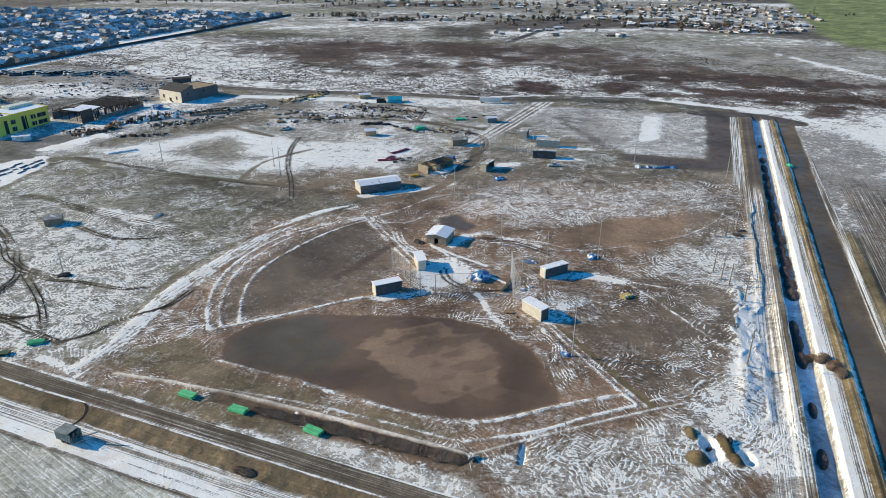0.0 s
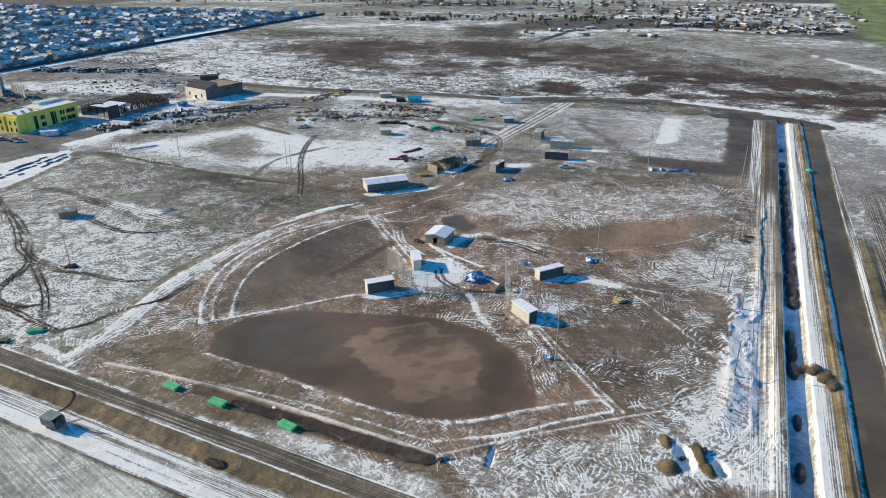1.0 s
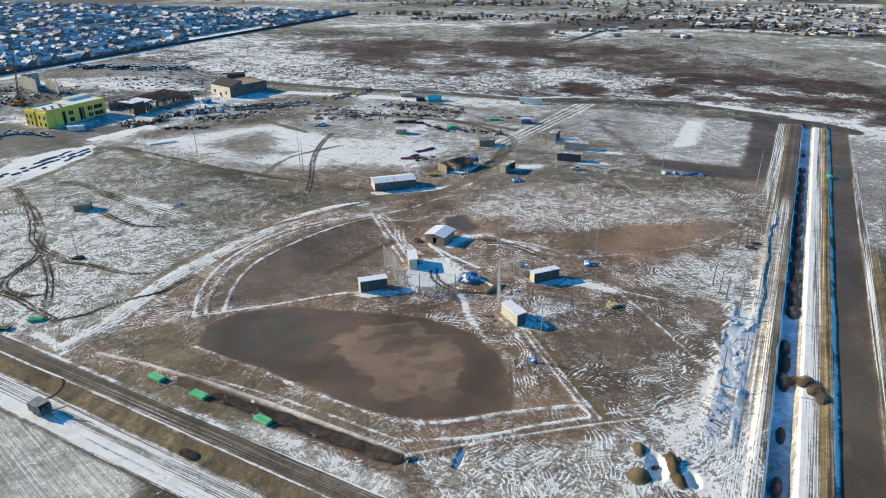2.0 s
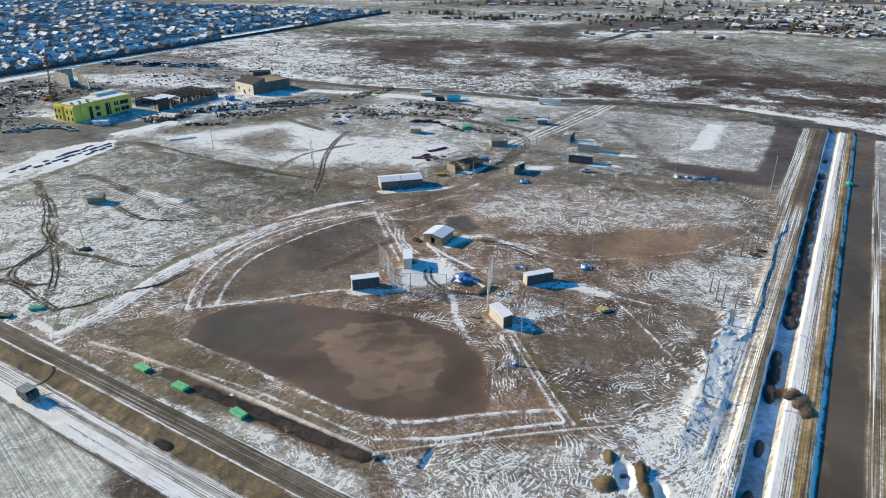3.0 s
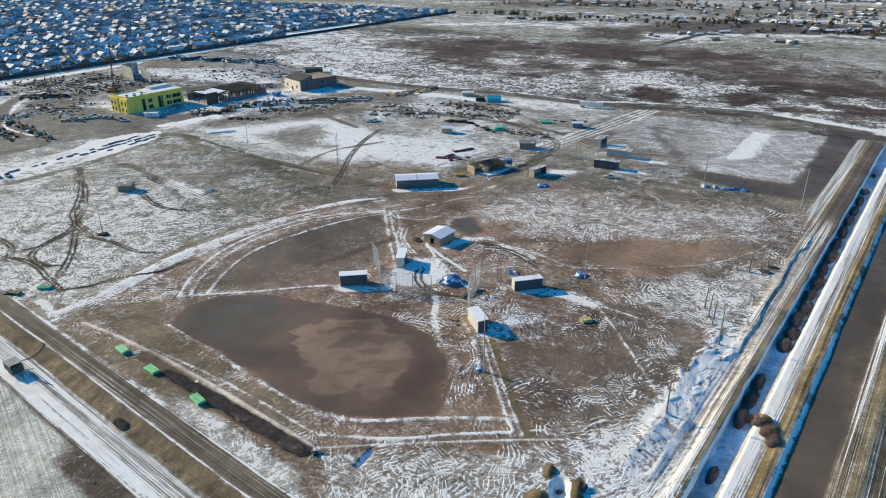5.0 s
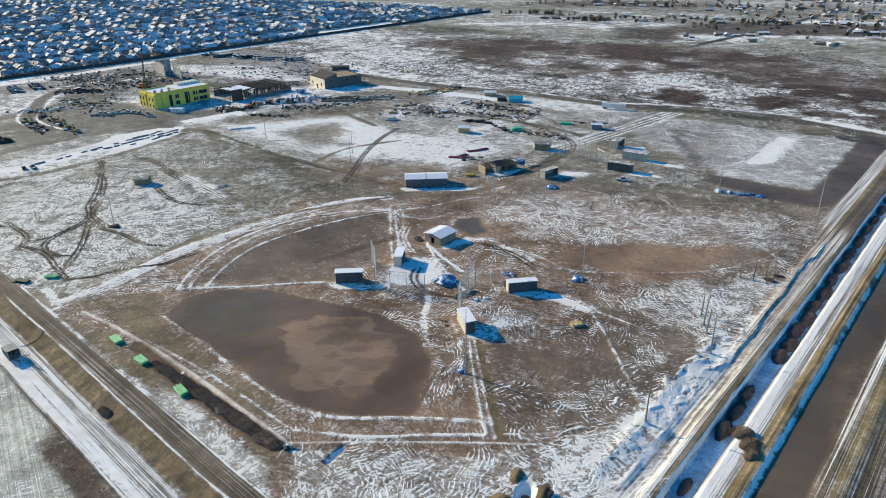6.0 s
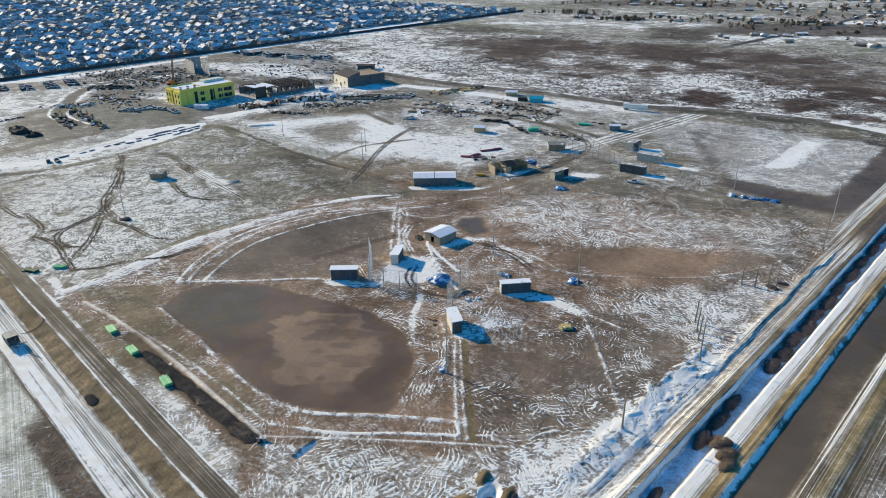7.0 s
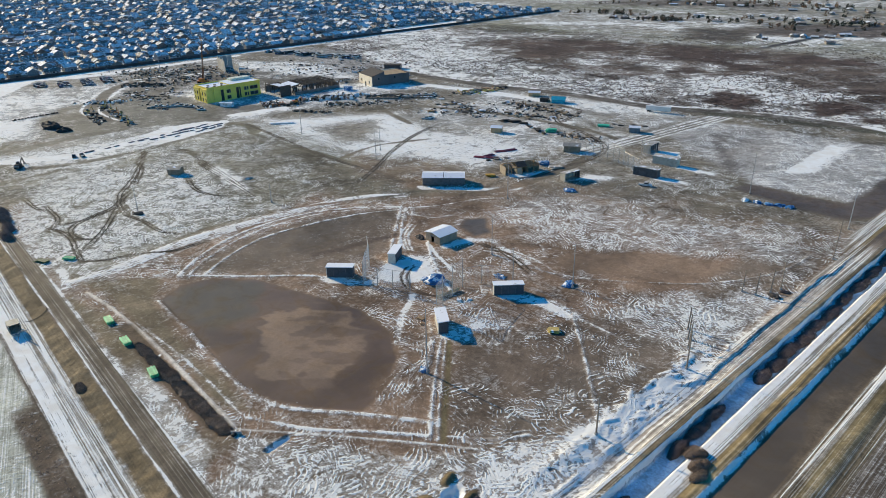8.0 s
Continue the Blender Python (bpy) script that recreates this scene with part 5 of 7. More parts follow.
dugout(51.8, 352.0, -9, 12.2, 4.0, 4.2, "dugout with its front coloured as shade near a parked pickup", FAR_DUG, wall=TAN_BLOCK, cover=TAN_ROOF)
dugout(57.5, 377.5, -11 + 180, 12.6, 4.0, 4.2, "tan block dugout with closed back wall", FAR_DUG, wall=TAN_BLOCK, cover=TAN_ROOF)
dugout(47.5, 394.0, 75 + 0, 9.0, 4.2, 4.8, "tan block dugout behind tall netting", FAR_DUG, closed=False, wall=TAN_BLOCK, cover=TAN_ROOF)
gable_house("store_shed", 7.2, 378.6, 12, 8.6, 5.0, 3.6, 4.6, SHED_WALL, SHED_ROOF, "small brown shed with thin snow on its roof", "shed", "small sheds")
gable_house("store_shed", -45.2, 398.0, 12, 6.2, 4.5, 3.2, 4.0, SHEATH, SNOWROOF, "small brown shed with snow on its roof", "shed", "small sheds")
gable_house("store_shed", -160.8, 259.2, 20, 6.4, 4.6, 3.0, 3.8, SHED_WALL, SHED_ROOF, "small lone shed on a snowy field", "shed", "small sheds")
gable_house("store_shed", 28.4, 431.0, 12, 6.0, 4.0, 3.0, 3.6, surface("blue_grey_siding", (0.13, 0.19, 0.24), rough=0.6), SNOWROOF, "small blue-grey shed beside a lane", "shed", "small sheds")


def open_frame(x, y, turn, L, W, H):
    """An unfinished timber building: sheathed walls, bare rafters, no roof yet."""
    t = thing("unfinished_building", x, y, turn, "unfinished wooden building with bare rafters, partly roofed", "building", sink=0.1)
    h, w = L / 2, W / 2
    tan = surface("weathered_sheathing", (0.40, 0.34, 0.26), (0.32, 0.26, 0.19), 0.6, 0.85)
    part("long_wall", boxes((-h, w - 0.1, 0, h, w + 0.1, H)), tan, t)
    for s in (-1, 1):
        part("end_wall", boxes((s * h - 0.1, -w + 0.1, 0, s * h + 0.1, w - 0.1, H + 0.4)), tan, t)
    for px in (-h / 3, h / 3):
        part("cross_wall", boxes((px - 0.1, -w + 0.1, 0, px + 0.1, w - 0.1, H)), tan, t)
    for k in range(7):
        px = -h + 0.15 + k * (L - 0.3) / 6
        part("post", boxes((px - 0.1, -w - 0.1, 0, px + 0.1, -w + 0.08, H - 0.3)), TIMBER, t)
    part("header_beam", boxes((-h, -w - 0.14, H - 0.3, h, -w + 0.12, H)), TIMBER, t)
    part("low_front_wall", boxes((-h / 3 + 0.2, -w - 0.06, 0, -0.5, -w + 0.06, H - 0.3)), tan, t)
    n = int(L / 1.2)
    for k in range(n + 1):
        px = -h + L * k / n
        for s in (-1, 1):
            bm = bmesh.new()
            solid(bm, [(px - 0.05, s * (w + 0.5), H - 0.1), (px - 0.05, 0, H + 1.5), (px - 0.05, 0, H + 1.75), (px - 0.05, s * (w + 0.5), H + 0.15)], (0.1, 0, 0))
            part("rafter", bm, TIMBER, t)
    bm = bmesh.new()
    solid(bm, [(-h / 3, -w - 0.6, H + 0.1), (-h / 3, 0, H + 1.76), (-h / 3, 0, H + 1.86), (-h / 3, -w - 0.6, H + 0.2)], (L * 0.3, 0, 0))
    part("roof_deck", bm, SPOIL, t, "dark front roof deck")
    bm = bmesh.new()
    solid(bm, [(-h / 3, w + 0.6, H + 0.1), (-h / 3, 0, H + 1.76), (-h / 3, 0, H + 1.86), (-h / 3, w + 0.6, H + 0.2)], (L * 0.62, 0, 0))
    part("roof_deck", bm, SNOWROOF, t, "roof deck under snow")
    part("ridge_board", boxes((-h, -0.05, H + 1.5, h, 0.05, H + 1.8)), TIMBER, t)
    return t


open_frame(-5.5, 334.0, 47, 18.0, 7.0, 3.6)
pallet_stack("lumber_stack", -15.5, 321.5, 10, (5.5, 2.6, 1.1), surface("bright_yellow_lumber", (0.62, 0.36, 0.06), rough=0.7), "loose stack of orange-yellow lumber beside the building", "lumber", layers=4, seed=2)
pallet_stack("lumber_stack", 9.0, 347.5, 40, (7, 4, 0.9), HAY, "pale boards under snow on the ground", "lumber", layers=3, seed=4)
pallet_stack("tarped_stack", 1.5, 350.0, 30, (6, 3, 1.8), BLUETARP, "building goods under a dark blue tarpaulin", "goods", layers=3, seed=5)

# tall nets and light poles
backstop("backstop", [(23.4, 191.7), (22.3, 198), (22.3, 205), (22.4, 212)], 10.5, "tall wire backstop net on steel posts", "backstops")
backstop("backstop", [(-19, 218), (-14.5, 212), (-12, 206), (-8.4, 199)], 8.5, "wire backstop net on slim steel posts", "backstops")
backstop("backstop", [(-8.4, 199), (-3.5, 200.2), (2, 201), (8.3, 201.5)], 7.0, "low wire net between steel posts", "backstops")
backstop("backstop", [(22.4, 212), (27, 217), (33, 219)], 7.0, "wire net on steel posts behind a dugout", "backstops")
backstop("backstop", [(18.5, 366), (21.5, 368.5), (24.5, 371), (28, 373), (31.5, 371), (35, 368.5), (38, 366)], 8.5, "pale wire backstop net on steel posts", "backstops")
backstop("backstop", [(38, 366), (41, 363), (44, 360), (47.5, 357)], 7.0, "wire backstop net on steel posts", "backstops")
backstop("backstop", [(42, 388), (46, 386), (50, 385)], 8.0, "pale wire backstop net on steel posts", "backstops")
for x, y, h in ((35.6, 163.2, 20), (55.6, 227.2, 16), (21, 239.6, 15), (36.2, 222.6, 13), (3.8, 296.3, 16), (-149.5, 346, 17), (-82, 322.5, 15), (99, 348, 20)):
    light_pole(x, y, h)
for x, y, h, lean in ((94.1, 216.9, 7.6, 0.03), (95.0, 211.6, 8.4, 0.04), (95.9, 206.8, 8.4, 0.04), (97.2, 196.6, 12, 0.0), (105.8, 248.6, 8, 0.02), (110, 248, 8, 0.02), (114, 252, 8.5, 0.03), (116.8, 255.5, 10, 0.02), (132, 288, 15, 0.02), (83, 159, 11, 0.0)):
    wood_pole(x, y, h, lean)

# plywood boards at the foot of the tall net
t = thing("kick_board", 20.5, 205.4, 64.5, "low tan plywood board wall at the foot of a net", "board wall")
for k in range(4):
    part("board", boxes((-4.6 + 2.3 * k, -0.06, 0.05, -2.36 + 2.3 * k, 0.06, 1.25 - 0.1 * (k % 2))), SHEATH, t)
    part("post", boxes((-4.7 + 2.3 * k, 0.065, 0, -4.55 + 2.3 * k, 0.2, 1.4)), TIMBER, t)

# heaps and goods on the fields


def tarp_heap(x, y, radius, height, seed, label, material=BLUETARP):
    t = thing("tarp_heap", x, y, seed * 40, label, "heap", "tarped heaps", 0.1)
    part("tarpaulin", heap(radius, height, seed), material, t)
    r = random.Random(seed)
    for k in range(3):
        bm = bmesh.new()
        m = Matrix.Translation((r.uniform(-1, 1) * radius * 1.3, r.uniform(-1, 1) * radius, 0)) @ Matrix.Rotation(r.uniform(0, 3), 4, "Z")
        box(bm, -radius * 0.5, -0.15, 0.0, radius * 0.5, 0.15, 0.3, m)
        part("beam", bm, OLDWOOD, t)
    return t


tarp_heap(-10.5, 242.0, 1.5, 0.9, 8, "dark brown spoil and boards beside the hut", SPOIL)
tarp_heap(11.8, 211.3, 2.9, 2.2, 1, "crumpled blue tarpaulin over a heap of spoil")
tarp_heap(53.6, 228.6, 1.7, 1.3, 2, "blue tarpaulin heap at a pole's foot")
tarp_heap(33.8, 164.2, 1.2, 0.8, 3, "small blue tarpaulin heap at a pole's foot")
tarp_heap(30.5, 224.5, 1.6, 0.8, 4, "flat blue tarpaulin on snow")
tarp_heap(25.5, 317.5, 1.8, 1.5, 5, "blue tarpaulin tent in a muddy field")
pallet_stack("lumber_stack", 59.0, 198.4, 25, (3.8, 2.6, 0.9), YELLOWSTRAP, "yellow lumber stack dusted with snow on mud", "lumber", layers=5, seed=1)
pallet_stack("lumber_stack", 25.6, 203.0, 10, (1.5, 1.2, 0.6), HAY, "pale pallet on mud", "lumber", layers=2, seed=6)
GREEN_GROUP = "green pipe bundles along the road"
for x, y, a in ((-66.0, 144.0, -24), (-51.3, 138.0, -22), (-31.3, 130.3, -28)):
    pipes("pipe_bundle", x, y, a, 4.6, 3, 7, 0.15, GREENPIPE, "bundle of bright green plastic pipes on the ground", GREEN_GROUP)
pipes("pipe_bundle", -118.5, 168.6, 15, 4.2, 2, 5, 0.2, GREENPIPE, "bundle of bright green plastic pipes beside a track", GREEN_GROUP)
pallet_stack("pipe_fittings", -126, 163, 15, (6, 2.4, 0.9), surface("dark_green_fittings", (0.05, 0.11, 0.05), snow=0.3), "dark green pipe fittings heaped by the track", "fittings", layers=4, seed=9, rough=0.4)
vehicle("pickup_truck", 55.0, 338.4, 5, surface("white_car_paint", (0.7, 0.7, 0.71), rough=0.35), "white pickup truck parked on mud", "", 5.9, 2.0, (0.4, 0.74), 1.85, True, "pickup truck")


def spreader(x, y, turn):
    """A towed hopper with ribbed sides, wheels and a folding conveyor arm."""
    t = thing("spreader_trailer", x, y, turn, "grey ribbed hopper trailer with a folded conveyor on snow", "trailer", sink=0.05)
    steel = surface("dull_green_grey_steel", (0.30, 0.33, 0.30), (0.2, 0.22, 0.2), 0.7, 0.55)
    part("hopper", boxes((-2.8, -1.6, 0.9, 2.0, -1.45, 3.0), (-2.8, 1.45, 0.9, 2.0, 1.6, 3.0), (-2.8, -1.45, 0.9, -2.65, 1.45, 3.0), (-2.65, -1.45, 0.9, 2.9, 1.45, 1.05)), steel, t)
    part("cover", boxes((-2.85, -1.65, 3.0, 1.2, 1.65, 3.12)), steel, t)
    for k in range(7):
        px = -2.6 + 0.72 * k
        bm = bmesh.new()
        solid(bm, [(px, -1.606, 0.9), (px + 0.12, -1.606, 0.9), (px + 0.12, -1.606, 2.98), (px, -1.606, 2.98)], (0, -0.1, 0))
        part("rib", bm, TRIM, t)
        part("slat", boxes((2.1 + 0.1 * (k % 2), -1.4 + 0.4 * k, 1.0, 2.25 + 0.1 * (k % 2), -1.3 + 0.4 * k, 2.4 + 0.35 * (k % 3))), OLDWOOD, t)
    part("chassis", boxes((-2.6, -0.6, 0.7, 4.2, 0.6, 0.95)), TRIM, t)
    for sx in (-1.0, 0.6):
        for sy in (-1, 1):
            part("wheel", tube(bmesh.new(), (sx, sy * 1.0, 0.55), (sx, sy * 1.45, 0.55), 0.55, 0.55, 14), DARK, t)
    part("conveyor", tube(bmesh.new(), (2.6, 0.6, 1.2), (7.0, 2.4, 3.0), 0.22, 0.18, 6), TRIM, t)
    part("drawbar", tube(bmesh.new(), (4.2, 0, 0.8), (7.2, -0.4, 0.6), 0.12, 0.1, 6), TRIM, t)
    part("strut", tube(bmesh.new(), (2.8, -0.8, 0.9), (5.6, 0.4, 2.0), 0.08, 0.08, 6), TRIM, t)


spreader(-88.2, 128.0, -22)

for k, (x, y, w) in enumerate(((19.7, 187.6, 1.6), (28.5, 204.9, 0.9), (22.1, 184.9, 0.8), (-6, 201, 0.9))):
    pallet_stack("loose_boards", x, y, 35 * k, (1.2 + w, w, 0.45), (TIMBER, WRAP, TIMBER, HAY)[k], "small pile of loose boards lying on mud", "boards", "loose boards", 2, 0.5, 510 + k)

# dry weed banked up in the ditches
WEEDS = "banks of dry weed"


def weed(x, y, turn, length, width, height, count, seed, material=TWIG, sink=0.1, label="bank of dry brown tumbleweed caught in the ditch"):
    t = thing("tumbleweed_bank", x, y, turn, label, "tumbleweed", WEEDS, sink)
    part("brushwood", tumble(length, width, height, int(count * 2.4), seed, 0.13), material, t)


def canal(u, v):
    return CU * u + SU * v, -SU * u + CU * v


CANAL_TURN = 90 - 19.8
for k, (v, length, wide, off) in enumerate(((146, 7, 2.6, 0), (165, 6.5, 2.6, 0), (189, 9, 3.4, -0.4), (198, 10, 3.6, -0.6), (207, 10, 2.8, -0.8), (231, 9, 4.2, 0.4), (239, 10, 4.6, 0.6), (248, 11, 4.2, 0), (258, 12, 4.8, 0.5), (268, 12, 4.2, 0), (279, 13, 4.6, 0.3), (291, 14, 3.8, -0.2), (304, 14, 4.2, 0), (318, 15, 3.6, -0.3), (333, 15, 3.6, -0.3), (347, 14, 3.2, -0.3), (361, 13, 3.4, -0.2), (376, 14, 3.4, -0.2), (391, 10, 3.2, -0.2), (420, 5, 2.4, -0.3))):
    x, y = canal(39.6 + off, v)
    weed(x, y, CANAL_TURN + 3 * (k % 3 - 1), length, wide * 1.25, 2.3 if v in (189, 231, 248) else 1.8, int(260 * length), 20 + k, TWIG_DARK)
for k, (u, v) in enumerate(((41.8, 190.5), (44.0, 187.6), (46.4, 184.8), (48.0, 181.8))):
    x, y = canal(u, v)
    weed(x, y, CANAL_TURN - 48 + 14 * k, 5.6, 4.6, 1.9, 1500, 60 + k, sink=0.0)
for k in range(6):
    f = (k + 0.5) / 6
    weed(-45 + 47 * f, 138.0 - 16.2 * f, -19.5, 15.0, 4.4 + 2.0 * f, 0.9, 4200, 80 + k, sink=0.0, label="bank of dry brown brush along the silt fence")
weed(-44.3, 117.6, -22, 6.0, 3.2, 1.1, 1500, 95, label="dark scrub on the road bank")
weed(61.5, 126.5, 30, 1.8, 1.4, 1.0, 350, 96, TWIG_DARK, 0.0, "tuft of dark weed in a dug pit")
weed(66.5, 127.5, 70, 2.2, 1.6, 1.1, 400, 97, TWIG_DARK, 0.0, "tuft of dark weed on a spoil heap")
weed(118.5, 253.5, 0, 3.5, 2.2, 1.0, 500, 120, TWIG_DARK, 0.0, "dark brush heap beside the poles")
for k, (x, y) in enumerate(((-168, 177), (-178, 182), (-160, 171), (-188, 187))):
    weed(x, y, -20, 9, 6, 3.5, 2400, 130 + k, TWIG_DARK, 0.0, "dark leafless thicket beside the road")

# concrete culvert end of the silt ditch
t = thing("culvert", 6.4, 121.6, 20, "dark concrete culvert end in the ditch", "culvert", sink=0.4)
part("headwall", boxes((-1.2, -0.3, 0, 1.4, 0.0, 1.2)), CONCRETE, t)
part("pipe", tube(bmesh.new(), (-0.2, -1.2, 0.6), (-0.2, -0.3, 0.6), 0.5, 0.5, 14), DARK, t)

# ---- the supply yard behind the fields ----
pallet_stack("tarped_stack", -16, 411.5, 12, (7, 4, 2.0), GREENTARP, "goods under a bright green tarpaulin", "goods", layers=3, seed=11)
pallet_stack("tarped_stack", 9, 436, 10, (8, 3.5, 1.2), GREENTARP, "low goods under a green tarpaulin", "goods", layers=2, seed=12)
gable_house("tarp_shelter", -37.0, 487, 12, 9, 6, 2.6, 4.2, TEALTARP, TEALTARP, "bright teal tarpaulin shelter in the yard", "shelter")
for k, (x, y) in enumerate(((-33, 347.5), (-27, 349.5), (-27.5, 362), (-23.5, 366.5), (-30, 352))):
    pipes("pipe_bundle", x, y, 10 + 14 * k, 6.5, 1, 6, 0.22, REDPIPE, "dark red pipes scattered on snow", "red pipes")


def trailer(x, y, turn):
    t = thing("semi_trailer", x, y, turn, "long white box trailer parked by the lane", "trailer")
    part("box_body", boxes((-7.8, -1.25, 1.2, 7.8, 1.25, 4.0)), surface("white_trailer_skin", (0.78, 0.78, 0.77), (0.7, 0.7, 0.68), 0.4, 0.5), t)
    part("chassis", boxes((-7.4, -0.6, 0.9, 7.4, 0.6, 1.2)), TRIM, t)
    for sx in (-6.4, -5.1):
        for sy in (-1, 1):
            part("wheel", tube(bmesh.new(), (sx, sy * 0.8, 0.5), (sx, sy * 1.25, 0.5), 0.5, 0.5, 12), DARK, t)
    part("landing_leg", boxes((4.4, -0.7, 0, 4.6, -0.5, 0.9)), TRIM, t)
    part("landing_leg", boxes((4.4, 0.5, 0, 4.6, 0.7, 0.9)), TRIM, t)


trailer(31, 485.5, -2)
yard_rng = random.Random(8)
STOCK = ((JUNK, "dark stacked site material dusted with snow"), (HAY, "pale boards stacked under snow"), (SPOIL, "dark pipes and scrap in a heap"), (JUNK, "mixed dark pipes and boards under snow"), (TIMBER, "brown lumber stacked in the yard"), (WRAP, "white wrapped goods on pallets"), (SPOIL, "dark stacked site material"))


CLUTTER = []


def stock_row(a, b, n, wide, group, size=(2.5, 6.0), tall=1.4, turn=None, kinds=STOCK, loose=0):
    """Goods laid out roughly along a line, each a stack of its own."""
    along = math.degrees(math.atan2(b[1] - a[1], b[0] - a[0])) if turn is None else turn
    for k in range(n * loose):
        f = yard_rng.random()
        x, y = a[0] + (b[0] - a[0]) * f + yard_rng.gauss(0, wide), a[1] + (b[1] - a[1]) * f + yard_rng.gauss(0, wide)
        stuff_of = yard_rng.choice(kinds)[0]
        if stuff_of is WRAP and yard_rng.random() < 0.75:
            stuff_of = yard_rng.choice((JUNK, SPOIL, TIMBER))
        CLUTTER.append((x, y, yard_rng.uniform(0, 180), yard_rng.uniform(0.5, size[0] * 1.1), yard_rng.uniform(0.3, 1.5), yard_rng.uniform(0.2, tall * 0.8), stuff_of))
    if loose:
        n = max(3, n // 4)
    for k in range(n):
        f = (k + yard_rng.uniform(0.2, 0.8)) / n
        x, y = a[0] + (b[0] - a[0]) * f + yard_rng.uniform(-wide, wide), a[1] + (b[1] - a[1]) * f + yard_rng.uniform(-wide, wide)
        mat, lab = yard_rng.choice(kinds)
        pallet_stack("material_stack", x, y, along + yard_rng.uniform(-25, 25), (yard_rng.uniform(*size), yard_rng.uniform(1.2, 2.8), yard_rng.uniform(0.4, tall)), mat, lab, "materials", group, yard_rng.choice((2, 2, 3)), 0.35, yard_rng.randrange(9999))


YARD = "stacked materials in the yard"
stock_row((-54, 424), (-35, 423), 7, 1.5, YARD, (4, 9), 1.6, kinds=((SPOIL, "long dark timber pile under thin snow"),))
stock_row((-113, 487), (-88, 513), 13, 4, YARD, (4, 9), 1.8, kinds=((SPOIL, "dark stacked frames and boards"), (TIMBER, "brown lumber stack in the yard"), (YELLOWSTRAP, "yellow lumber dusted with snow"), (HAY, "pale boards stacked under snow")), loose=4)
stock_row((-70, 470), (-38, 466), 24, 5, YARD, loose=4)
stock_row((-38, 462), (-16, 455), 16, 4, YARD, loose=4)
stock_row((-105, 428), (-66, 446), 26, 5, YARD, (2, 6), 1.2, loose=4)
stock_row((-66, 446), (-20, 440), 22, 5, YARD, (2, 6), 1.2, loose=4)
stock_row((-12, 412), (14, 402), 20, 3.5, YARD, (2, 5), 1.2, loose=4)
stock_row((-30, 416), (-18, 406), 5, 2, YARD, (3, 6), 1.3, kinds=((SPOIL, "dark stacked site material"),))
stock_row((-110, 446), (-98, 456), 6, 2.5, YARD, (2, 5), 1.2)
stock_row((10, 440), (30, 446), 4, 3, YARD, (2, 4), 0.7)
stock_row((-30, 345), (-18, 352), 4, 3, YARD, (2, 4), 0.8)
gable_house("store_shed", -60, 501, 15, 8, 4.5, 2.8, 3.6, SHEATH, SNOWROOF, "brown wooden shed beside the back lane", "shed", "small sheds")
pallet_stack("dark_crate", -47, 486.5, 12, (7, 4, 2.8), SPOIL, "dark framed crate beside the teal shelter", "crate", layers=2, seed=31)

# ---- the school building site ----


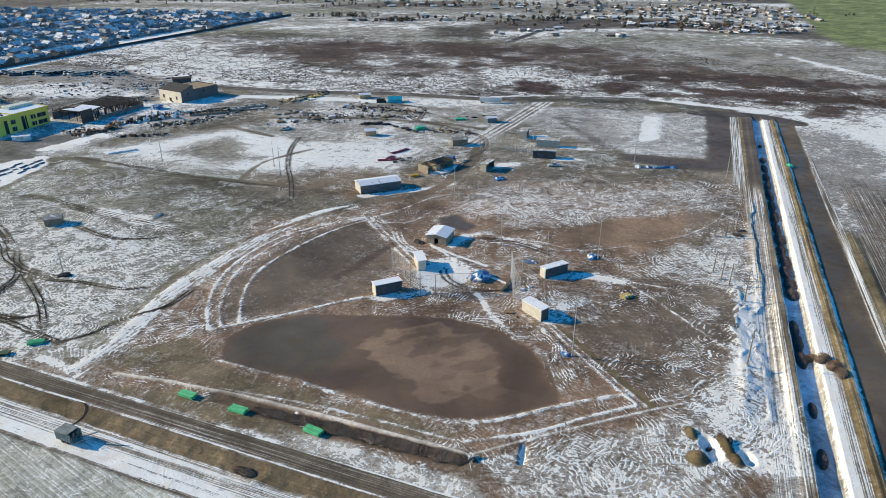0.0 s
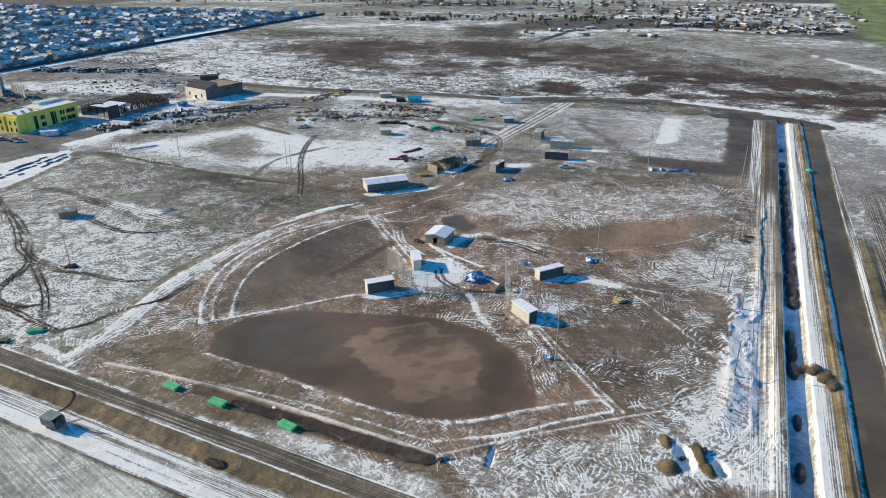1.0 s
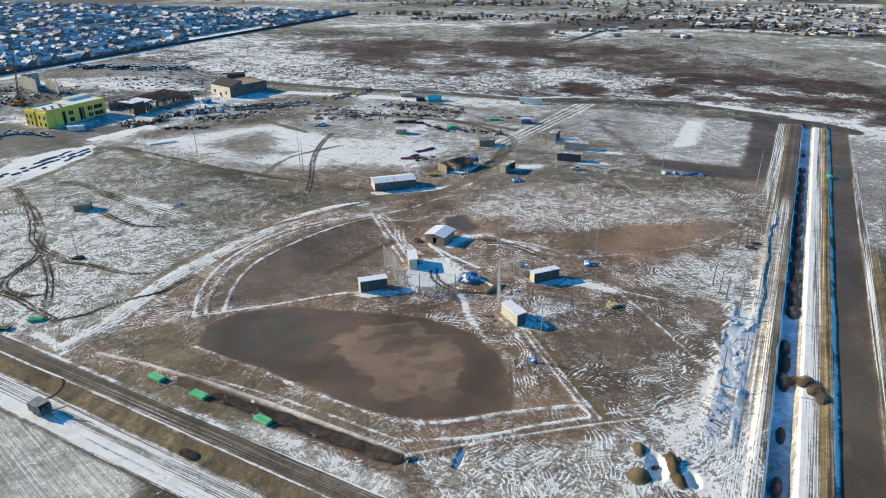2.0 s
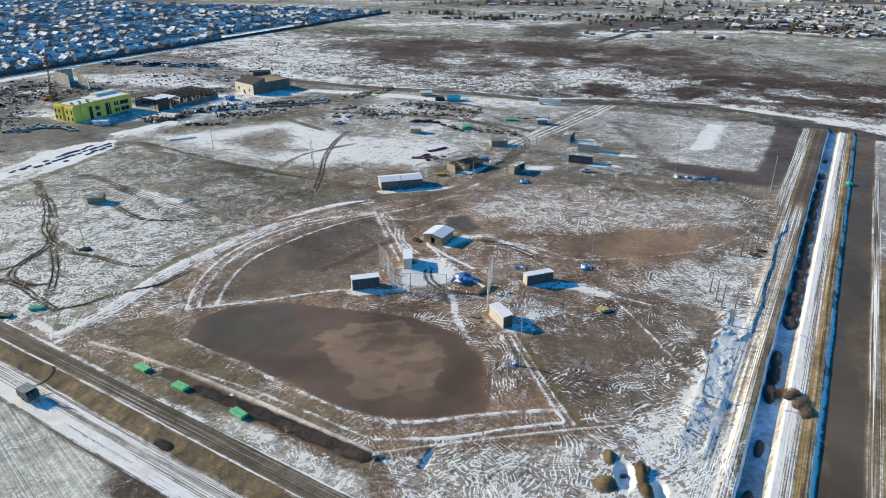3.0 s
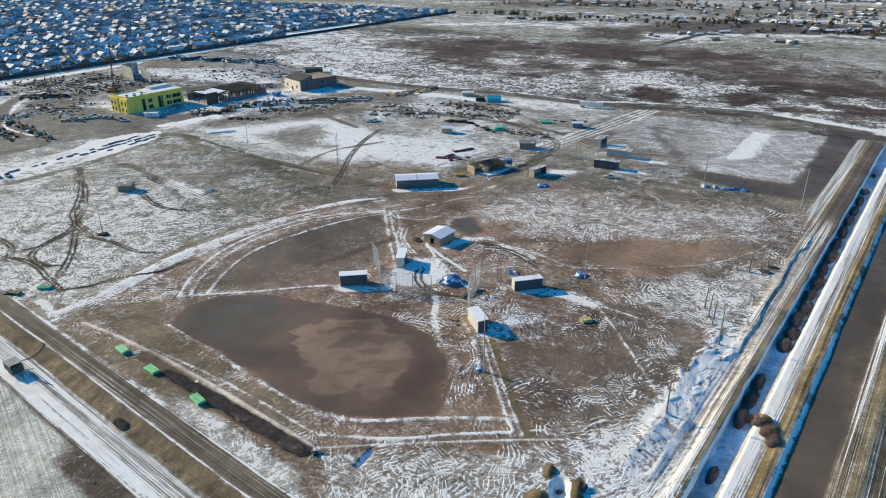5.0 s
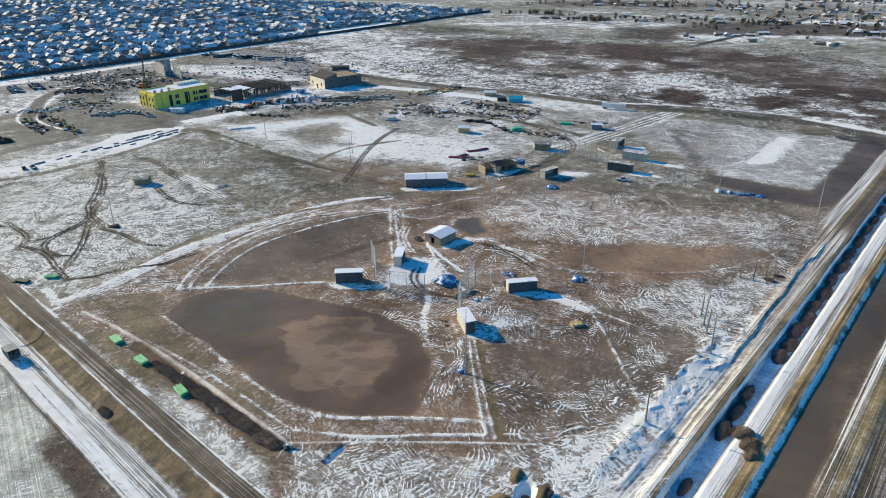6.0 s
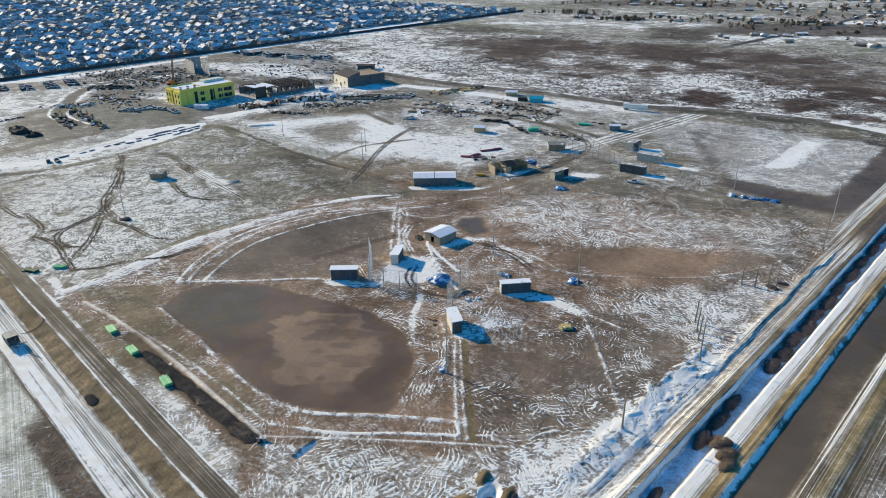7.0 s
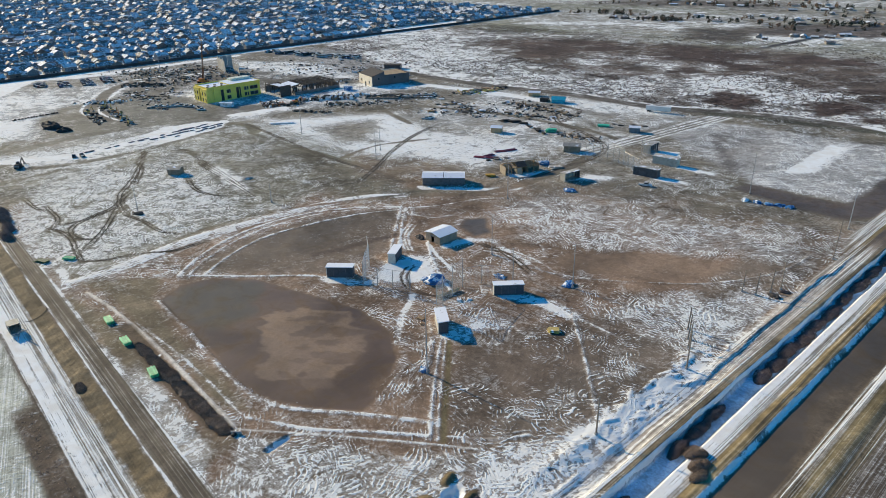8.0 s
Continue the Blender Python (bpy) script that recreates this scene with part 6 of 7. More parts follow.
def school():
    """Two-storey block in yellow sheathing, flat roof with snow, window openings with frames."""
    x, y = canal(-389.5, 295)
    t = thing("school_building", x, y, CANAL_TURN, "yellow-sheathed two-storey school shell with a flat snowy roof", "building", sink=0.2)
    H = 10.2
    # local x along the long front (away), local -y the front
    part("wall", boxes((-21, -10, 0, -3, 10, H), ), SHEET, t)
    part("wall", boxes((-3, -9.2, 0, 21, 10, H + 0.6)), SHEET, t)
    part("wall", boxes((-16.5, -10.6, 0, -12.5, -10, H - 0.5)), SHEET, t)
    part("roof", boxes((-20.6, -9.6, H, -3.2, 9.6, H + 0.12)), SNOWROOF, t, "flat roof under snow")
    part("roof", boxes((-2.8, -8.8, H + 0.6, 20.6, 9.6, H + 0.72)), SNOWROOF, t, "flat roof under snow")
    part("parapet", boxes((-21, -10, H, 21, -9.65, H + 0.9), (-21, 9.65, H, 21, 10, H + 0.9), (-21, -9.65, H, -20.65, 9.65, H + 0.9), (20.65, -9.65, H, 21, 9.65, H + 0.9)), SHEET, t)
    part("penthouse", boxes((4, 2.5, H + 0.75, 20, 9, H + 2.2)), surface("pale_sheathing", (0.72, 0.74, 0.6), rough=0.6), t)
    for z in (1.2, 5.4):
        for px, w in ((-15.6, 0.8), (-13.4, 0.8), (-5.4, 0.9), (-3.9, 0.5), (8.9, 0.8), (10.8, 0.5), (14.2, 1.5), (17.4, 1.4)):
            y0 = -10 if px < -3 else -9.2
            f = part("window_frame", boxes((px - w - 0.15, y0 - 0.06, z - 0.15, px + w + 0.15, y0 - 0.003, z), (px - w - 0.15, y0 - 0.06, z + 2.3, px + w + 0.15, y0 - 0.003, z + 2.45), (px - w - 0.15, y0 - 0.06, z, px - w, y0 - 0.003, z + 2.3), (px + w, y0 - 0.06, z, px + w + 0.15, y0 - 0.003, z + 2.3)), TRIM, t)
            part("pane", boxes((px - w, y0 - 0.03, z, px + w, y0 - 0.006, z + 2.3)), GLASS, f)
        for py in (-8.4, -4.0, 4.2, 8.2):
            f = part("window_frame", boxes((-22.26, py - 0.85, z - 0.15, -22.203, py + 0.85, z), (-22.26, py - 0.85, z + 2.2, -22.203, py + 0.85, z + 2.35)), TRIM, t)
            part("pane", boxes((-22.23, py - 0.7, z, -22.206, py + 0.7, z + 2.2)), GLASS, f)
    # tall dark openings between the bays
    for px, w, y0 in ((-9.8, 1.1, -10), (2.6, 1.1, -9.2), (4.6, 0.5, -9.2)):
        part("tall_opening", boxes((px - w, y0 - 0.05, 0.4, px + w, y0 - 0.004, 8.3)), GLASS, t)
    for a, b in ((-10, -1.1), (1.1, 10)):
        part("end_bay", boxes((-22.2, a, 0, -21.004, b, H - 0.5)), SHEET, t)
    part("recess_panel", boxes((-21.06, -1.05, 0, -21.004, 1.05, H - 0.6)), DARK_AND_SHADED, t)
    for k in range(6):
        part("roof_crate", boxes((-19 + 2.7 * k, -6 + 5 * (k % 2), H + 0.13, -17.8 + 2.7 * k, -4.2 + 5 * (k % 2), H + 0.7)), JUNK, t)


school()


def gym():
    """Tan block hall: a high bay under a dark single-slope roof, and a lower bay with a bare deck."""
    t = thing("sports_hall", -187.5, 482.5, 58, "tan block sports hall shell with dark open roof", "building", sink=0.2)
    wall = surface("tan_block", (0.76, 0.68, 0.55), (0.66, 0.58, 0.46), 0.15, 0.85)
    # dark copy of the hall wall: shade on the far-from-sun sides, put into colour
    shade = surface("shaded_hall_wall", (0.15, 0.14, 0.14), (0.12, 0.11, 0.11), 0.2, 0.8)
    W, a, L = 24.0, 11.0, 33.0
    part("end_wall", boxes((0, 0, 0, 0.4, W, 7.4)), wall, t)
    for y0, m in ((0, shade), (W - 0.4, wall)):
        bm = bmesh.new()
        solid(bm, [(0.4, y0, 0), (a, y0, 0), (a, y0, 10.6), (0.4, y0, 7.5)], (0, 0.4, 0))
        part("high_bay_wall", bm, m, t)
        part("low_bay_wall", boxes((a, y0, 0, L - 0.4, y0 + 0.4, 8.0)), m, t)
    part("step_wall", boxes((a - 0.4, 0.4, 7.5, a, W - 0.4, 10.5)), shade, t)
    part("end_wall", boxes((L - 0.4, 0, 0, L, W, 8.0)), shade, t)
    bm = bmesh.new()
    solid(bm, [(0.1, 0.1, 7.5), (a + 0.2, 0.1, 10.7), (a + 0.2, 0.1, 10.95), (0.1, 0.1, 7.75)], (0, W - 0.2, 0))
    part("high_roof", bm, surface("dark_roof_deck", (0.05, 0.043, 0.04), rough=0.8), t)
    part("low_roof", boxes((a + 0.25, 0.45, 7.3, L - 0.45, W - 0.45, 7.5)), SHEATH, t, "bare wooden roof deck")
    for py in (5, 19):
        part("window_pane", boxes((-0.06, py - 0.8, 2, -0.003, py + 0.8, 4.2)), GLASS, t)
    part("door_leaf", boxes((-0.06, 10.8, 0, -0.003, 13.2, 2.6)), GLASS, t)
    for px in (6, 20):
        part("window_pane", boxes((px - 0.6, -0.06, 4.8, px + 0.6, -0.003, 6.4)), GLASS, t)


gym()


def steel_wing():
    """The unfinished middle wing: low block walls, steel columns and joists, scaffold."""
    x, y = canal(-372, 345)
    t = thing("unfinished_wing", x, y, CANAL_TURN, "unfinished school wing of block walls and dark steel frame", "building", sink=0.2)
    wall, frame_mat = surface("grey_block", (0.2, 0.18, 0.165), (0.14, 0.13, 0.12), 0.3, 0.85), surface("dark_primed_steel", (0.06, 0.05, 0.045), rough=0.6)
    part("front_wall", boxes((-14, -16, 0, 26, -15.6, 2.6)), wall, t)
    r = random.Random(77)
    post = part("formwork_post", boxes((-0.16, -0.16, 0, 0.16, 0.16, 1)), frame_mat, t)
    post.matrix_basis = pose(-14, -14, 0.3) @ Matrix.Diagonal((1, 1, 5, 1))
    for k in range(110):
        ob = new("formwork_post", post.data)
        ob.parent = t
        ob.matrix_basis = pose(-14 + 40 * r.random(), r.choice((-15.2, -12, -9, -5, -1, 5, 9)) + r.uniform(-0.6, 0.6), 0.3, r.uniform(-4, 4), r.uniform(-4, 4), 0) @ Matrix.Diagonal((1, 1, r.uniform(3.5, 6.8), 1))
    for a, b, z0, z1 in ((-24, -17, 7.6, 7.0), (-15, -8, 6.6, 7.4), (-8, -5, 0.4, 6.0)):
        bm = bmesh.new()
        solid(bm, [(a, -13, z0), (b, -13, z1), (b, -13, z1 + 0.25), (a, -13, z0 + 0.25)], (0, 15, 0))
        part("roof_slab", bm, SNOWROOF, t, "tilted roof slab under snow")
    part("end_wall", boxes((25.6, -15.6, 0, 26, 14, 4.0)), wall, t)
    part("tall_wall", boxes((-25, -14, 0, -16, -13.6, 8.2)), frame_mat, t)
    part("back_wall", boxes((-22, 13.6, 0, 25.6, 14, 4.6)), wall, t)
    part("floor_slab", boxes((-24, -15, 0, 25.5, 13.5, 0.3)), CONCRETE, t)
    for i in range(9):
        for j in range(5):
            cx, cy = -22 + i * 5.7, -13 + j * 6.4
            part("column", boxes((cx - 0.14, cy - 0.14, 0.3, cx + 0.14, cy + 0.14, 5.8 + (1.6 if i < 2 else 0))), frame_mat, t)
    for j in range(5):
        cy = -13 + j * 6.4
        part("beam", boxes((-22, cy - 0.1, 5.4, 24, cy + 0.1, 5.8)), frame_mat, t)
    for i in range(24):
        cx = -22 + i * 1.98
        part("joist", boxes((cx - 0.06, -13, 5.8, cx + 0.06, 12.6, 6.1 + 0.2 * (i % 3))), frame_mat, t)
    part("roof_deck", boxes((-22, -8, 6.75, -15, -1, 6.9)), SNOWROOF, t)
    part("roof_deck", boxes((-13, 1, 6.75, -6, 8, 6.9)), JUNK, t)


steel_wing()


def panels():
    """Tilt-up concrete wall panels, braced upright."""
    t = thing("precast_walls", -354, 493, -33, "upright grey concrete wall panels of a stair core", "wall panels", sink=0.2)
    for k in range(6):
        part("panel", boxes((-14 + k * 4.7, -0.2, 0, -14 + k * 4.7 + 4.5, 0.2, 10.5 - 0.7 * (k % 2))), CONCRETE, t)
    for k in range(5):
        part("panel", boxes((13.5 + k * 4.4, 6.8, 0, 13.5 + k * 4.4 + 3.6, 7.2, 10.2 - 1.6 * (k % 2))), CONCRETE, t)
    for k in range(3):
        part("panel", boxes((-14.3, 0.3 + k * 4.3, 0, -13.9, 4.4 + k * 4.3, 10.2)), CONCRETE, t)


panels()


def crane():
    t = thing("mobile_crane", -326, 443, 30, "orange mobile crane with a steep lattice boom", "crane")
    part("carrier", boxes((-5, -1.4, 0.6, 5, 1.4, 1.8)), ORANGE, t)
    part("house", boxes((-3.5, -1.5, 1.8, 1.0, 1.5, 3.6)), ORANGE, t)
    part("cab", boxes((1.0, 0.2, 1.8, 2.6, 1.4, 3.4)), GLASS, t)
    bm = bmesh.new()
    foot, tip = Vector((0, 0, 3)), Vector((4, -3, 35))
    for s in ((-0.5, -0.5), (0.5, -0.5), (0.5, 0.5), (-0.5, 0.5)):
        tube(bm, foot + Vector((s[0], s[1], 0)), tip + Vector((s[0] * 0.3, s[1] * 0.3, 0)), 0.22, 0.14, 5)
    for k in range(22):
        a, b = foot.lerp(tip, k / 22), foot.lerp(tip, (k + 1) / 22)
        tube(bm, a + Vector((0.45, -0.45, 0)), b + Vector((-0.4, 0.4, 0)), 0.06, 0.06, 4)
        tube(bm, a + Vector((-0.45, -0.45, 0)), b + Vector((0.4, 0.4, 0)), 0.06, 0.06, 4)
    part("boom", bm, surface("dark_orange_lattice", (0.22, 0.1, 0.05), rough=0.6), t)
    for sx in (-4, -2.6, 2.6, 4):
        for sy in (-1, 1):
            part("wheel", tube(bmesh.new(), (sx, sy * 1.0, 0.6), (sx, sy * 1.45, 0.6), 0.6, 0.6, 12), DARK, t)


crane()
light_pole(-366.6, 436.1, 22, "tall dark site mast", 0, "site masts")

# site traffic and stores
PAINTS = [surface(n, c, rough=0.35, snow=s) for n, c, s in (("white_paint", (0.72, 0.72, 0.72), 0.2), ("dark_grey_paint", (0.05, 0.055, 0.06), 0.3), ("silver_paint", (0.38, 0.39, 0.4), 0.2), ("blue_paint", (0.04, 0.08, 0.18), 0.3), ("black_paint", (0.02, 0.02, 0.022), 0.3), ("red_paint", (0.3, 0.04, 0.03), 0.2))]
NAMES = ("white", "dark grey", "silver", "dark blue", "black", "dark red")
car_rng = random.Random(5)


def park(x0, y0, x1, y1, n, turn, group, big=False, jitter=0.6):
    for k in range(n):
        f = (k + 0.5) / n
        i = car_rng.choice((0, 0, 1, 1, 2, 3, 4, 4, 5)) if not big else car_rng.choice((0, 0, 2, 1))
        x, y = x0 + (x1 - x0) * f + car_rng.uniform(-jitter, jitter), y0 + (y1 - y0) * f + car_rng.uniform(-jitter, jitter)
        if car_rng.random() < 0.45 or big:
            vehicle("pickup_truck", x, y, turn + car_rng.uniform(-6, 6), PAINTS[i], NAMES[i] + " pickup truck on the gravel yard", group, 5.7, 1.95, (0.4, 0.74), 1.85, True, "pickup truck")
        else:
            vehicle("car", x, y, turn + car_rng.uniform(-6, 6), PAINTS[i], NAMES[i] + " car on the gravel yard", group, 4.7, 1.85, (0.2, 0.78), 1.5)


LOT = "cars on the gravel lot"
for cx, cy, rows_of in ((-442, 378, 3), (-427.5, 389, 4), (-417, 403, 5), (-410.5, 417, 5)):
    for r_ in range(rows_of):
        away = (r_ - (rows_of - 1) / 2) * 6.6
        x, y = cx - 0.76 * away, cy + 0.45 * away
        park(x - 3.4, y - 3.0, x + 3.4, y + 3.0, car_rng.choice((3, 4, 4)), 138, LOT, jitter=0.5)
for k in range(30):
    x, y = -384 + 3.6 * k + car_rng.uniform(-1, 1), 590 + 5 * math.sin(k * 0.9) + car_rng.uniform(-2, 2)
    i = car_rng.choice((0, 0, 1, 2, 3))
    vehicle("van", x, y, 70 + car_rng.uniform(-25, 25), PAINTS[i], NAMES[i] + " van parked beyond the site", "vans beyond the site", car_rng.uniform(5.5, 8.5), 2.3, (0.06, 0.95), car_rng.uniform(2.2, 3.0), False, "van")
park(-292, 360, -276, 372, 5, 40, "site trucks", True, 1.2)
park(-284, 374, -252, 368, 9, 20, "site trucks", True, 2.0)
park(-386, 590, -278, 599, 26, 15, "parked beyond the site", True, 2.5)
park(-226, 545, -184, 536, 8, 10, "parked beyond the site", True, 2)
park(-148, 460, -128, 476, 7, 45, "parked by the hall", True, 2)
park(-101, 407, -96, 412, 2, 20, "parked by the yard", True, 1)
park(-236.5, 255, -230.5, 260.5, 2, 150, "parked by the bundles", False, 0.3)
for k, (x, y, a_) in enumerate(((-322, 344, 120), (-307, 339, 150), (-297, 334.5, 135), (-282, 327, 150), (-269, 322, 160), (-206, 411, 60), (-318, 328, 100))):
    orange = k in (5, 2)
    digger(x, y, a_, ORANGE if orange else YELLOWPAINT, "orange tracked excavator on the site" if orange else "yellow tracked excavator on the site", "excavators")
digger(-244, 231, 120, DARK, "dark tracked excavator alone on the snow", "excavators")
SITE = "stacked materials on the school site"
PALE = ((WRAP, "white wrapped building goods on pallets"), (WRAP, "white wrapped building goods on pallets"), (JUNK, "dark stacked building goods dusted with snow"))
DARKS = ((JUNK, "dark stacked site material dusted with snow"), (SPOIL, "dark site scrap heaped on gravel"), (HAY, "pale boards stacked under snow"))
stock_row((-200, 434), (-169, 456), 22, 4.0, SITE, (2.6, 5.0), 2.8, kinds=PALE, loose=4)
stock_row((-182, 415), (-150, 439), 28, 4.0, SITE, (1.8, 4.0), 1.8, kinds=PALE + DARKS, loose=4)
stock_row((-230, 402), (-205, 405), 18, 4.0, SITE, (2, 4), 1.6, kinds=DARKS, loose=4)
stock_row((-346, 352), (-330, 366), 30, 4.0, SITE, (2.0, 4), 2.0, kinds=PALE[:1], loose=4)
stock_row((-330, 348), (-264, 319), 26, 1.6, SITE, (2.0, 4.5), 1.8, kinds=PALE + DARKS, loose=4)
stock_row((-322, 331), (-286, 313), 16, 1.6, SITE, (2.0, 5), 1.6, kinds=DARKS, loose=4)
stock_row((-376, 408), (-346, 422), 20, 3.5, SITE, (3, 7), 2.4, kinds=((SPOIL, "dark heaped site scrap"), (JUNK, "dark stacked site material dusted with snow")), loose=4)
stock_row((-346, 388), (-300, 374), 30, 6.0, SITE, (2, 6), 1.2, kinds=DARKS + PALE, loose=4)
stock_row((-292, 358), (-278, 361), 10, 1.6, SITE, (2, 4), 1.6, kinds=DARKS, loose=4)
stock_row((-420, 455), (-330, 440), 60, 16, SITE, (2, 8), 1.8, kinds=DARKS + ((TIMBER, "brown lumber stack on the site"),), loose=4)
stock_row((-400, 490), (-310, 470), 40, 14, SITE, (2, 8), 1.6, kinds=DARKS + ((TIMBER, "brown lumber stack on the site"),), loose=4)
stock_row((-320, 545), (-200, 540), 34, 16, SITE, (2, 8), 1.4, kinds=DARKS + PALE, loose=4)
stock_row((-207, 420), (-176, 441), 22, 1.6, SITE, (2.4, 3.6), 3.2, kinds=PALE[:1], loose=4)
stock_row((-219, 394), (-205, 416), 16, 3.0, SITE, (2, 4), 2.2, kinds=DARKS + ((ORANGE, "orange site plant on the gravel"),), loose=4)
stock_row((-194, 392), (-168, 396), 12, 1.6, SITE, (2, 5), 1.6, kinds=DARKS, loose=4)
stock_row((-113, 486), (-92, 520), 30, 3.5, SITE, (3, 9), 1.8, kinds=DARKS + ((TIMBER, "brown lumber stack on the site"),), loose=4)
stock_row((-104, 462), (-70, 428), 26, 4.0, SITE, (2, 6), 1.2, kinds=DARKS + PALE, loose=4)
stock_row((-378, 413), (-352, 423), 12, 4.0, SITE, (4, 8), 2.0, kinds=DARKS[:2], loose=4)
stock_row((-324, 332), (-297, 320), 9, 3.0, SITE, (3, 6), 1.6, kinds=DARKS[:2])
stock_row((-345, 385), (-308, 400), 16, 10, SITE, (2, 7), 0.9, kinds=DARKS + PALE, loose=4)
stock_row((-405, 460), (-356, 485), 22, 12, SITE, (3, 8), 1.6, kinds=DARKS + STOCK, loose=4)
stock_row((-372, 440), (-330, 455), 16, 8, SITE, (3, 8), 1.6, kinds=DARKS, loose=4)
stock_row((-310, 520), (-230, 520), 22, 20, SITE, (3, 8), 1.4, kinds=DARKS + PALE, loose=4)
stock_row((-250, 470), (-215, 500), 12, 8, SITE, (3, 7), 1.6, kinds=DARKS + PALE, loose=4)
stock_row((-150, 452), (-118, 470), 12, 4, SITE, (3, 8), 1.0, kinds=DARKS + PALE, loose=4)
stock_row((-340, 600), (-200, 560), 20, 14, SITE, (3, 8), 1.4, kinds=DARKS + PALE, loose=4)
pallet_stack("tarped_stack", -197, 464, 45, (7, 4, 3), BLUETARP, "goods under a pale blue tarpaulin beside the hall", "goods", layers=2, seed=41)
gable_house("site_cabin", -214, 558, 20, 14, 8, 3.6, 4.4, DARK_AND_SHADED, SPOIL, "dark low cabin behind the hall", "cabin")
gable_house("site_trailer", -245, 384, 15, 9, 3, 2.8, 3.1, WRAP, SNOWROOF, "white site office trailer with snow on its roof", "trailer")
for k, (x, y) in enumerate(((-160, 458.5), (-154, 463))):
    t = thing("earth_mound", x, y, 40, "low brown mound of earth", "mound", "earth mounds", 0.3)
    part("mound", heap(3.2, 1.6, k + 31, 2.2), surface("brown_spoil", (0.11, 0.085, 0.06), (0.07, 0.055, 0.04), 0.4, 0.9) if k == 0 else bpy.data.materials["brown_spoil"], t)
BARS = surface("blue_grey_bundles", (0.07, 0.085, 0.12), (0.04, 0.05, 0.07), 0.5, 0.6)
for row_, shift_ in enumerate((0, 5, 10)):
    for k in range(18):
        f = (k + 0.5 * (row_ % 2)) / 18
        x, y = -236 + 17 * f + shift_ + car_rng.uniform(-0.8, 0.8), 262 + 86 * f - shift_ * 0.3
        if row_ and f < (0.45, 0.6)[row_ - 1] or car_rng.random() < 0.22:
            continue
        pallet_stack("bar_bundle", x, y, 76 + car_rng.uniform(-9, 9), (car_rng.uniform(3.0, 6.5), car_rng.uniform(0.6, 1.8), car_rng.uniform(0.3, 0.6)), BARS, "low dark bundles of bars laid on snow", "bundles", "bar bundles", 2, 0.2, 300 + k + 20 * row_)
pallet_stack("bar_bundle", -177, 361.5, 34, (15, 1.8, 0.8), WRAP, "long pale bundle of bars under snow", "bundles", "bar bundles", 2, 0.03, 390)
for k, (x, y, r) in enumerate(((-310, 295, 6.5), (-303, 292, 5), (-290, 291, 4))):
    t = thing("spoil_heap", x, y, 30 * k, "dark heap of spoil with a little snow", "heap", "spoil heaps", 0.2)
    part("mound", heap(r * 0.62, r * 0.6, k + 8), SPOIL, t)
for k in range(16):
    f = (k + car_rng.uniform(-0.25, 0.25)) / 15
    t = thing("barrier_block", -347 + 7 * f + car_rng.uniform(-0.4, 0.4), 294 + 27 * f, 80 + car_rng.uniform(-25, 25), "dark barrier block in a row on snow", "barrier", "barrier blocks")
    part("block", boxes((-0.55, -0.4, 0, 0.55, 0.4, 0.6 + 0.15 * (k * 7 % 4))), SPOIL, t)



def formwork(x, y, turn, L, W, fill, label):
    """A foundation trench: low board walls round a bed, cross braces and stakes."""
    t = thing("foundation_formwork", x, y, turn, label, "formwork", "foundation formwork", 0.05)
    part("bed", boxes((-L / 2 + 0.2, -W / 2 + 0.2, 0, L / 2 - 0.2, W / 2 - 0.2, 0.25)), fill, t)
    for s in (-1, 1):
        part("side_board", boxes((-L / 2, s * W / 2 - 0.1, 0, L / 2, s * W / 2 + 0.1, 1.1)), OLDWOOD, t)
        part("end_board", boxes((s * L / 2 - 0.1, -W / 2 + 0.1, 0, s * L / 2 + 0.1, W / 2 - 0.1, 1.1)), OLDWOOD, t)
    for k in range(1, 6):
        px = -L / 2 + L * k / 6
        part("brace", boxes((px - 0.15, -W / 2 + 0.1, 0.85, px + 0.15, W / 2 - 0.1, 1.05)), TIMBER, t)


formwork(-159, 452, 24, 24, 9, SPOIL, "dark foundation trench with board formwork")
formwork(-136, 464, 17, 22, 7, WRAP, "board formwork with snow lying in it")

# smaller things on the open fields
for k, (x, y) in enumerate(((98, 337.5), (103, 337), (107.5, 336.6), (112, 336.8), (116, 336.2))):
    tarp_heap(x, y, 1.5, 1.1, 11 + k, "snow-covered rubble under pale blue sheeting", BLUETARP if k else WRAP)
tarp_heap(115.5, 249.5, 1.3, 0.9, 17, "dark brush and sheeting at a pole's foot", SPOIL)
tarp_heap(-132.5, 212.0, 1.6, 1.0, 18, "dark heap at a pole's foot on a snowy field", SPOIL)
tarp_heap(-122, 268, 1.6, 0.8, 19, "pale boards half buried in snow", HAY)
tarp_heap(176.5, 339, 1.6, 1.2, 20, "green sheeting beside the canal road", GREENTARP)
for x, y, h in ((-89.4, 247.6, 9), (-88.5, 337, 13), (-133, 212.3, 13)):
    light_pole(x, y, h, "slim pole on a snowy field")
light_pole(137.3, 321, 18)

# ---- the suburb beyond the fence ----
t = tagged(new("boundary_wall"), "long dark fence between suburb and fields", "fence", kind="structure")
for k in range(40):
    v = 150 + k * 19.5
    x, y = canal(-583, v)
    bm = bmesh.new()
    box(bm, 0, -0.15, -0.3, 19.5, 0.15, 2.6)
    ob = part("fence_panel", bm, surface("dark_fence_boards", (0.07, 0.06, 0.06), rough=0.85) if k == 0 else bpy.data.materials["dark_fence_boards"], t)
    ob.matrix_basis = pose(x, y, 0, 0, 0, CANAL_TURN)

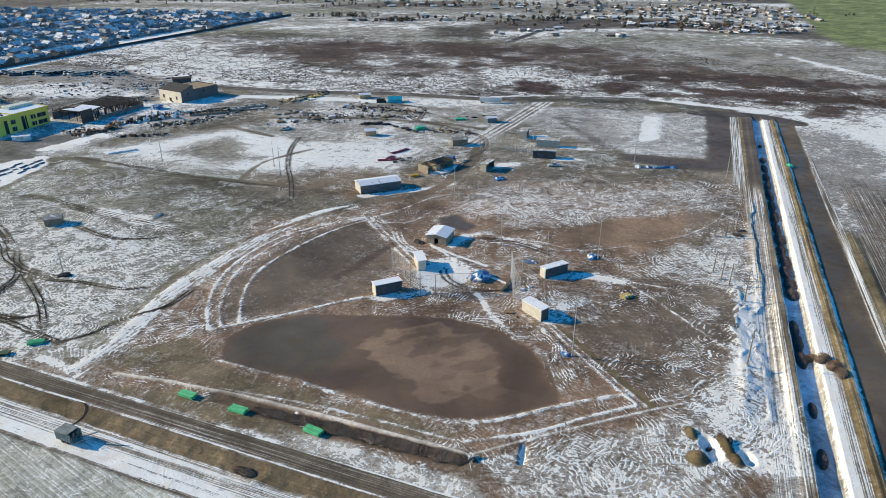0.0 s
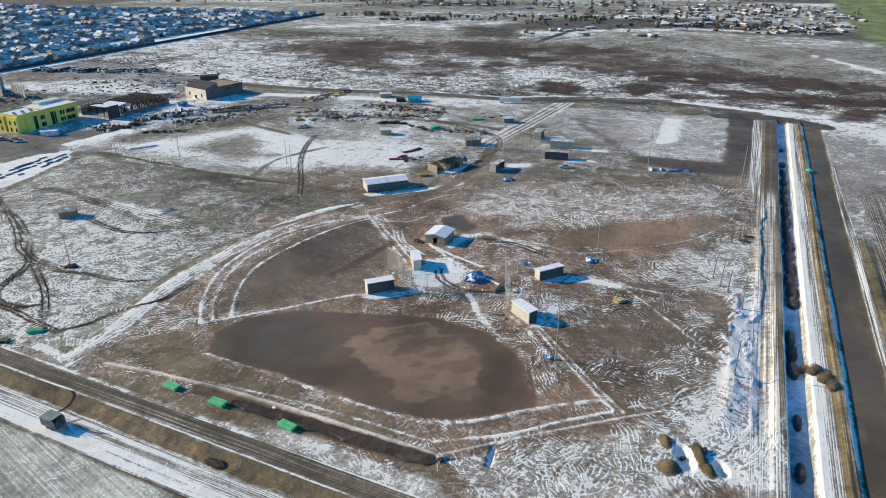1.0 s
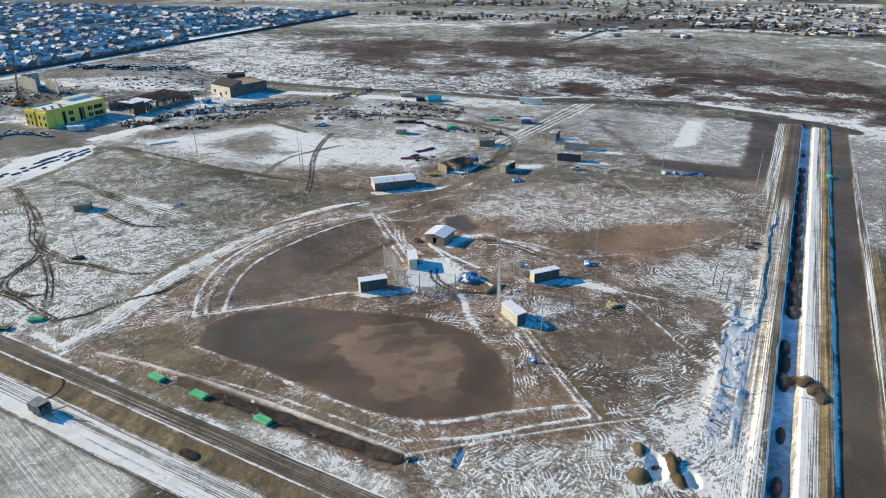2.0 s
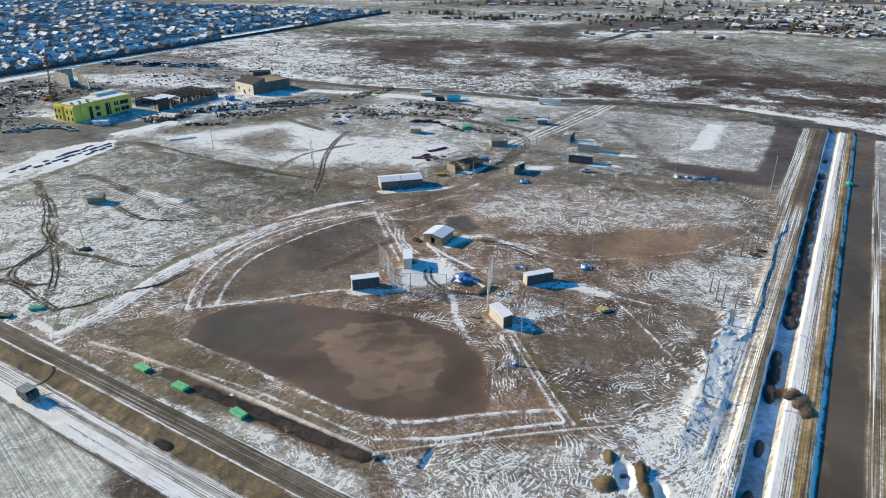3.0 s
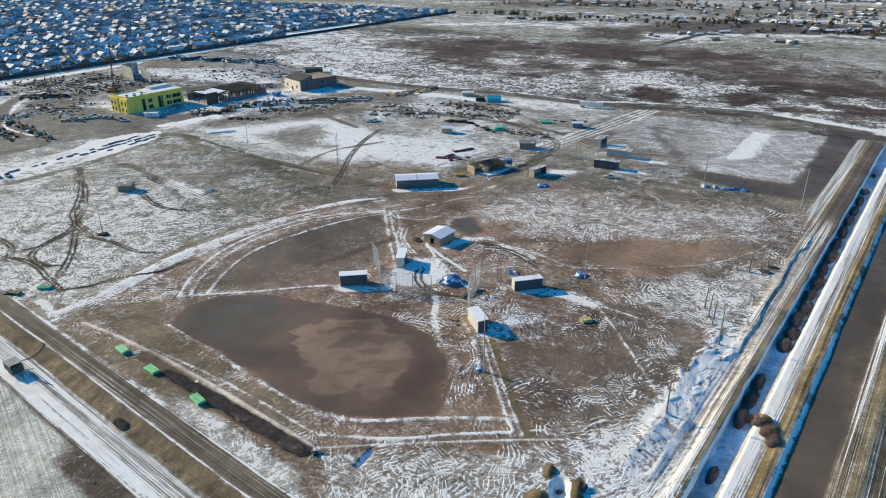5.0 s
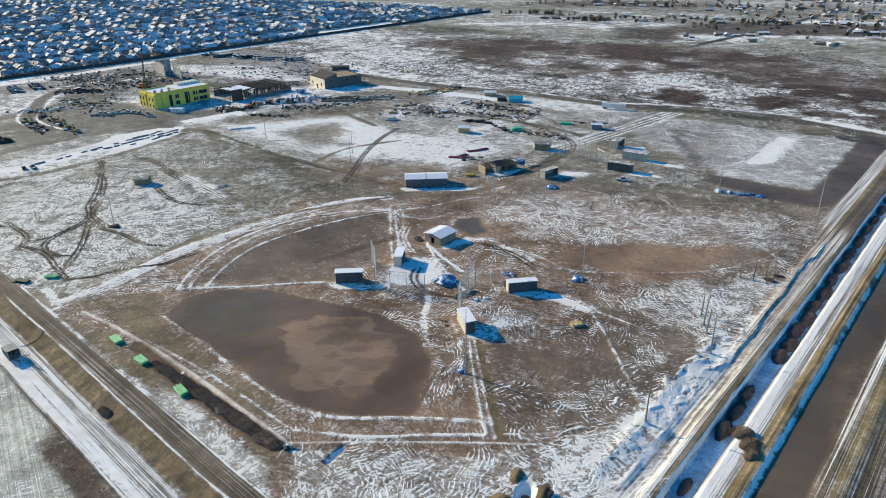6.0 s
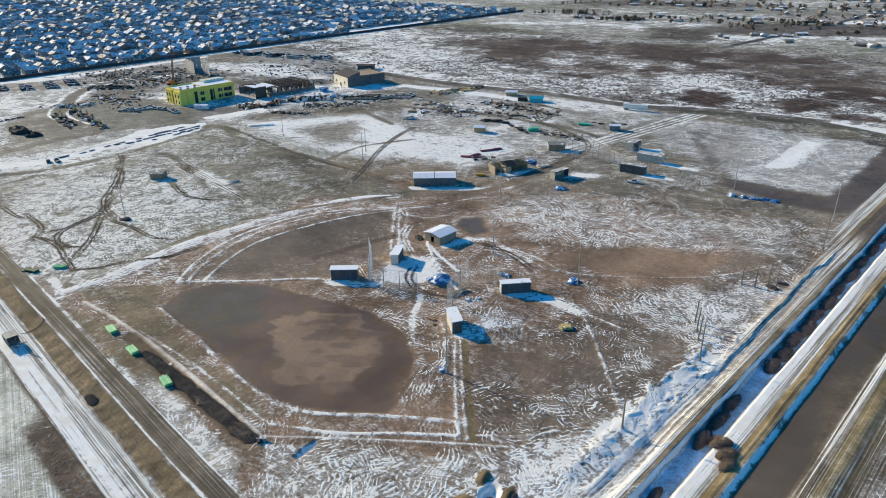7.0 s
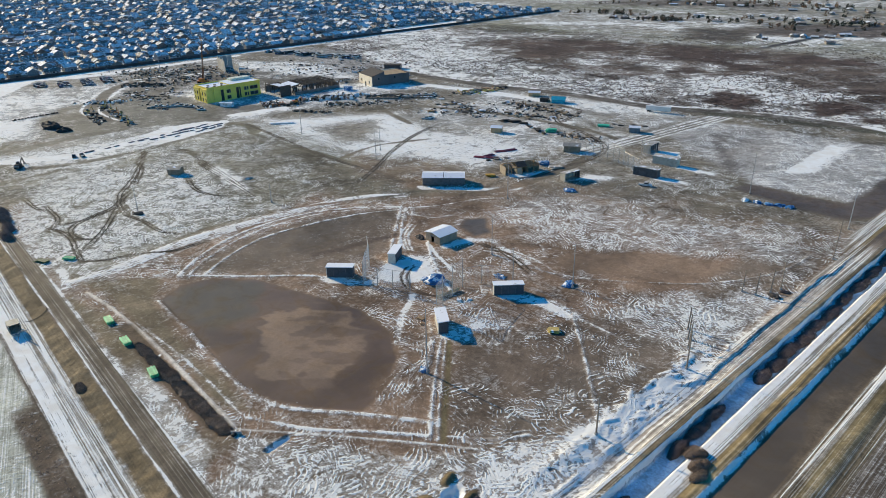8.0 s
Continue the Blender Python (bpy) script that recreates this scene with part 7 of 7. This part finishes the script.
ROOFS = [surface("roof_%s" % n, c, c2, 0.3, 0.75, snow=s) for n, c, c2, s in (("slate", (0.25, 0.31, 0.34), (0.15, 0.19, 0.21), 0.42), ("brown", (0.22, 0.19, 0.165), (0.14, 0.12, 0.105), 0.38), ("white", (0.64, 0.67, 0.7), (0.42, 0.45, 0.48), 0.5), ("grey", (0.34, 0.37, 0.39), (0.22, 0.24, 0.26), 0.45))]
WALLS = [surface("siding_%s" % n, c, rough=0.75) for n, c in (("tan", (0.30, 0.26, 0.22)), ("grey", (0.24, 0.26, 0.28)), ("white", (0.5, 0.5, 0.5)), ("brown", (0.18, 0.14, 0.12)), ("blue", (0.16, 0.22, 0.28)))]


def suburb_house(L, W, wall, ridge, wing, wm, rm, label):
    """One detached house: main block, garage wing, roofs, door and windows."""
    t = thing("house", -900, 300, 0, label, "house", "suburb houses")
    bm = bmesh.new()
    h, w = L / 2, W / 2
    solid(bm, [(-h, -w, -0.3), (-h, w, -0.3), (-h, w, wall), (-h, 0, ridge - 0.1), (-h, -w, wall)], (L, 0, 0))
    part("wall", bm, wm, t)
    bm = bmesh.new()
    for s in (-1, 1):
        solid(bm, [(-h - 0.5, s * (w + 0.6), wall - 0.35), (-h - 0.5, 0, ridge), (-h - 0.5, 0, ridge + 0.25), (-h - 0.5, s * (w + 0.6), wall - 0.1)], (L + 1.0, 0, 0))
    part("roof", bm, rm, t)
    g = wing / 2
    bm = bmesh.new()
    solid(bm, [(h * 0.35 - g, -w - 5, -0.3), (h * 0.35 + g, -w - 5, -0.3), (h * 0.35 + g, -w - 5, 2.9), (h * 0.35, -w - 5, 4.9), (h * 0.35 - g, -w - 5, 2.9)], (0, 5.5, 0))
    part("garage", bm, wm, t)
    bm = bmesh.new()
    for s in (-1, 1):
        solid(bm, [(h * 0.35 + s * (g + 0.5), -w - 5.4, 2.6), (h * 0.35, -w - 5.4, 5.0), (h * 0.35, -w - 5.4, 5.2), (h * 0.35 + s * (g + 0.5), -w - 5.4, 2.8)], (0, 7.5, 0))
    part("garage_roof", bm, rm, t)
    part("garage_door", boxes((h * 0.35 - g * 0.75, -w - 5.08, 0, h * 0.35 + g * 0.75, -w - 5.004, 2.3)), WALLS[2], t)
    for px in (-h * 0.65, -h * 0.15):
        part("window_pane", boxes((px - 0.8, -w - 0.06, 1.0, px + 0.8, -w - 0.004, 2.3)), GLASS, t)
        part("window_pane", boxes((px - 0.8, w + 0.004, 1.0, px + 0.8, w + 0.06, 2.3)), GLASS, t)
    return t


KINDS = [suburb_house(12, 8.4, 2.6, 4.8, 5.2, WALLS[0], ROOFS[0], "tan house with a snowy slate-grey gable roof"), suburb_house(10.5, 8.6, 4.6, 6.9, 5.0, WALLS[1], ROOFS[2], "grey two-storey house with a snow-white roof"),
         suburb_house(12.5, 9, 2.6, 5.0, 5.6, WALLS[2], ROOFS[1], "white house with a brown roof patched with snow"), suburb_house(10, 8, 4.4, 6.5, 5, WALLS[3], ROOFS[3], "brown two-storey house with a grey snowy roof"), suburb_house(11.5, 8.2, 2.7, 4.9, 5.2, WALLS[4], ROOFS[2], "blue-grey house with a snow-covered roof")]
town = random.Random(12)
lots = []
row_u = -598
block = 0
while row_u > -1750:
    v = 110 + town.uniform(0, 12)
    while v < 925:
        v += town.uniform(12.0, 16)
        if (int(v) // 150 + block) % 9 == 4 and town.random() < 0.5:
            continue
        if v < 925 - max(0, (-row_u - 600)) * 0.18:
            lots.append((row_u + town.uniform(-2, 2), v, block % 2))
    row_u -= 21 if block % 2 else 29
    block += 1
lots.sort(key=lambda q: math.hypot(q[0] + 500, q[1] - 330))
near_lots, far_lots = lots[:280], lots[280:]
for n, (u, v, side) in enumerate(near_lots):
    x, y = canal(u, v)
    turn = CANAL_TURN + (0 if side else 180) + town.uniform(-4, 4) + (90 if town.random() < 0.3 else 0)
    m = pose(x, y, 0, 0, 0, turn)
    proto = KINDS[town.randrange(5)]
    if n < 5:
        KINDS[n].matrix_basis = m
    else:
        copy_thing(proto, m)


def joined(name, rows, label, category, mats):
    """Many far shapes as one mesh. rows: (verts, faces, material index)."""
    verts, faces, index = [], [], []
    for vs_, fs_, mi in rows:
        o = len(verts)
        verts += vs_
        faces += [tuple(i + o for i in f) for f in fs_]
        index += [mi] * len(fs_)
    data = bpy.data.meshes.new(name)
    data.from_pydata(verts, [], faces)
    for m in mats:
        data.materials.append(m)
    data.polygons.foreach_set("material_index", np.array(index, dtype=np.int32))
    data.update()
    return tagged(new(name, data), label, category, kind="stuff")


def far_house(u, v, turn, L, W, wall, ridge, wm, rm):
    x, y = canal(u, v)
    m = pose(x, y, 0, 0, 0, turn)
    h, w = L / 2, W / 2
    body = [m @ Vector(p) for p in ((-h, -w, -0.3), (h, -w, -0.3), (h, w, -0.3), (-h, w, -0.3), (-h, -w, wall), (h, -w, wall), (h, w, wall), (-h, w, wall), (-h, 0, ridge - 0.1), (h, 0, ridge - 0.1))]
    roof = [m @ Vector(p) for p in ((-h - 0.5, -w - 0.6, wall - 0.2), (h + 0.5, -w - 0.6, wall - 0.2), (h + 0.5, 0, ridge + 0.15), (-h - 0.5, 0, ridge + 0.15), (h + 0.5, w + 0.6, wall - 0.2), (-h - 0.5, w + 0.6, wall - 0.2))]
    return [([tuple(p) for p in body], [(0, 1, 5, 4), (1, 2, 6, 9, 5), (2, 3, 7, 6), (3, 0, 4, 8, 7)], wm), ([tuple(p) for p in roof], [(0, 1, 2, 3), (3, 2, 4, 5)], rm)]


rows, kinds_ = [], []
for x, y, turn, L, W, H, mat in CLUTTER:
    if mat not in kinds_:
        kinds_.append(mat)
    m = pose(x, y, floor_at(x, y) - 0.05, yard_rng.uniform(-6, 6), yard_rng.uniform(-6, 6), turn)
    k, q = yard_rng.uniform(0.5, 1.0), yard_rng.uniform(-0.2, 0.2)
    pts = [m @ Vector(p_) for p_ in ((-L / 2, -W / 2, 0), (L / 2, -W / 2, 0), (L / 2, W / 2, 0), (-L / 2, W / 2, 0), (-L / 2 * k + q, -W / 2 * k, H), (L / 2 * k + q, -W / 2 * k, H), (L / 2 * k, W / 2 * k, H * 0.9), (-L / 2 * k, W / 2 * k, H * 0.85))]
    rows.append(([tuple(p_) for p_ in pts], [(4, 5, 6, 7), (0, 1, 5, 4), (1, 2, 6, 5), (2, 3, 7, 6), (3, 0, 4, 7)], kinds_.index(mat)))
joined("site_clutter", rows, "loose boards, offcuts and wrapped goods strewn over the yards", "clutter", kinds_)
rows = []
for u, v, side in far_lots:
    turn = CANAL_TURN + (0 if side else 180) + town.uniform(-5, 5) + (90 if town.random() < 0.35 else 0)
    rows += far_house(u, v, turn, town.uniform(9.5, 13), town.uniform(7.5, 9.5), town.choice((2.6, 2.6, 4.4)), town.uniform(4.8, 6.6), town.randrange(5), 5 + town.randrange(4))
    if town.random() < 0.7:
        rows += far_house(u + town.uniform(-8, 8), v + town.uniform(6, 9), turn + 90, 6.5, 5.2, 2.4, 4.2, town.randrange(5), 5 + town.randrange(4))
joined("far_houses", rows, "distant rows of suburb houses with snowy roofs", "houses", WALLS + ROOFS)

# rural houses on the far side
rural = random.Random(3)
rows = []
for cx, cy, sx, sy, n in ((300, 960, 90, 20, 18), (250, 1030, 120, 40, 16), (365, 905, 36, 36, 20), (110, 900, 60, 40, 6), (330, 1150, 160, 70, 44), (425, 925, 40, 40, 18), (470, 1120, 80, 120, 40), (30, 1040, 90, 40, 6), (60, 1230, 200, 60, 18), (-110, 1010, 24, 10, 3), (200, 850, 18, 5, 3), (-60, 1420, 330, 30, 90), (350, 1400, 260, 40, 60)):
    for _ in range(n):
        x, y = rural.gauss(cx, sx * 0.6), rural.gauss(cy, sy * 0.6)
        u, v = CU * x - SU * y, SU * x + CU * y
        a = rural.choice((0, 90, 20, 110)) + rural.uniform(-6, 6)
        rows += far_house(u, v, a, rural.uniform(8, 14), rural.uniform(5, 8), 2.3, rural.uniform(3.0, 3.6), rural.choice((0, 0, 2, 3)), 5 + rural.choice((1, 1, 2, 2, 3)))
        if rural.random() < 0.6:
            rows += far_house(u + rural.uniform(-14, 14), v + rural.uniform(-12, 12), a + 90, rural.uniform(4, 7), rural.uniform(3, 5), 2.0, 2.6, rural.choice((0, 2, 3)), 5 + rural.choice((1, 2, 3)))
joined("rural_houses", rows, "scattered distant farm and country houses", "houses", WALLS + ROOFS)


def far_trees(name, spots, label, material, tufts=22):
    """Far leafless and evergreen trees: each a short trunk and many small tufts."""
    r = random.Random(17)
    rows = []
    for x, y, high, wide in spots:
        for k in range(tufts):
            f = r.random()
            spread = wide * (0.25 + 0.75 * math.sin(math.pi * min(0.95, 0.15 + 0.8 * f)))
            a = r.uniform(0, 6.283)
            q = r.random() ** 0.5
            c = Vector((x + math.cos(a) * spread * 0.5 * q, y + math.sin(a) * spread * 0.5 * q, high * (0.08 + 0.92 * f)))
            s = r.uniform(0.12, 0.24) * wide
            pts = [c + Vector((r.gauss(0, 1), r.gauss(0, 1), r.gauss(0, 0.8))).normalized() * s for _ in range(4)]
            rows.append(([tuple(p) for p in pts], [(0, 1, 2), (0, 2, 3), (0, 3, 1)], 0))
        trunk = [(x + 0.18 * math.cos(i * 2.1), y + 0.18 * math.sin(i * 2.1), z) for z in (-0.2, high * 0.35) for i in range(3)]
        rows.append((trunk, [(0, 1, 4, 3), (1, 2, 5, 4), (2, 0, 3, 5)], 0))
    return joined(name, rows, label, "trees", [material])


tree_rng = random.Random(23)
spots = []
for u, v, side in lots:
    for _ in range(5):
        if tree_rng.random() < 0.8:
            x, y = canal(u + tree_rng.uniform(-16, 16), v + tree_rng.uniform(-9, 9))
            spots.append((x, y, tree_rng.uniform(3, 8.5), tree_rng.uniform(2.5, 5.5)))
far_trees("suburb_trees", spots, "small leafless garden trees between houses", surface("grey_garden_twigs", (0.26, 0.235, 0.215), (0.14, 0.145, 0.14), 0.05, 0.9, island=True), 12)
GROVES = ((420, 930, 40, 40, 10), (470, 1120, 80, 120, 22), (300, 940, 110, 30, 34), (250, 1020, 130, 60, 36), (370, 900, 40, 30, 24), (130, 990, 70, 50, 22), (330, 1150, 170, 90, 60), (60, 1250, 300, 50, 80), (-60, 1000, 50, 10, 26), (-150, 1060, 40, 8, 24), (20, 1030, 90, 40, 20), (-400, 1330, 300, 40, 90))
spots, bare = [], []
for cx, cy, sx, sy, n in GROVES:
    for k in range(n):
        spot = (tree_rng.gauss(cx, sx * 0.6), tree_rng.gauss(cy, sy * 0.6), tree_rng.uniform(3, 7.5), tree_rng.uniform(3.5, 7.0))
        (bare if k % 3 == 0 else spots).append(spot)
        if k % 2:
            spots.append((spot[0] + tree_rng.gauss(0, 6), spot[1] + tree_rng.gauss(0, 6), tree_rng.uniform(1.5, 3.5), tree_rng.uniform(2, 4)))
far_trees("country_trees", spots, "dark distant trees round the country houses", surface("dark_far_foliage", (0.085, 0.075, 0.055), (0.035, 0.05, 0.036), 0.02, 0.9, island=True), 40)
far_trees("bare_country_trees", bare, "rust-brown leafless trees round the country houses", surface("rusty_far_twigs", (0.28, 0.16, 0.09), (0.17, 0.12, 0.085), 0.02, 0.9, island=True), 40)


# ---- brush on the open plain and clods along the field edges ----
def scatter(name, places, size, label, category, material, blades=6, flat=0.7):
    """Low ragged clumps, each of a few bent blades round a stem, as one mesh. places: rows of x, y, z, scale."""
    r = np.random.RandomState(len(places))
    p = np.asarray(places, float)
    n = len(p)
    a = r.uniform(0, 6.283, (n, blades))
    reach, high = r.uniform(0.45, 1.0, (n, blades)), r.uniform(0.35, 1.0, (n, blades))
    k = (p[:, 3:4] * size)
    turn = a + r.uniform(0.5, 1.1, (n, blades))
    base = np.stack([p[:, 0:1] + 0 * a, p[:, 1:2] + 0 * a, p[:, 2:3] - 0.08 + 0 * a], -1)
    b = base + np.stack([np.cos(a) * reach * k, np.sin(a) * reach * k, high * k * flat], -1)
    c = base + np.stack([np.cos(turn) * reach * k, np.sin(turn) * reach * k, high[:, ::-1] * k * flat * 0.8], -1)
    d = base + np.stack([np.cos(a + 0.4) * 0.2 * k, np.sin(a + 0.4) * 0.2 * k, k * flat * 1.1 + 0 * a], -1)
    co = np.stack([base, b, c, d], 2).reshape(-1, 3)
    o = np.arange(n * blades) * 4
    tri = np.concatenate([np.stack([o, o + 1, o + 2], -1), np.stack([o + 1, o + 2, o + 3], -1)])
    data = bpy.data.meshes.new(name)
    data.from_pydata(co.tolist(), [], tri.tolist())
    data.materials.append(material)
    return tagged(new(name, data), label, category, kind="stuff")


brush_rng = np.random.RandomState(31)
bu, bv = brush_rng.uniform(-575, 330, 130000), brush_rng.uniform(478, 860, 130000)
bx, by = CU * bu + SU * bv, -SU * bu + CU * bv
back_y = np.interp(bx, [q[0] for q in back], [q[1] for q in back])
thick = fbm(bx, by, 55, 12, 5) + 0.5 * (fbm(bx, by, 160, 13, 3) - 0.5)
top_v = np.interp(bu, [-480, -372, -288, -215, -166, -94, -19, 31, 120], [690, 703, 744, 778, 760, 755, 690, 655, 640])
low_v = np.interp(bu, [-480, -248, -214, -186, -170, -149, -111, -68, -39, 38, 120], [600, 540, 555, 570, 604, 632, 625, 606, 602, 600, 580])
dense = np.where((bv > low_v + 8) & (bv < top_v), 0.25, 1.0)
chance = np.clip((thick - 0.36) * 2.6, 0.2, 0.85) * 0.75 * dense
keep = (by > back_y + 9) & (bv < top_v + 60) & (brush_rng.rand(130000) < chance)
keep &= ~((bu > 24) & (bu < 70) & (bv < 500))
places = np.stack([bx, by, 0 * bx, brush_rng.uniform(0.5, 1.25, 130000)], -1)[keep]
scatter("plain_brush", places, 0.78, "scattered dark brown brush on the snowy plain", "brush", surface("dark_dry_brush", (0.15, 0.112, 0.088), (0.09, 0.068, 0.055), 0.03, 0.95, island=True))


def clod_line(pts, per_metre, spread, seed):
    r = random.Random(seed)
    out = []
    for (ax, ay), (bx_, by_) in zip(pts, pts[1:]):
        n = int(math.hypot(bx_ - ax, by_ - ay) * per_metre)
        for _ in range(n):
            f = r.random()
            x, y = ax + (bx_ - ax) * f + r.gauss(0, spread), ay + (by_ - ay) * f + r.gauss(0, spread)
            out.append((x, y, floor_at(x, y), r.uniform(0.45, 1.3)))
    return out


tufts = random.Random(53)
rows = []
for _ in range(900):
    f, c = tufts.random(), tufts.gauss(79.2, 1.5)
    a = -84 + 76 * f
    x, y = 0.93 * a + 0.37 * c, -0.37 * a + 0.93 * c
    if x > -48 + 6 * tufts.random():
        rows.append((x, y, floor_at(x, y), tufts.uniform(0.4, 1.3)))
scatter("field_edge_brush", rows, 0.32, "low dry brown brush along the ploughed field", "brush", TWIG, 7, 0.4)
CLODS = surface("frozen_mud_clods", (0.30, 0.23, 0.17), (0.2, 0.155, 0.12), 0.8, 0.9, island=True, snow=0.42)
rows = clod_line([(-62.5, 160), (-40.6, 151), (-27.8, 146.4), (-16, 140.9), (-4.9, 136.6), (5.7, 134.6), (17.9, 137), (30.5, 141.3)], 9, 0.55, 1)
for k, (pts, n) in enumerate((([(5, 127.5), (21, 130.6), (36, 136.8), (48, 141)], 5), ([(31.0, 180), (36.2, 167.4), (44.5, 148.8), (48.8, 140.5)], 5), ([(61, 210), (69, 193.6), (76.6, 176.8), (81.8, 164.7)], 4), ([(-71, 176.5), (-50, 186), (-32, 195.2), (-24, 198)], 4), ([(-70.9, 176.5), (-75.9, 190.4), (-77.9, 208.4), (-75.3, 224.6), (-67.3, 242.6), (-53.3, 256.5), (-34.4, 267.4)], 3), ([(-63, 181), (-66.5, 197), (-66, 216), (-58, 234), (-46, 252), (-33, 264)], 3), ([(-58.3, 147.3), (-41.3, 142.9), (-13, 133.7), (1.7, 127.9)], 4), ([(-34, 267), (-26, 250), (-19.8, 237), (-13, 223)], 4), ([(-100, 154), (-94.5, 174), (-91, 200), (-82, 223), (-70.5, 249), (-56, 269.5), (-41, 280)], 3), ([(19, 241), (39, 235.5), (55, 235.2), (77, 241.6), (97, 251)], 3))):
    rows += clod_line(pts, n, 0.5, 2 + k)
scatter("frozen_clods", rows, 0.17, "frozen mud clods dusted with snow along the field edges", "clods", CLODS, 5, 0.6)


# ---- wheel ruts pressed into snow and mud ----
def floor_between(x, y):
    u, v = CU * x - SU * y, SU * x + CU * y
    j, i = int(np.clip(np.searchsorted(us, u), 1, len(us) - 1)), int(np.clip(np.searchsorted(vs, v), 1, len(vs) - 1))
    a, b = (u - us[j - 1]) / (us[j] - us[j - 1]), (v - vs[i - 1]) / (vs[i] - vs[i - 1])
    return float((HEIGHT[i - 1, j - 1] * (1 - a) + HEIGHT[i - 1, j] * a) * (1 - b) + (HEIGHT[i, j - 1] * (1 - a) + HEIGHT[i, j] * a) * b)


rut_rng = random.Random(41)
RUTS.append((curve([(-92.5, 132), (-89.3, 135.4), (-90, 139.6), (-94, 141.7), (-104.5, 145)]), 0.7, 0))
verts, faces, index = [], [], []
for pts, wide, kind_ in RUTS:
    fine_pts = []
    for (ax, ay), (bx_, by_) in zip(pts, pts[1:]):
        n = max(1, int(math.hypot(bx_ - ax, by_ - ay) / 0.8))
        fine_pts += [(ax + (bx_ - ax) * q / n, ay + (by_ - ay) * q / n) for q in range(n)]
    last, first = None, len(faces)
    for (ax, ay), (bx_, by_) in zip(fine_pts, fine_pts[1:]):
        run = math.hypot(bx_ - ax, by_ - ay) or 1
        nx, ny = -(by_ - ay) / run, (bx_ - ax) / run
        done = len(faces) - first
        ends = min(1.0, 0.15 + 0.2 * min(done, len(fine_pts) - done))
        thin = 1 - 0.9 * max(0.0, min(1.0, 3 * noise.noise(Vector((ax * 0.09, ay * 0.09, 7.0 + wide))) - 0.4))
        w = wide * ends * thin * (0.42 + 0.3 * noise.noise(Vector((ax * 0.6, ay * 0.6, wide))) + rut_rng.uniform(-0.08, 0.08))
        o = len(verts)
        for q in (-1, 1):
            x, y = ax + nx * w * q, ay + ny * w * q
            verts.append((x, y, floor_between(x, y) + 0.09))
        if last is not None:
            faces.append((last, last + 1, o + 1, o))
            index.append(kind_)
        last = o
data = bpy.data.meshes.new("wheel_ruts")
data.from_pydata(verts, [], faces)
data.materials.append(surface("wet_rut_mud", (0.036, 0.031, 0.025), (0.022, 0.019, 0.016), 0.4, 0.75))
data.materials.append(surface("damp_rut_mud", (0.09, 0.072, 0.054), (0.06, 0.049, 0.038), 0.4, 0.8))
for m in data.materials:
    m.node_tree.nodes["Principled BSDF"].inputs["Specular IOR Level"].default_value = 0.1
data.polygons.foreach_set("material_index", np.array(index, dtype=np.int32))
tagged(new("wheel_ruts", data), "dark wheel ruts pressed into snow and mud", "ruts", kind="stuff")
